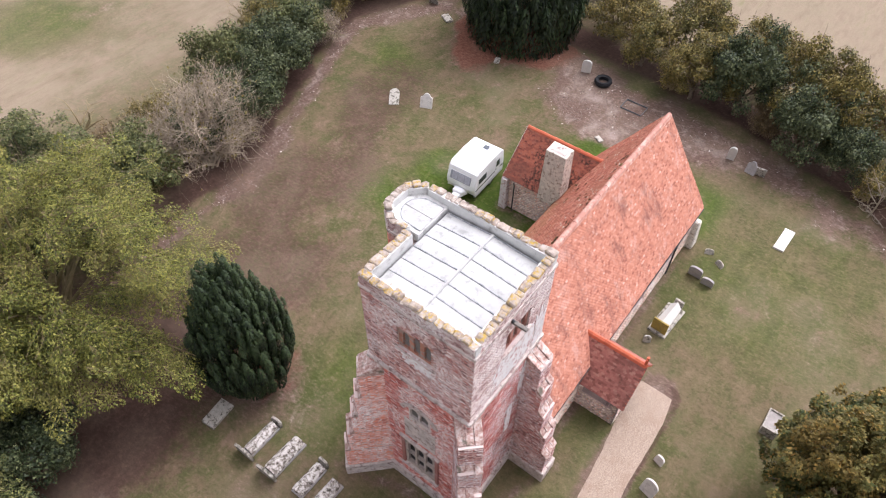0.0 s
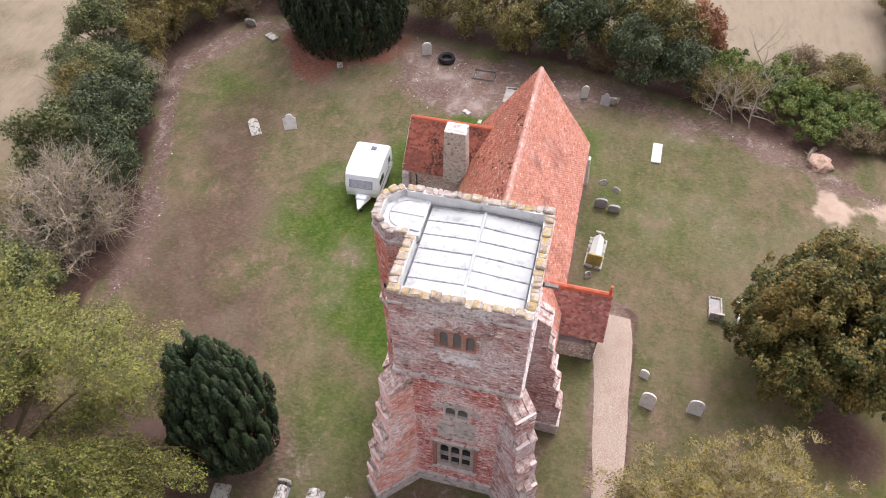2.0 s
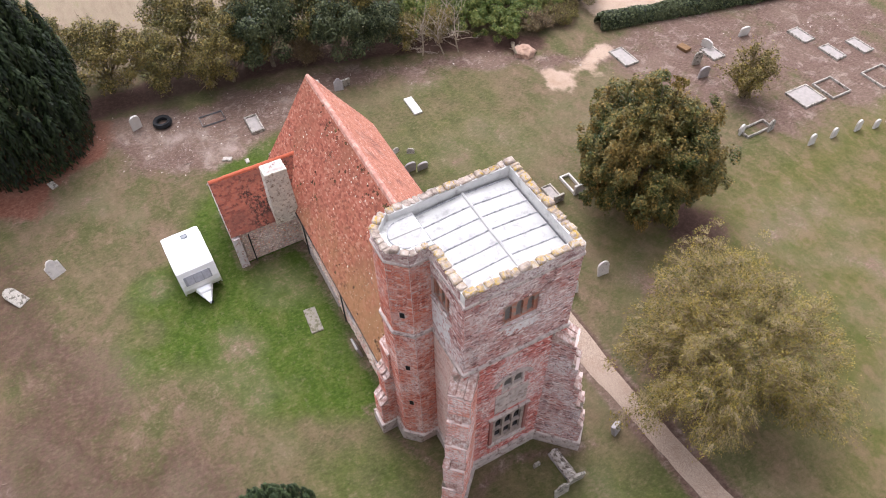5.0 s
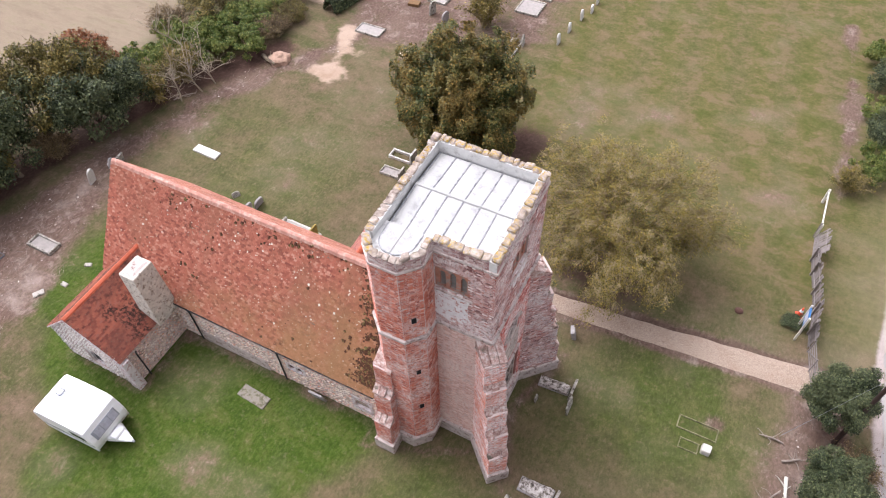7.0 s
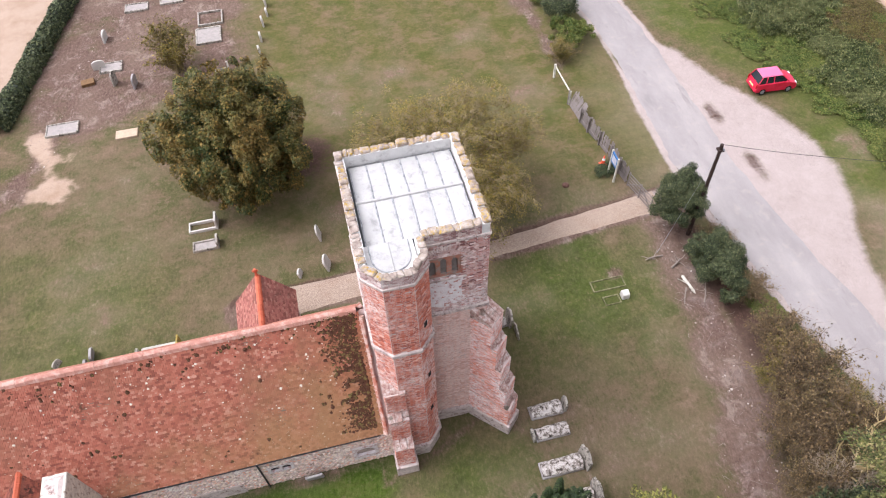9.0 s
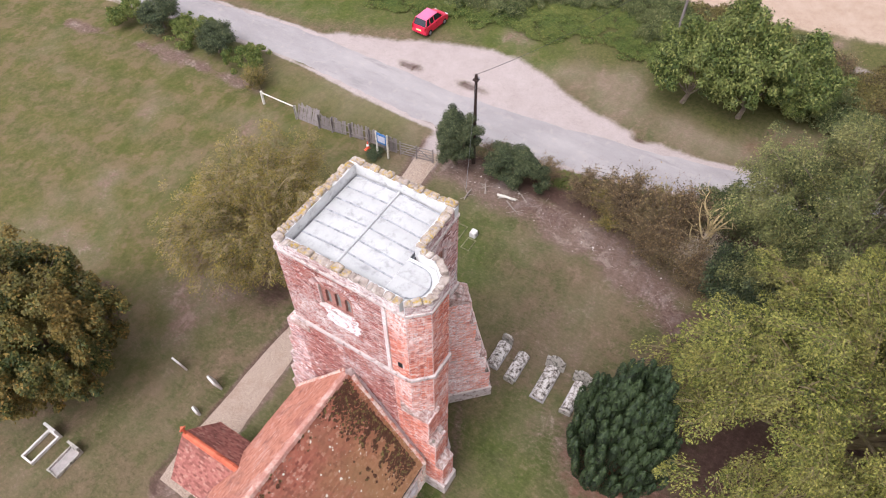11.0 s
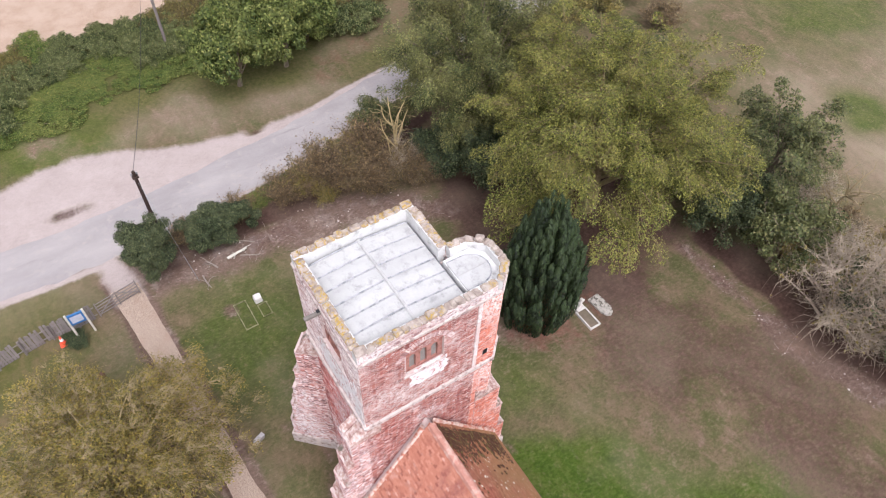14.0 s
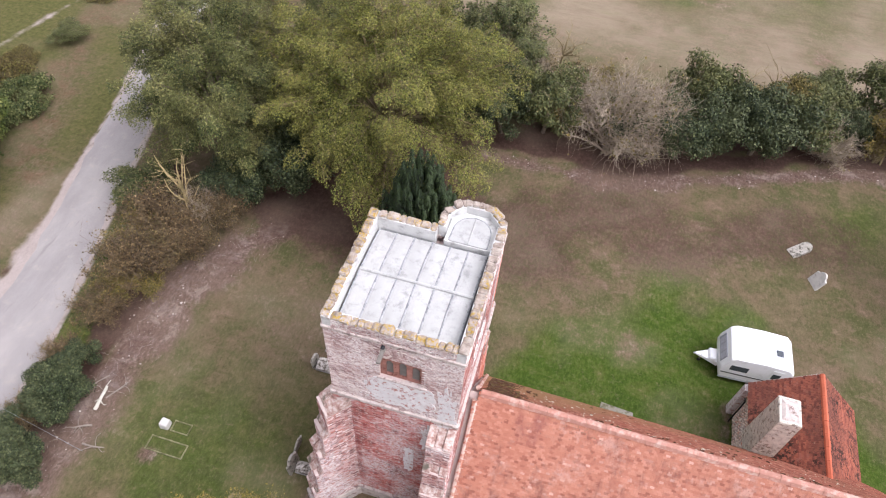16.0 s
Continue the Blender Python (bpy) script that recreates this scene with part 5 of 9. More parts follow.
def chimney():
    c = part("chimney", prism_bm([(14.12, 3.3), (15.1, 3.3), (15.1, 4.66), (14.12, 4.66)], 2.3, 5.95, top=0.88), m_chim, vestry, "tall limewashed chimney stack, tapering and weathered")
    box_part("chimney_cap", (14.16, 3.36, 5.8), (15.06, 4.6, 5.99), m_chim, c, "worn chimney head", 0.04, 0.96, jitter=0.03)
    part("flaunching", prism_bm([(14.26, 3.48), (14.96, 3.48), (14.96, 4.48), (14.26, 4.48)], 5.98, 6.05, top=0.6), m_string, c, "weathered mortar top")


chimney()

porch = thing("church_porch", "small south porch of flint and timber under red tiles", "church porch")
PG = (0.75, 1.95, 0.0, 2.0)
gabled(porch, True, 5.65, 8.35, -5.25, -2.9, 2.15, 3.95, m_tile_p, gable_at="min", seed=31, holes_g=[PG], holes_w=[(0.5, 1.9, 1.25, 1.85)])
dr = part("door", lights_bm(1.2, 2.0, [(0.12, 1.08, 0.0, 1.3, 0.5)], 0.12), m_bark, porch, "dark open arched entrance")
dr.data.transform(face_pose((5.65 + PG[0], -5.2, 0), (1, 0, 0), (0, -1, 0)))
box_part("timber_plate", (5.58, -5.2, 1.9), (5.66, -3.0, 2.05), m_string, porch, "weathered timber plate", 0.01)
fin = part("finial", tube_bm([(7.0, -5.36, 3.9), (7.0, -5.36, 4.2), (7.0, -5.36, 4.5)], [0.09, 0.06, 0.07], 8), m_ridge_orange, porch, "orange terracotta cross finial")
box_part("cross_arm", (6.85, -5.4, 4.32), (7.15, -5.32, 4.42), m_ridge_orange, fin, "", 0.02)

# ---- ground ----
def value_noise(x, y, scale, seed):
    r = np.random.default_rng(seed)
    tab = r.random((256, 256))
    fx, fy = x / scale, y / scale
    ix, iy = np.floor(fx).astype(int), np.floor(fy).astype(int)
    tx, ty = fx - ix, fy - iy
    tx, ty = tx * tx * (3 - 2 * tx), ty * ty * (3 - 2 * ty)
    g = lambda a, b: tab[a % 256, b % 256]
    return (g(ix, iy) * (1 - tx) + g(ix + 1, iy) * tx) * (1 - ty) + (g(ix, iy + 1) * (1 - tx) + g(ix + 1, iy + 1) * tx) * ty


def fractal(x, y, scale, seed, octaves=4):
    return sum(value_noise(x, y, scale / 2**i, seed + i) * 0.5**i for i in range(octaves)) / (2 - 0.5 ** (octaves - 1)) - 0.5


def near_line(x, y, line):
    """Distance to a polyline."""
    best = np.full(x.shape, 1e9)
    for (ax, ay), (bx, by) in zip(line, line[1:]):
        dx, dy = bx - ax, by - ay
        t = np.clip(((x - ax) * dx + (y - ay) * dy) / (dx * dx + dy * dy), 0, 1)
        best = np.minimum(best, np.hypot(x - ax - t * dx, y - ay - t * dy))
    return best


def inside(x, y, poly):
    ok = np.zeros(x.shape, bool)
    for (ax, ay), (bx, by) in zip(poly, poly[1:] + poly[:1]):
        cross = (ay > y) != (by > y)
        with np.errstate(divide="ignore", invalid="ignore"):
            ok ^= cross & (x < (bx - ax) * (y - ay) / (by - ay + 1e-12) + ax)
    return ok


def soft_poly(x, y, poly, edge):
    d = near_line(x, y, poly + poly[:1])
    s = np.where(inside(x, y, poly), d, -d)
    return np.clip(0.5 + s / (2 * edge), 0, 1)


ROAD_L = [(-14.5, -60), (-18.2, -33), (-18.9, -24), (-18.6, -17), (-18.1, -10), (-18.5, -5), (-19.2, 0), (-20.5, 5.5), (-21.9, 10.5), (-24, 19), (-26.4, 28), (-28.5, 38), (-31.5, 52), (-40, 85)]
ROAD_R = [(-19, -60), (-21.5, -33), (-22.3, -24), (-22.3, -17), (-22.0, -10), (-22.4, -5), (-23.0, 0), (-23.9, 5.5), (-25.2, 10.8), (-27, 19), (-29.4, 28), (-31.6, 38), (-34.6, 52), (-43.5, 85)]
LAYBY = [(-21.5, -24), (-23.6, -20.8), (-24.6, -17.8), (-26.3, -14.6), (-27.6, -11), (-27.6, -7.5), (-26.6, -4), (-25.2, -0.8), (-24.6, 3.5), (-24.5, 7), (-22, 7), (-21.5, -5)]
N_EARTH = [(-1.5, 20.7), (3.8, 20.9), (6.0, 21.1), (9.2, 21.9), (12.9, 23.2), (16.7, 24.8), (19.6, 26.3), (23.5, 27.2), (27, 25.4), (29.2, 23.8)]
E_EARTH = [(30.0, 23), (29.8, 11), (28.4, 6), (28.4, 0), (27.9, -3.2), (26.7, -7), (25.7, -11.5), (24.2, -15.6), (22.2, -18.6), (20.8, -20.8), (20, -24), (18.0, -29), (16.5, -35), (14, -42)]
W_EARTH = [(-16.6, -7.2), (-15.6, -3), (-15.2, 1), (-14.9, 4.5), (-13.5, 7.8), (-11.5, 10.5)]
TRACK = [(-40.0, 13.0), (-37.9, 21.0), (-36.4, 27.2), (-33.8, 38.0)]
PATH_L = [(9.3, -5.35), (8.6, -5.2), (6.0, -5.15), (3.9, -5.55), (0.9, -5.75), (-2.4, -6.1), (-4.4, -6.25), (-7.2, -6.5), (-11.7, -6.8), (-14.6, -7.0), (-16.6, -7.2)]
PATH_R = [(9.2, -6.85), (8.6, -7.25), (6.0, -7.35), (3.9, -7.3), (0.9, -7.35), (-2.2, -7.3), (-4.4, -7.4), (-6.9, -7.65), (-11.4, -8.2), (-14.6, -8.5), (-16.6, -8.9)]


def covers(x, y):
    """Which cover lies where: three colours of three amounts each."""
    w = fractal(x, y, 3.0, 11) * 2.2
    w2 = fractal(x, y, 9.0, 23) * 2.0
    bare = np.clip(1.2 - near_line(x, y, N_EARTH) / 1.05 + w * 0.9, 0, 1)
    bare = np.maximum(bare, np.clip(1.05 - near_line(x, y, E_EARTH) / (1.7 + 0.5 * w2) + w * 1.2, 0, 1))
    bare = np.maximum(bare, np.clip(1.05 - near_line(x, y, W_EARTH) / 1.8 + w * 1.1, 0, 1))
    bare = np.maximum(bare, soft_poly(x, y, [(29.6, 12.4), (24.8, 10.9), (22.9, 8.7), (23.2, 5.0), (24.2, 3.0), (24.8, -1), (25.6, -3), (28, -3), (29, 4)], 1.2) + w * 0.6)
    bare = np.maximum(bare, 1.0 * soft_poly(x, y, [(7, -27.5), (12, -24.5), (19, -22.5), (23, -26), (20, -46), (7.5, -46)], 1.5) + w * 0.9 - 0.12)
    bare = np.maximum(bare, np.clip(0.9 - near_line(x, y, [(-14.9, -21), (-14.6, -29), (-13.4, -40)]) / 1.1 + w * 1.0, 0, 0.85))
    edge = near_line(x, y, [(2.2, -3.3), (19, -3.3), (19.0, 3.3), (18.9, 7.2), (14.2, 7.2), (14.2, 3.6), (2.8, 3.6), (2.8, 4.7), (0.2, 3.7), (-2.2, 2.6), (-3.9, 3.9), (-2.6, 0), (-3.9, -3.9), (-2, -2.6), (2.4, -4.2)])
    bare = np.maximum(bare, np.clip(0.75 - edge / 0.55 + w * 0.5, 0, 0.8))
    pathd = near_line(x, y, [((a[0] + b[0]) / 2, (a[1] + b[1]) / 2) for a, b in zip(PATH_L[1:], PATH_R[1:])])
    bare = np.maximum(bare, np.clip(1.0 - (pathd - 0.75) / 0.45 + w * 0.5, 0, 0.85))
    litter_rim = np.clip(1.2 - near_line(x, y, PATH_R) / 0.28 + w * 0.8, 0, 0.6)
    for cx, cy, rx, ry, k in ((-2.9, 10.2, 3.0, 3.0, 0.75), (-11.5, -3.6, 0.45, 0.4, 0.8), (-1, 15, 6, 3.5, 0.36), (9, 17.5, 8, 3, 0.3), (5.0, 13, 5, 4, 0.24), (-6.5, 4.5, 3.2, 2.6, 0.34), (14, -13, 6, 3, 0.2), (-2.5, -13, 3.5, 3.5, 0.5)):
        bare = np.maximum(bare, k * np.clip(1.6 - np.hypot((x - cx) / rx, (y - cy) / ry) * 1.0 + w * 0.6, 0, 1))
    lush = np.clip(1.75 * soft_poly(x, y, [(3.0, 3.4), (2.5, 5.2), (5, 8.2), (9, 9.6), (10.5, 13.2), (15.5, 12.5), (16.5, 8.5), (19.5, 8.6), (23.5, 4.5), (22.5, -3), (19, -3), (19, 3.3)], 2.2) + w * 0.7, 0, 1)
    for cx, cy, r, k in ((-9.0, -3.5, 5.2, 0.62), (-1, 6.5, 3.6, 0.6), (-6, 0, 4, 0.4), (0, -16, 6, 0.2), (18, -8, 7, 0.48), (21, -12, 4, 0.4), (9, -9, 5, 0.25), (-17.8, -3, 2.4, 0.75), (-18.2, 0, 2.2, 0.75), (-18.8, 3, 2.2, 0.75), (-19.6, 6.5, 2.4, 0.7), (-4, 41, 3, 0.7), (-14, 50, 7, 0.6), (8, 47, 5, 0.55), (20, 51, 7, 0.6), (31, 6, 2, 0.5), (1, -5, 3, 0.4), (5, -4.6, 2.6, 0.5), (14, -5.2, 2.5, 0.4), (22, 22, 3.2, 0.55), (17.5, 15, 4, 0.25), (-16.8, -12, 2.4, 0.45), (-16.8, -17, 2.4, 0.4), (-16.9, -22, 2.6, 0.4), (-16.9, -27, 3, 0.6), (-12.5, -12, 3, 0.3)):
        lush = np.maximum(lush, k * np.clip(1.5 - np.hypot(x - cx, y - cy) / r + w * 0.6, 0, 1))
    field = np.clip(soft_poly(x, y, [(33.5, -16), (36.5, -6), (37, 6), (39.5, 24), (46, 50), (400, 300), (400, -400), (45, -40), (35, -22)], 1.2) + w * 0.1, 0, 1)
    plough = np.maximum(0, soft_poly(x, y, [(23.3, -25.6), (33.5, -25.5), (40, -30), (300, -160), (60, -400), (19.5, -400), (20.6, -41)], 0.5))
    nf = np.clip((y + 0.1 * x - 33 + w * 2) / 5, 0, 1) * np.clip((x + 14) / 6, 0, 1)
    field = np.maximum(field, nf * np.clip(0.75 + w2 * 0.8, 0, 0.95) * (1 - np.clip(lush * 1.3, 0, 1)))
    plough = np.maximum(plough, soft_poly(x, y, [(-40.9, -70), (-40.9, -9), (-40.8, -5), (-41.3, 0), (-42, 6), (-45, 20), (-70, 90), (-500, 90), (-500, -70)], 0.6))
    sand = np.clip(1.05 - near_line(x, y, [(19.4, -18.2), (20.0, -20.3), (20.8, -22.6)]) / 1.2 + w * 1.8, 0, 1)
    sand = np.maximum(sand, plough)
    field = field * 0.8
    gravel = np.clip(soft_poly(x, y, LAYBY, 0.7) + w * 0.25, 0, 1)
    roadd = np.minimum(near_line(x, y, ROAD_L), near_line(x, y, ROAD_R))
    gravel = np.maximum(gravel, np.clip(1.0 - roadd / 0.5 + w * 0.5, 0, 0.9))
    gravel = np.maximum(gravel, np.clip(1.1 - near_line(x, y, [(-15.2, -7.8), (-18.5, -8.2)]) / 1.1 + w * 0.4, 0, 1))
    gravel = np.maximum(gravel, np.clip(0.16 * soft_poly(x, y, [(29.6, 12.4), (24.8, 10.9), (22.9, 8.7), (23.2, 5.0), (24.2, 3.0), (24.8, -1), (25.6, -3), (28, -3), (29, 4)], 1.2) + w * 0.35, 0, 0.6))
    gravel = np.maximum(gravel, np.clip(0.42 - near_line(x, y, W_EARTH) / 2.4 + w * 0.5, 0, 0.3))
    gravel = np.maximum(gravel, np.clip(0.5 - near_line(x, y, TRACK) / 1.2 + w * 0.8, 0, 0.6))
    rust = np.clip(1.3 * soft_poly(x, y, [(28.4, 21.4), (25.0, 19.2), (24.0, 17.2), (25.9, 15.6), (26.9, 12.2), (31, 11.6), (33, 16), (31.5, 21)], 0.9) + w * 0.7 - 0.1, 0, 1)
    rust = np.maximum(rust, 0.7 * np.clip(1.45 - np.hypot((x + 2.0) / 3.0, (y - 10.7) / 2.9) + w * 0.6, 0, 1))
    rust = np.maximum(rust, 0.2 * np.clip(1.5 - np.hypot((x - 6.5) / 8.0, (y - 16.0) / 4.6) + w * 0.9, 0, 1))
    bare = np.maximum(bare, rust)
    stripe = np.clip((-9 - y + w * 1.5) / 6, 0, 1) * np.clip((8.5 - x + w) / 3, 0, 1) * np.clip((x + 19.5) / 2, 0, 1) * (0.72 + 0.16 * np.sin((x * 0.94 + y * 0.12) * 2 * math.pi / 3.1))
    # brown round the large trees: leaf litter and their shade, put into the colour
    litter_shade = np.clip(1.45 - np.hypot((x + 8.5) / 8.5, (y - 16.5) / 7.0) + w * 0.5, 0, 1)
    litter_shade = np.maximum(litter_shade, np.clip(1.3 - near_line(x, y, [(2, 25), (9, 25.6), (15, 28), (24, 29.5), (33, 26), (33, 6), (30.5, -6), (28, -13), (24.5, -19)]) / 1.7 + w * 0.5, 0, 0.9))
    litter_shade = np.maximum(litter_shade, np.clip(1.2 - near_line(x, y, [(-16.6, -5), (-16.9, 2), (-17.2, 8), (-20.0, 14)]) / 1.1 + w * 0.5, 0, 0.9))
    litter_shade = np.maximum(litter_shade, 0.36 * np.clip(1.6 - np.hypot((x - 4) / 5.5, (y - 13) / 2.6) + w * 0.7, 0, 1))
    litter_shade = np.maximum(litter_shade, 0.42 * np.clip(1.4 - near_line(x, y, [(-16.2, -5.5), (-15.8, -2), (-15.5, 3)]) / 1.4 + w * 0.6, 0, 1))
    litter_shade = np.maximum(litter_shade, 0.95 * np.clip(1.3 - near_line(x, y, [(a, b + 1.7) for a, b in N_EARTH[:8]]) / 1.2 + w * 0.8, 0, 1))
    litter_shade = np.maximum(litter_shade, litter_rim)
    for cx, cy, rx, ry, k in ((5.0, -17.2, 3.0, 2.2, 0.8), (9.6, -17.6, 2.4, 1.6, 0.5), (-3.4, -9.4, 3.4, 1.6, 0.62)):
        litter_shade = np.maximum(litter_shade, k * np.clip(1.5 - np.hypot((x - cx) / rx, (y - cy) / ry) + w * 0.6, 0, 1))
    for cx, cy, rx, ry in ((-22.9, -14.2, 0.55, 1.3), (-23.1, -9.1, 0.6, 1.5), (-24.2, 3.1, 0.35, 0.8)):
        worn = np.clip(1.5 - np.hypot((x - cx) / rx, (y - cy) / ry) + w * 0.5, 0, 1)
        gravel = gravel * (1 - 0.62 * worn)
        litter_shade = np.maximum(litter_shade, 0.75 * worn)
    green_verge = np.clip(soft_poly(x, y, [(-27.4, -4.5), (-31.4, -3.8), (-33.4, -7.3), (-34.8, -10.4), (-34.8, -34), (-22.5, -34), (-23.5, -24), (-25.5, -19), (-27.2, -14), (-27.4, -9)], 0.9) + w * 0.5, 0, 1)
    grey_verge = np.clip(soft_poly(x, y, [(-27.4, -5.5), (-30.9, -4.5), (-30.3, 0), (-28, 4), (-26, 11), (-24.4, 5), (-25.6, -0.5)], 1.0) + w * 0.9, 0, 1)
    verge = np.maximum(green_verge, grey_verge)
    lush = np.maximum(lush, green_verge * 0.85)
    stripe = np.maximum(stripe, green_verge * 0.4)
    field = np.maximum(field, 0.3 * soft_poly(x, y, [(-15.6, -9.2), (-18.2, -9.2), (-18.8, -18), (-18.4, -26), (-15.6, -26)], 1.0) + w * 0.3)
    bare = np.maximum(bare, 0.3 * grey_verge)
    field = np.maximum(field, 0.35 * grey_verge)
    brown_bank = np.clip(1.2 - near_line(x, y, [(-28.0, 11), (-31.5, 19), (-33.5, 27), (-31.5, 36)]) / 3.2 + w * 0.8, 0, 1)
    bare = np.maximum(bare, 0.5 * brown_bank)
    rust = np.maximum(rust, 0.4 * brown_bank)
    verge = np.maximum(verge, 0.7 * brown_bank)
    litter_shade = np.maximum(litter_shade, np.clip(0.56 * soft_poly(x, y, [(-4, 13), (1, 9.5), (6, 11), (9, 13.5), (14, 15), (22, 17), (25, 22), (20, 24.5), (12, 22), (0, 21)], 2.5) + w * 0.3, 0, 0.58))
    wood = np.clip((-x - 25.6 + w * 1.2 - np.clip(-(y - 3) * 0.15, -3, 2)) / 2.5, 0, 1)
    wood = np.maximum(wood * (1 - verge), np.clip(1 - near_line(x, y, [(-16.8, -30), (-16.6, -12)]) / 1.6, 0, 0.4))
    z = np.zeros(x.shape)
    one = np.ones(x.shape)
    c = lambda *v: np.stack([np.clip(q, 0, 1) for q in v] + [one], -1)
    return c(bare, lush, field), c(sand, gravel, rust), c(stripe, litter_shade, wood)


def ground_height(x, y):
    """Gentle unevenness, with the road side of the churchyard a little lower."""
    return fractal(x, y, 7.0, 51) * 0.10 + fractal(x, y, 1.3, 57, 2) * 0.03 - 0.02


def put_covers(me, x, y):
    for nm, col in zip(("cover_a", "cover_b", "cover_c"), covers(x, y)):
        at = me.attributes.new(nm, "FLOAT_COLOR", "POINT")
        at.data.foreach_set("color", col.astype(np.float32).ravel())


def axis(lo, hi, step):
    core = np.arange(lo, hi, step)
    out = step * 1.35 ** np.arange(1, 26)
    far = np.cumsum(out)
    return np.concatenate([lo - far[::-1], core, hi + far])


def build_ground():
    xs, ys = axis(-43, 42, 0.3), axis(-46, 46, 0.3)
    X, Y = np.meshgrid(xs, ys, indexing="ij")
    Z = ground_height(X, Y)
    v = np.stack([X, Y, Z], -1).reshape(-1, 3)
    idx = np.arange(X.size).reshape(X.shape)
    f = np.stack([idx[:-1, :-1], idx[1:, :-1], idx[1:, 1:], idx[:-1, 1:]], -1).reshape(-1, 4)
    me = raw_mesh("ground", v, f, m_ground, True)
    put_covers(me, v[:, 0].astype(float), v[:, 1].astype(float))
    tagged(new("ground", me), "patchy mown churchyard grass with bare earth and field beyond", "ground", kind="structure")


build_ground()


def resample(line, step):
    pts = [Vector(p) for p in line]
    d = [0.0]
    for a, b in zip(pts, pts[1:]):
        d.append(d[-1] + (b - a).length)
    ts = np.linspace(0, 1, max(2, int(d[-1] / step)))
    d = np.array(d) / d[-1]
    # smooth the corners of the line
    px = np.interp(ts, d, [p.x for p in pts])
    py = np.interp(ts, d, [p.y for p in pts])
    k = max(1, int(1.5 / step))
    for _ in range(2):
        ex = np.concatenate([np.full(k, px[0]), px, np.full(k, px[-1])])
        ey = np.concatenate([np.full(k, py[0]), py, np.full(k, py[-1])])
        px = np.convolve(ex, np.ones(2 * k + 1) / (2 * k + 1), "valid")
        py = np.convolve(ey, np.ones(2 * k + 1) / (2 * k + 1), "valid")
    return np.stack([px, py], -1)


def strip(name, left, right, across, step, lift, rough_edge, material, label, category, ends=None):
    n = int(max(np.sum(np.hypot(*np.diff(np.array(left), axis=0).T)), 1) / step)
    la = resample(left, step)
    ra = resample(right, step)
    ts = np.linspace(0, 1, n)
    pick = lambda q: np.stack([np.interp(ts, np.linspace(0, 1, len(q)), q[:, i]) for i in (0, 1)], -1)
    la, ra = pick(la), pick(ra)
    wl = fractal(la[:, 0], la[:, 1], 1.2, 71, 3) * rough_edge
    wr = fractal(ra[:, 0], ra[:, 1], 1.2, 75, 3) * rough_edge
    d = (ra - la) / np.linalg.norm(ra - la, axis=1)[:, None]
    la, ra = la + d * wl[:, None], ra + d * wr[:, None]
    s = np.linspace(0, 1, across)
    P = la[:, None] * (1 - s)[None, :, None] + ra[:, None] * s[None, :, None]
    Z = ground_height(P[..., 0], P[..., 1]) + lift * np.minimum(1, 6 * np.minimum(s, 1 - s))[None] - 0.012 * (np.minimum(s, 1 - s) < 1e-6)[None]
    v = np.concatenate([P, Z[..., None]], -1).reshape(-1, 3)
    idx = np.arange(n * across).reshape(n, across)
    f = np.stack([idx[:-1, :-1], idx[1:, :-1], idx[1:, 1:], idx[:-1, 1:]], -1).reshape(-1, 4)
    ob = new(name, raw_mesh(name, v, f, material, True))
    return tagged(ob, label, category, kind="structure")


strip("road", ROAD_L, ROAD_R, 13, 0.5, 0.05, 0.5, m_road, "narrow pale worn asphalt lane with gravel edges", "road")
strip("gravel_path", PATH_L, PATH_R, 9, 0.2, 0.045, 0.16, m_path, "tan gravel path leading to the porch", "path")


def grass_blades():
    """Tufts of short grass over the near churchyard, coloured as the ground under them."""
    r = np.random.default_rng(5)
    N = 70000
    x, y = r.uniform(-17, 26, N), r.uniform(-20, 24, N)
    ca, cb, cc = covers(x, y)
    p = (1 - 0.9 * ca[:, 0]) * (1 - cc[:, 1]) * (1 - cb[:, 1])
    hit = (near_line(x, y, [((a[0] + b[0]) / 2, (a[1] + b[1]) / 2) for a, b in zip(PATH_L, PATH_R)]) < 0.75) | inside(x, y, [(-2.3, -3), (19, -3.3), (19, 7.2), (14.2, 7.2), (14.2, 3.5), (-2.3, 3.5)]) | (near_line(x, y, [(-3.4, 3.4), (-2, 2), (-2, -2), (-3.4, -3.4)]) < 0.7)
    ok = (r.random(N) < p) & ~hit
    x, y = x[ok], y[ok]
    N = len(x)
    a = r.uniform(0, 2 * math.pi, N)
    w = r.uniform(0.02, 0.05, N)
    z = ground_height(x, y) + 0.012
    b = np.stack([x, y, z], -1)
    d = np.stack([np.cos(a) * w, np.sin(a) * w, r.uniform(0.0, 0.02, N)], -1)
    e = np.stack([-np.sin(a) * w * 0.35, np.cos(a) * w * 0.35, r.uniform(-0.008, 0.008, N)], -1)
    v = np.stack([b - d, b + e, b + d + np.array([0, 0, 0.015]), b - e], 1).reshape(-1, 3)
    k = 4 * np.arange(N)[:, None]
    f = k + np.array([[0, 3, 2, 1]])
    me = raw_mesh("grass", v, f, m_ground)
    put_covers(me, v[:, 0].astype(float), v[:, 1].astype(float))
    tagged(new("grass", me), "short tufty churchyard grass", "grass", kind="stuff")


grass_blades()


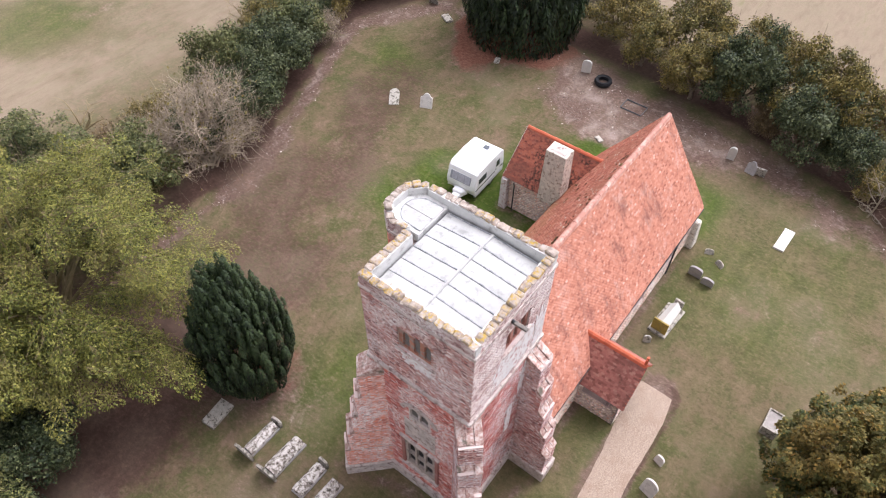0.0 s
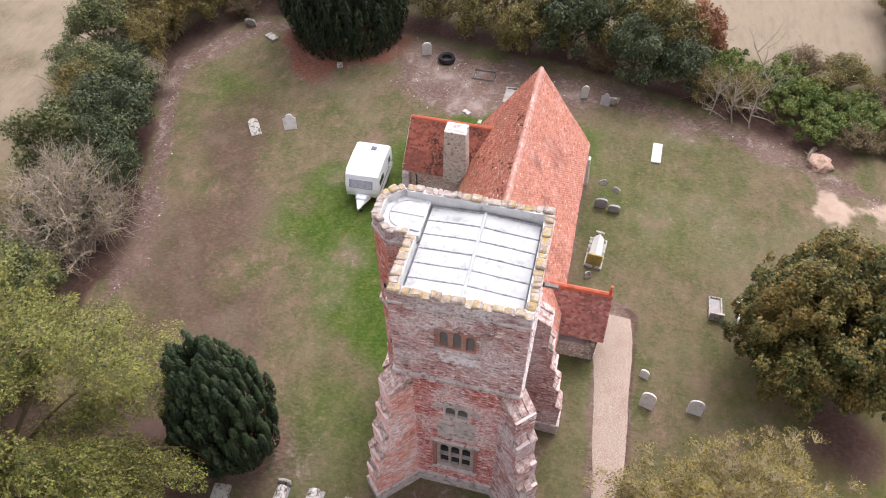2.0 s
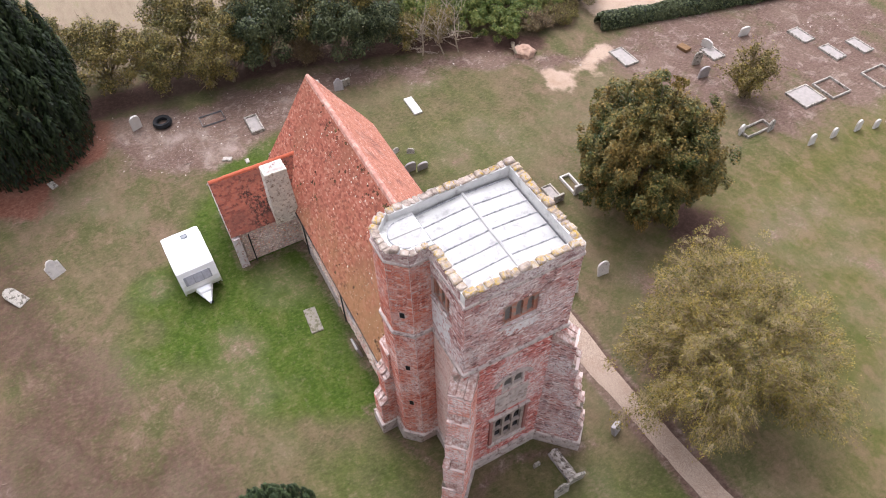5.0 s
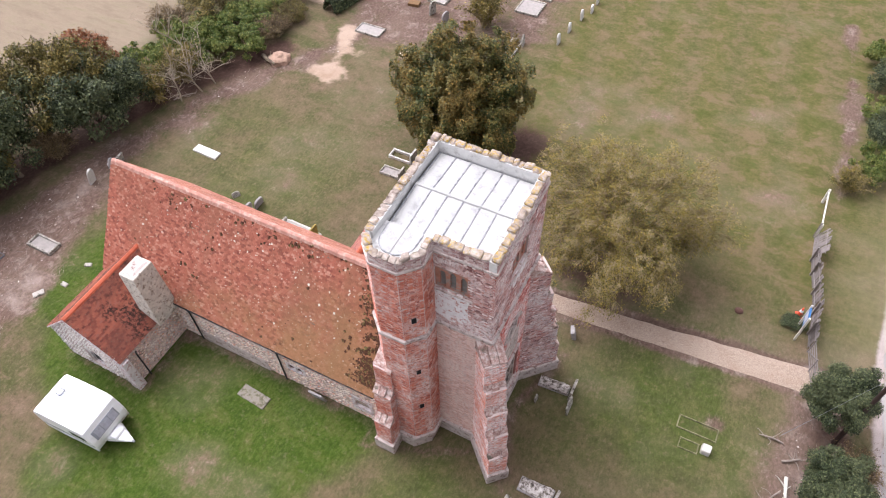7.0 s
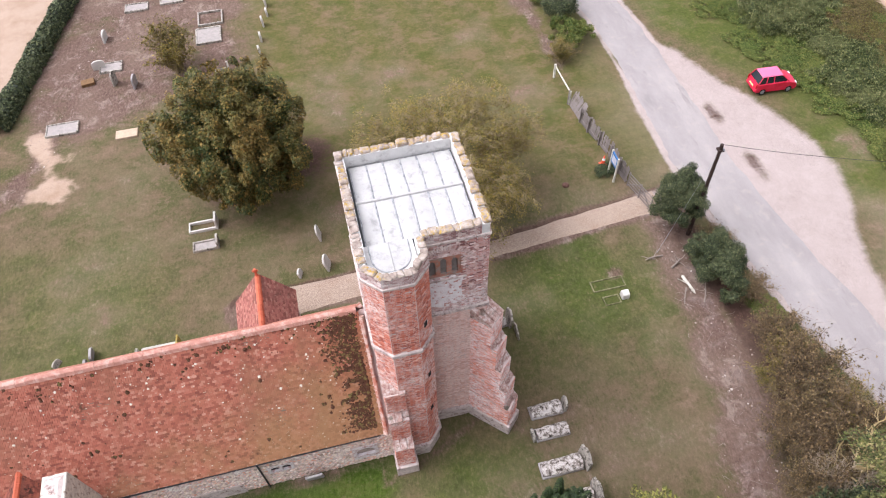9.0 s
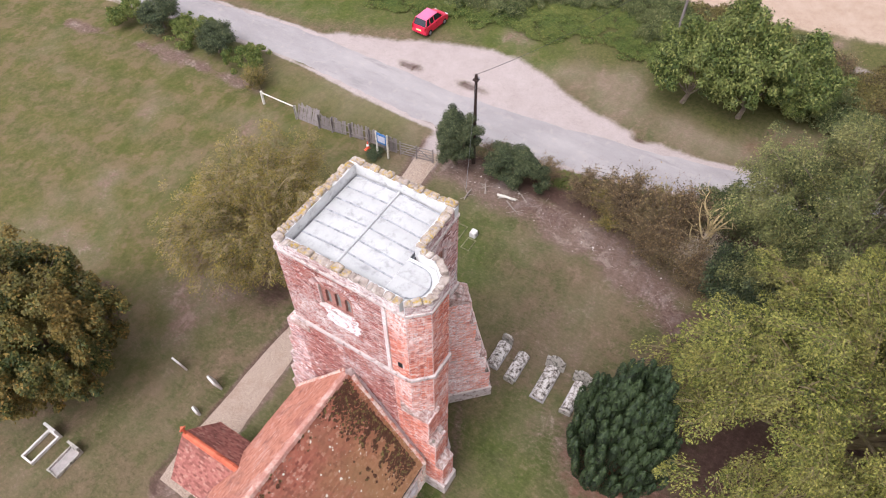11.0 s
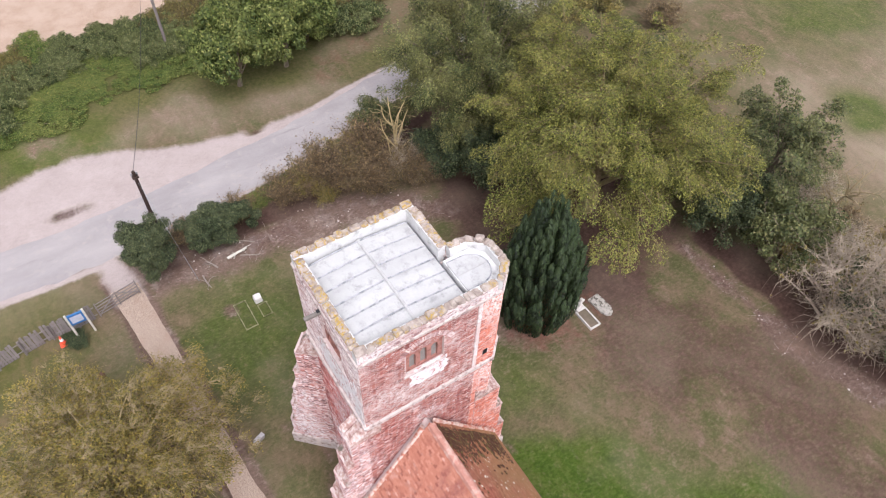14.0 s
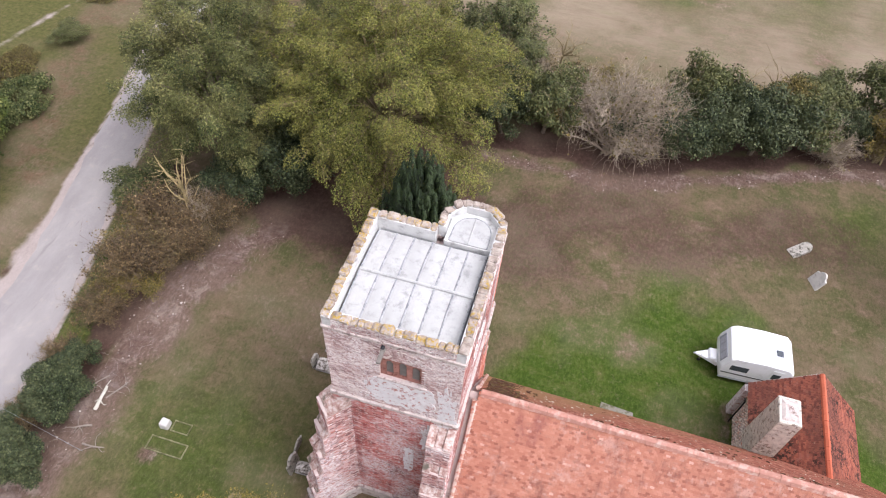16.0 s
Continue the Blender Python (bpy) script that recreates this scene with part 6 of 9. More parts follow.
def loose_stones():
    """Small pale stones and bits of bark on the bare earth round the yard."""
    r = np.random.default_rng(15)
    xs, ys = [], []
    for line, wide, n in ((N_EARTH, 1.2, 350), (E_EARTH, 1.8, 700), (W_EARTH, 1.4, 350), ([(24, 10), (27, 8), (27, 0)], 2.6, 450)):
        p = resample(line, 0.3)
        k = r.integers(0, len(p), n)
        xs.append(p[k, 0] + r.normal(0, wide * 0.55, n))
        ys.append(p[k, 1] + r.normal(0, wide * 0.55, n))
    x, y = np.concatenate(xs), np.concatenate(ys)
    ok = covers(x, y)[0][:, 0] > 0.35
    x, y = x[ok], y[ok]
    c = np.stack([x, y, ground_height(x, y) + 0.005], -1)
    v, f = domes(c, (1, 0, 0), (0, 1, 0), (0, 0, 1), 0.014 + 0.06 * r.random(len(x)) ** 4, r.uniform(0.01, 0.03, len(x)), 8)
    tagged(new("loose_stone", raw_mesh("loose_stone", v, f, m_pebble)), "small pale stones scattered on bare earth", "stones", kind="stuff")
    n = 700
    k = r.integers(0, len(x), n)
    a = np.stack([x[k], y[k], ground_height(x[k], y[k]) + 0.02], -1) + r.normal(0, 0.3, (n, 3)) * np.array([1, 1, 0])
    t = r.uniform(0, 6.28, n)
    b = a + np.stack([np.cos(t), np.sin(t), r.uniform(0, 0.12, n)], -1) * r.uniform(0.15, 0.7, n)[:, None]
    v, f = twig_mesh(a, b, r.uniform(0.005, 0.013, n), r, 0.08)
    tagged(new("fallen_twig", raw_mesh("fallen_twig", v, f, m_twig_grey)), "dry grey twigs fallen on bare earth", "brushwood", kind="stuff")



# ---- trees and shrubs ----
def leaves(points, normals, size, r, aspect=0.5, fold=0.25, single=False, along=None):
    """One leaf at each point, folded or as a single pointed blade, as vertices and triangles."""
    N = len(points)
    n = normals + r.normal(0, 0.55, (N, 3))
    n /= np.linalg.norm(n, axis=1)[:, None] + 1e-9
    t = np.cross(n, r.normal(0, 1, (N, 3)))
    if along is not None:
        t = along + r.normal(0, 0.45, (N, 3))
        t -= n * np.sum(t * n, 1)[:, None]
    t /= np.linalg.norm(t, axis=1)[:, None] + 1e-9
    b = np.cross(n, t)
    s = (size * r.uniform(0.6, 1.35, N))[:, None]
    base, tip = points - t * s * 0.5, points + t * s * 0.5
    lift = n * s * fold * 0.5
    if single:
        w = b * s * aspect * 0.75
        v = np.stack([base + w, base - w + lift, tip], 1).reshape(-1, 3)
        return v, 3 * np.arange(N)[:, None] + np.array([[0, 1, 2]])
    v = np.stack([base, points + b * s * aspect * 0.5 + lift, tip, points - b * s * aspect * 0.5 + lift], 1).reshape(-1, 3)
    k = 4 * np.arange(N)[:, None]
    return v, np.concatenate([k + np.array([[0, 1, 2]]), k + np.array([[0, 2, 3]])])


def clumps(centres, radii, per, r, flat=0.75, shell=0.5):
    """Points and outward normals in ball-like clumps."""
    pts, nrm = [], []
    for c, q, n in zip(centres, radii, per):
        d = r.normal(0, 1, (int(n), 3))
        d /= np.linalg.norm(d, axis=1)[:, None]
        rad = q * (shell + (1 - shell) * r.random(int(n))) * r.uniform(0.75, 1.15, int(n))
        pts.append(c + d * rad[:, None] * np.array([1, 1, flat]))
        nrm.append(d + np.array([0, 0, 0.5]))
    return np.concatenate(pts), np.concatenate(nrm)


def limb_bm(bm, a, b, r0, r1, rnd, sides=5, bend=0.12, segs=4):
    a, b = Vector(a), Vector(b)
    L = (b - a).length
    off = Vector((rnd.uniform(-1, 1), rnd.uniform(-1, 1), rnd.uniform(-0.2, 0.8))) * L * bend
    pts = [a.lerp(b, i / segs) + off * math.sin(math.pi * i / segs) for i in range(segs + 1)]
    tube_bm(pts, [r0 + (r1 - r0) * i / segs for i in range(segs + 1)], sides, bm, caps=False)
    return pts


def twig_mesh(starts, ends, rad, r, bend=0.15, segs=2):
    """Many thin curved twigs (three-sided), as vertices and quads."""
    N = len(starts)
    off = r.normal(0, 1, (N, 3)) * (np.linalg.norm(ends - starts, axis=1) * bend)[:, None]
    d = ends - starts
    a = np.cross(d, r.normal(0, 1, (N, 3)))
    a /= np.linalg.norm(a, axis=1)[:, None] + 1e-9
    b = np.cross(d / (np.linalg.norm(d, axis=1)[:, None] + 1e-9), a)
    rings = []
    for i in range(segs + 1):
        t = i / segs
        p = starts + d * t + off * math.sin(math.pi * t)
        q = (rad * (1 - 0.8 * t))[:, None]
        rings.append(np.stack([p + q * (math.cos(w) * a + math.sin(w) * b) for w in (0, 2.094, 4.189)], 1))
    v = np.stack(rings, 1).reshape(-1, 3)
    k = 3 * (segs + 1) * np.arange(N)[:, None]
    fs = []
    for i in range(segs):
        for s in range(3):
            fs.append(k + np.array([[3 * i + s, 3 * i + (s + 1) % 3, 3 * i + 3 + (s + 1) % 3, 3 * i + 3 + s]]))
    return v, np.concatenate(fs)


def broadleaf(name, label, category, at, height, rx, ry, bottom, material, bark, seed, nclump=90, leaf=0.17, density=330, trunk=0.28, sparse=0.0, droop=0.0, flat=0.75, group="", crad=0.2, limbs=22, twigs=0):
    """A tree or big shrub: tapered trunk, limbs out to the clumps, and a crown of small leaves with an uneven outline."""
    r = np.random.default_rng(seed)
    rnd = random.Random(seed)
    ob = thing(name, label, category, Matrix.Translation((*at, 0)), group)
    d = r.normal(0, 1, (nclump, 3))
    d /= np.linalg.norm(d, axis=1)[:, None]
    d[:, 2] = np.where(d[:, 2] < -0.45, -d[:, 2], d[:, 2])
    lump = 1 + 0.18 * np.sin(3 * np.arctan2(d[:, 1], d[:, 0]) + seed) + 0.1 * np.sin(5 * np.arctan2(d[:, 1], d[:, 0]) + 2 * seed)
    q = (0.45 + 0.55 * r.random(nclump) ** 0.55) * lump * r.uniform(0.85, 1.1, nclump)
    hz = (height - bottom) / 2
    c = np.stack([d[:, 0] * q * rx, d[:, 1] * q * ry, bottom + hz + d[:, 2] * q * hz], -1)
    if droop:
        c[:, 2] -= droop * (np.hypot(d[:, 0], d[:, 1]) * q) ** 2
    c[:, 2] = np.maximum(c[:, 2], bottom * 0.7 + 0.2)
    rad = crad * min(rx, ry, hz * 1.3) * r.uniform(0.75, 1.5, nclump)
    per = density * (rad / rad.mean()) ** 2 * (1 - sparse * r.random(nclump))
    p, n = clumps(c, rad, per, r, flat)
    bm = bmesh.new()
    fork = Vector((rnd.uniform(-0.2, 0.2), rnd.uniform(-0.2, 0.2), max(0.4, bottom * 0.9 + 0.25 * hz)))
    limb_bm(bm, (0, 0, -0.15), fork, trunk * 1.25, trunk * 0.85, rnd, 9, 0.03)
    part("trunk", bm, bark, ob)
    order = r.permutation(nclump)[:limbs]
    for i in order:
        bm = bmesh.new()
        tgt = Vector(c[i])
        mid = fork.lerp(tgt, rnd.uniform(0.15, 0.4)) + Vector((0, 0, 0.2))
        limb_bm(bm, fork if rnd.random() < 0.6 else fork * 0.9, tgt, trunk * rnd.uniform(0.3, 0.5), 0.02, rnd, 5, 0.14, 5)
        part("limb", bm, bark, ob)
    if twigs:
        k = r.integers(0, nclump, twigs)
        e = c[k] + r.normal(0, 1, (twigs, 3)) * rad[k][:, None] * np.array([0.85, 0.85, 0.6])
        s = c[k] + r.normal(0, 1, (twigs, 3)) * rad[k][:, None] * 0.4
        raw_part("brushwood", *twig_mesh(s, e, np.full(twigs, 0.018), r), bark, ob, kind="stuff")
    raw_part("crown", *leaves(p, n, leaf, r, 0.5, single=True), material, ob)
    return ob


def plume_yew(name, label, at, height, radius, seed, plumes=260, per=230, bottom=0.2, squat=0.75, leaf=0.11, fat=0.26, long=1.0, splay=0.42, core_k=0.9, cone=0.0):
    """A dense upright yew: flame-like plumes of needles over a rounded cone."""
    r = np.random.default_rng(seed)
    ob = thing(name, label, "yew tree", Matrix.Translation((*at, 0)))
    k = np.arange(plumes)
    t = ((k + 0.5) / plumes) ** 0.85
    a = k * 2.39996 + r.normal(0, 0.12, plumes)
    z = bottom + t * (height - bottom) * 0.84
    prof = np.where(t < 0.25, 0.86 + 0.56 * t, np.sqrt(np.clip(1 - (np.clip(t - 0.25, 0, 1) / 0.8) ** 1.5, 0.0, 1)))
    prof = prof * (1 - cone * np.clip(t - 0.3, 0, 1))
    rr = radius * prof * r.uniform(0.78, 0.98, plumes) * (1 + 0.06 * np.sin(4 * a + seed))
    base = np.stack([np.cos(a) * rr, np.sin(a) * rr, z], -1)
    tall = r.uniform(1.0, 1.6, plumes) * long * height / 8
    pts, nrm, tips = [], [], []
    for b, h, an, tt in zip(base, tall, a, t):
        s = r.random(per)
        w = fat * height / 8 * np.where(s < 0.35, 0.78 + 0.63 * s, np.sqrt(np.clip(1 - ((s - 0.35) / 0.65) ** 2, 0, 1)))
        th = r.uniform(0, 2 * math.pi, per)
        o = np.stack([np.cos(th) * w, np.sin(th) * w, s * h], -1)
        out = splay * (1 - 0.7 * tt) * h * (1 - (1 - s) ** 2)
        o[:, 0] += out * math.cos(an)
        o[:, 1] += out * math.sin(an)
        pts.append(b + o)
        tips.append(s > r.uniform(0.55, 0.85))
        nrm.append(np.stack([np.cos(th), np.sin(th), 0.25 + 1.2 * s**3], -1))
    core = 14000
    th = r.uniform(0, 2 * math.pi, core)
    u = r.random(core)
    q = radius * core_k * np.sqrt(np.clip(1 - (np.clip(u - 0.1, 0, 1) / 0.9) ** 1.7, 0, 1)) * r.uniform(0.9, 1.03, core) * (1 - cone * np.clip(u - 0.3, 0, 1))
    inner = np.stack([np.cos(th) * q, np.sin(th) * q, 0.05 + u * height * 0.84], -1)
    d = np.stack([np.cos(th), np.sin(th), 0.1 + u], -1)
    d /= np.linalg.norm(d, axis=1)[:, None]
    p, n = np.concatenate(pts + [inner]), np.concatenate(nrm + [d])
    N = len(p)
    n = n + r.normal(0, 0.22, (N, 3))
    n /= np.linalg.norm(n, axis=1)[:, None]
    up = np.array([0, 0, 1.0]) + 0.35 * n + r.normal(0, 0.2, (N, 3))
    up -= n * np.sum(up * n, 1)[:, None]
    up /= np.linalg.norm(up, axis=1)[:, None]
    sd = np.cross(n, up)
    s = (leaf * r.uniform(0.6, 1.4, N))[:, None]
    v = np.stack([p - up * s, p + sd * s * 0.3, p + up * s, p - sd * s * 0.3], 1).reshape(-1, 3)
    bm = bmesh.new()
    tube_bm([(0, 0, -0.1), (0.05, 0, height * 0.4), (0, 0, height * 0.75)], [0.3, 0.2, 0.05], 8, bm)
    part("trunk", bm, m_bark, ob)
    tip = np.concatenate(tips + [np.zeros(core, bool)])
    # needles near the plume tips take a paler green
    for nm, sel, mt in (("crown", ~tip, m_leaf_yew), ("new_growth", tip, m_leaf_yew_tip)):
        k = 4 * np.arange(int(sel.sum()))[:, None]
        raw_part(nm, v.reshape(N, 4, 3)[sel].reshape(-1, 3), np.concatenate([k + np.array([[0, 1, 2]]), k + np.array([[0, 2, 3]])]), mt, ob, kind="stuff" if nm != "crown" else "")
    return ob


def twiggy(name, label, at, height, radius, seed, bark, leafmat=None, stems=26, twigs=1800, nleaf=0, leaf=0.1, arch=0.5, tw=0.012, group="", rad_twig=None):
    """A thin, mostly bare shrub: stems from one stool, hundreds of fine twigs, and a few leaves."""
    r = np.random.default_rng(seed)
    ob = thing(name, label, "shrub", Matrix.Translation((*at, 0)), group)
    a = r.uniform(0, 2 * math.pi, stems)
    q = radius * np.sqrt(r.random(stems)) * 0.95
    top = np.stack([np.cos(a) * q, np.sin(a) * q, height * (1 - arch * (q / radius) ** 2) * r.uniform(0.8, 1.0, stems)], -1)
    base = r.normal(0, 0.18, (stems, 3)) * np.array([1, 1, 0]) + np.array([0, 0, -0.05])
    ctrl = base * 0.5 + top * np.array([0.3, 0.3, 0.6])
    bm = bmesh.new()
    for b, m_, t in zip(base, ctrl, top):
        pts = [Vector(b * (1 - s) ** 2 + 2 * m_ * s * (1 - s) + t * s * s) for s in np.linspace(0, 1, 7)]
        tube_bm(pts, [0.055 * (1 - 0.8 * s) for s in np.linspace(0, 1, 7)], 5, bm, caps=False)
    tagged(part("stool", bm, bark, ob), kind="stuff")
    k = r.integers(0, stems, twigs)
    s = (0.3 + 0.7 * r.random(twigs))[:, None]
    st = base[k] * (1 - s) ** 2 + 2 * ctrl[k] * s * (1 - s) + top[k] * s * s
    d = r.normal(0, 1, (twigs, 3)) + np.array([0, 0, 0.35]) + st * np.array([0.6, 0.6, 0]) / max(radius, 0.1)
    en = st + d * (radius * 0.17) * r.uniform(0.4, 1.5, twigs)[:, None]
    en[:, 2] = np.maximum(en[:, 2], 0.1)
    raw_part("brushwood", *twig_mesh(st, en, np.full(twigs, tw), r, 0.14, 2), bark, ob, kind="stuff")
    if nleaf:
        k = r.integers(0, twigs, nleaf)
        s = r.random(nleaf)[:, None]
        p = st[k] * (1 - s) + en[k] * s + r.normal(0, 0.06, (nleaf, 3))
        raw_part("crown", *leaves(p, r.normal(0, 0.5, (nleaf, 3)) + np.array([0, 0, 0.6]), leaf, r, 0.5, single=True), leafmat, ob)
    return ob


def bough_tree(name, label, at, height, rx, ry, bottom, material, bark, seed, boughs=70, sprays=9, per=130, leaf=0.15, trunk=0.35, spray=(1.0, 0.5, 0.14), droop=0.35, twigs=1, rough=0.16, single=True, twig_r=0.012, low=-0.25, inner=0.4, slim=0.4, even=0.8):
    """A tree of boughs: each limb carries flattened sprays of leaves that droop at their tips, with dark gaps between."""
    r = np.random.default_rng(seed)
    rnd = random.Random(seed)
    ob = thing(name, label, "tree", Matrix.Translation((*at, 0)))
    hz = (height - bottom) / 2
    mid = np.array([0, 0, bottom + hz])
    fork = Vector((rnd.uniform(-0.2, 0.2), rnd.uniform(-0.2, 0.2), bottom + 0.25 * hz))
    bm = bmesh.new()
    limb_bm(bm, (0, 0, -0.15), fork, trunk * 1.25, trunk * 0.8, rnd, 9, 0.03)
    limb_bm(bm, fork, (0.1, -0.1, bottom + 1.3 * hz), trunk * 0.8, trunk * 0.3, rnd, 8, 0.04)
    part("trunk", bm, bark, ob)
    pts, nrm, way, tw_a, tw_b = [], [], [], [], []
    for i in range(boughs):
        zc = 1 - (1 - low) * (i + 0.5) / boughs
        az = i * 2.39996 + r.normal(0, 0.25)
        h = math.sqrt(1 - zc * zc)
        d = np.array([math.cos(az) * h, math.sin(az) * h, zc])
        q = (1 + rough * math.sin(3 * az + seed) + 0.6 * rough * math.sin(5 * az + 4 * zc + seed)) * r.uniform(even, 1.04)
        tip = mid + d * np.array([rx, ry, hz]) * q
        tip[2] = max(tip[2], 0.35)
        start = np.array([0, 0, bottom + hz * (0.15 + 0.9 * (i % 7) / 7 * (0.5 + 0.5 * zc))])
        ctrl = start * 0.45 + tip * 0.55 + np.array([0, 0, 0.22 * np.linalg.norm(tip - start)])
        curve = lambda s: start * (1 - s) ** 2 + 2 * ctrl * s * (1 - s) + tip * s * s
        if i % 2 == 0:
            bm = bmesh.new()
            ss = np.linspace(0, 0.96, 7)
            tube_bm([Vector(curve(v)) for v in ss], [trunk * 0.3 * (1 - 0.85 * v) for v in ss], 5, bm, caps=False)
            part("limb", bm, bark, ob)
        for j in range(sprays):
            v = inner + (1 - inner) * (j + r.random()) / sprays
            base = curve(v) + r.normal(0, 0.22, 3) * np.array([rx, ry, hz]) * 0.3 * v
            out = d * np.array([1, 1, 0.45]) + r.normal(0, 0.5, 3) * np.array([1, 1, 0.35])
            out /= np.linalg.norm(out)
            lat = np.cross(out, [0, 0, 1.0])
            lat /= np.linalg.norm(lat) + 1e-9
            up = np.cross(lat, out)
            k = r.uniform(0.7, 1.3)
            n = int(per * k * k)
            u = r.random(n) ** 0.75
            w = r.uniform(-1, 1, n)
            wide = spray[1] * k * np.sin(np.pi * np.clip(0.12 + 0.88 * u, 0, 1)) ** 0.7
            p = base + np.outer(u * spray[0] * k, out) + np.outer(w * wide, lat) + np.outer(r.normal(0, spray[2], n) * k, up)
            p[:, 2] -= droop * k * (u * u + 0.35 * w * w)
            pts.append(p)
            nrm.append(np.tile(up * 1.2 + out * 0.35, (n, 1)) + np.outer(w, lat) * 0.5)
            way.append(out + np.outer(w, lat) * 0.8)
            for _ in range(twigs):
                tw_a.append(base)
                e = base + out * spray[0] * k * r.uniform(0.6, 1.05) + lat * r.normal(0, 0.4) * spray[1]
                e[2] -= droop * k * 0.7
                tw_b.append(e)
    p = np.concatenate(pts)
    p[:, 2] = np.maximum(p[:, 2], 0.12)
    if tw_a:
        raw_part("brushwood", *twig_mesh(np.array(tw_a), np.array(tw_b), np.full(len(tw_a), twig_r), r, 0.12), bark, ob, kind="stuff")
    raw_part("crown", *leaves(p, np.concatenate(nrm), leaf, r, slim, single=single, along=np.concatenate(way)), material, ob)
    return ob


loose_stones()

# the dark yew beside the tower, the large tree behind it and its neighbours by the lane
plume_yew("yew_tree", "dense dark green upright yew by the tower", (-2.85, 10.15), 7.6, 2.06, 3, plumes=230, per=360, leaf=0.08, fat=0.19, long=1.75, splay=0.2, core_k=0.72, cone=0.4)
bough_tree("maple_tree", "large spreading tree with yellow-green autumn leaves", (-7.3, 17.8), 12.0, 7.2, 7.5, 0.8, m_leaf_yellowgreen, m_bark_yellow, 5, boughs=92, sprays=13, per=185, leaf=0.1, trunk=0.4, spray=(1.25, 0.56, 0.13), droop=0.42, twigs=4, rough=0.17, slim=0.4, inner=0.5, twig_r=0.015, low=-0.4, even=0.66)
bough_tree("ash_tree", "tall grey-green tree beside the lane", (-16.6, 15.3), 11.6, 4.7, 5.1, 0.8, m_leaf_ash, m_bark, 6, boughs=90, sprays=15, per=150, leaf=0.098, inner=0.45, trunk=0.36, spray=(0.9, 0.46, 0.2), droop=0.3, twigs=1, low=-0.6)
bough_tree("chestnut_tree", "round bronzed autumn tree on the grass", (7.4, -15.2), 8.3, 3.9, 3.9, 0.2, m_leaf_oak, m_bark, 8, boughs=150, sprays=7, per=150, leaf=0.135, trunk=0.25, spray=(0.5, 0.36, 0.2), droop=0.05, twigs=0, rough=0.09, even=0.86, low=-0.6, slim=0.5)
bough_tree("hawthorn_tree", "broad thin ochre-leaved tree with drooping twigs", (-4.1, -10.55), 7.3, 4.9, 5.0, 0.4, m_leaf_ochre, m_twig_ochre, 9, boughs=130, sprays=10, per=58, leaf=0.085, trunk=0.2, spray=(0.62, 0.46, 0.26), droop=0.22, twigs=13, rough=0.12, twig_r=0.012, inner=0.35, low=-0.35)
plume_yew("cypress_tree", "huge dark green columnar cypress at the churchyard edge", (31.0, 16.6), 12.5, 4.75, 13, plumes=560, per=130, squat=0.9, leaf=0.17, fat=0.19, long=1.2, splay=0.12, bottom=0.05)
broadleaf("bay_shrub", "dark evergreen shrub at the foot of the pole", "shrub", (-16.0, -6.0), 3.9, 1.25, 1.3, 0.1, m_leaf_dark, m_bark, 15, nclump=110, leaf=0.08, density=560, trunk=0.12, limbs=8, crad=0.27)
broadleaf("bay_shrub", "low dark evergreen shrub along the lane hedge", "shrub", (-16.6, -2.2), 2.3, 1.15, 2.0, 0.05, m_leaf_dark, m_bark, 16, nclump=120, leaf=0.08, density=520, trunk=0.1, limbs=8, crad=0.27)
bough_tree("elm_tree", "thin grey-green hedgerow tree behind the large tree", (-2.6, 28.2), 7.0, 3.2, 3.2, 0.4, m_leaf_green, m_bark, 17, boughs=50, sprays=7, per=70, leaf=0.15, trunk=0.16, spray=(0.9, 0.4, 0.14), droop=0.3, twigs=2, rough=0.2)

# ---- hedges: shrubs of a few makes, set out singly ----
m_leaf_dull = leaf_mat("dull_brown_shrub_leaf", [(0.0, srgb(50, 41, 26)), (0.4, srgb(82, 67, 43)), (0.75, srgb(114, 93, 63)), (1.0, srgb(150, 127, 90))], 0.14, drift=[(0.0, srgb(58, 58, 34)), (0.5, srgb(94, 86, 50)), (1.0, srgb(138, 122, 76))], dscale=0.6, damt=0.6)


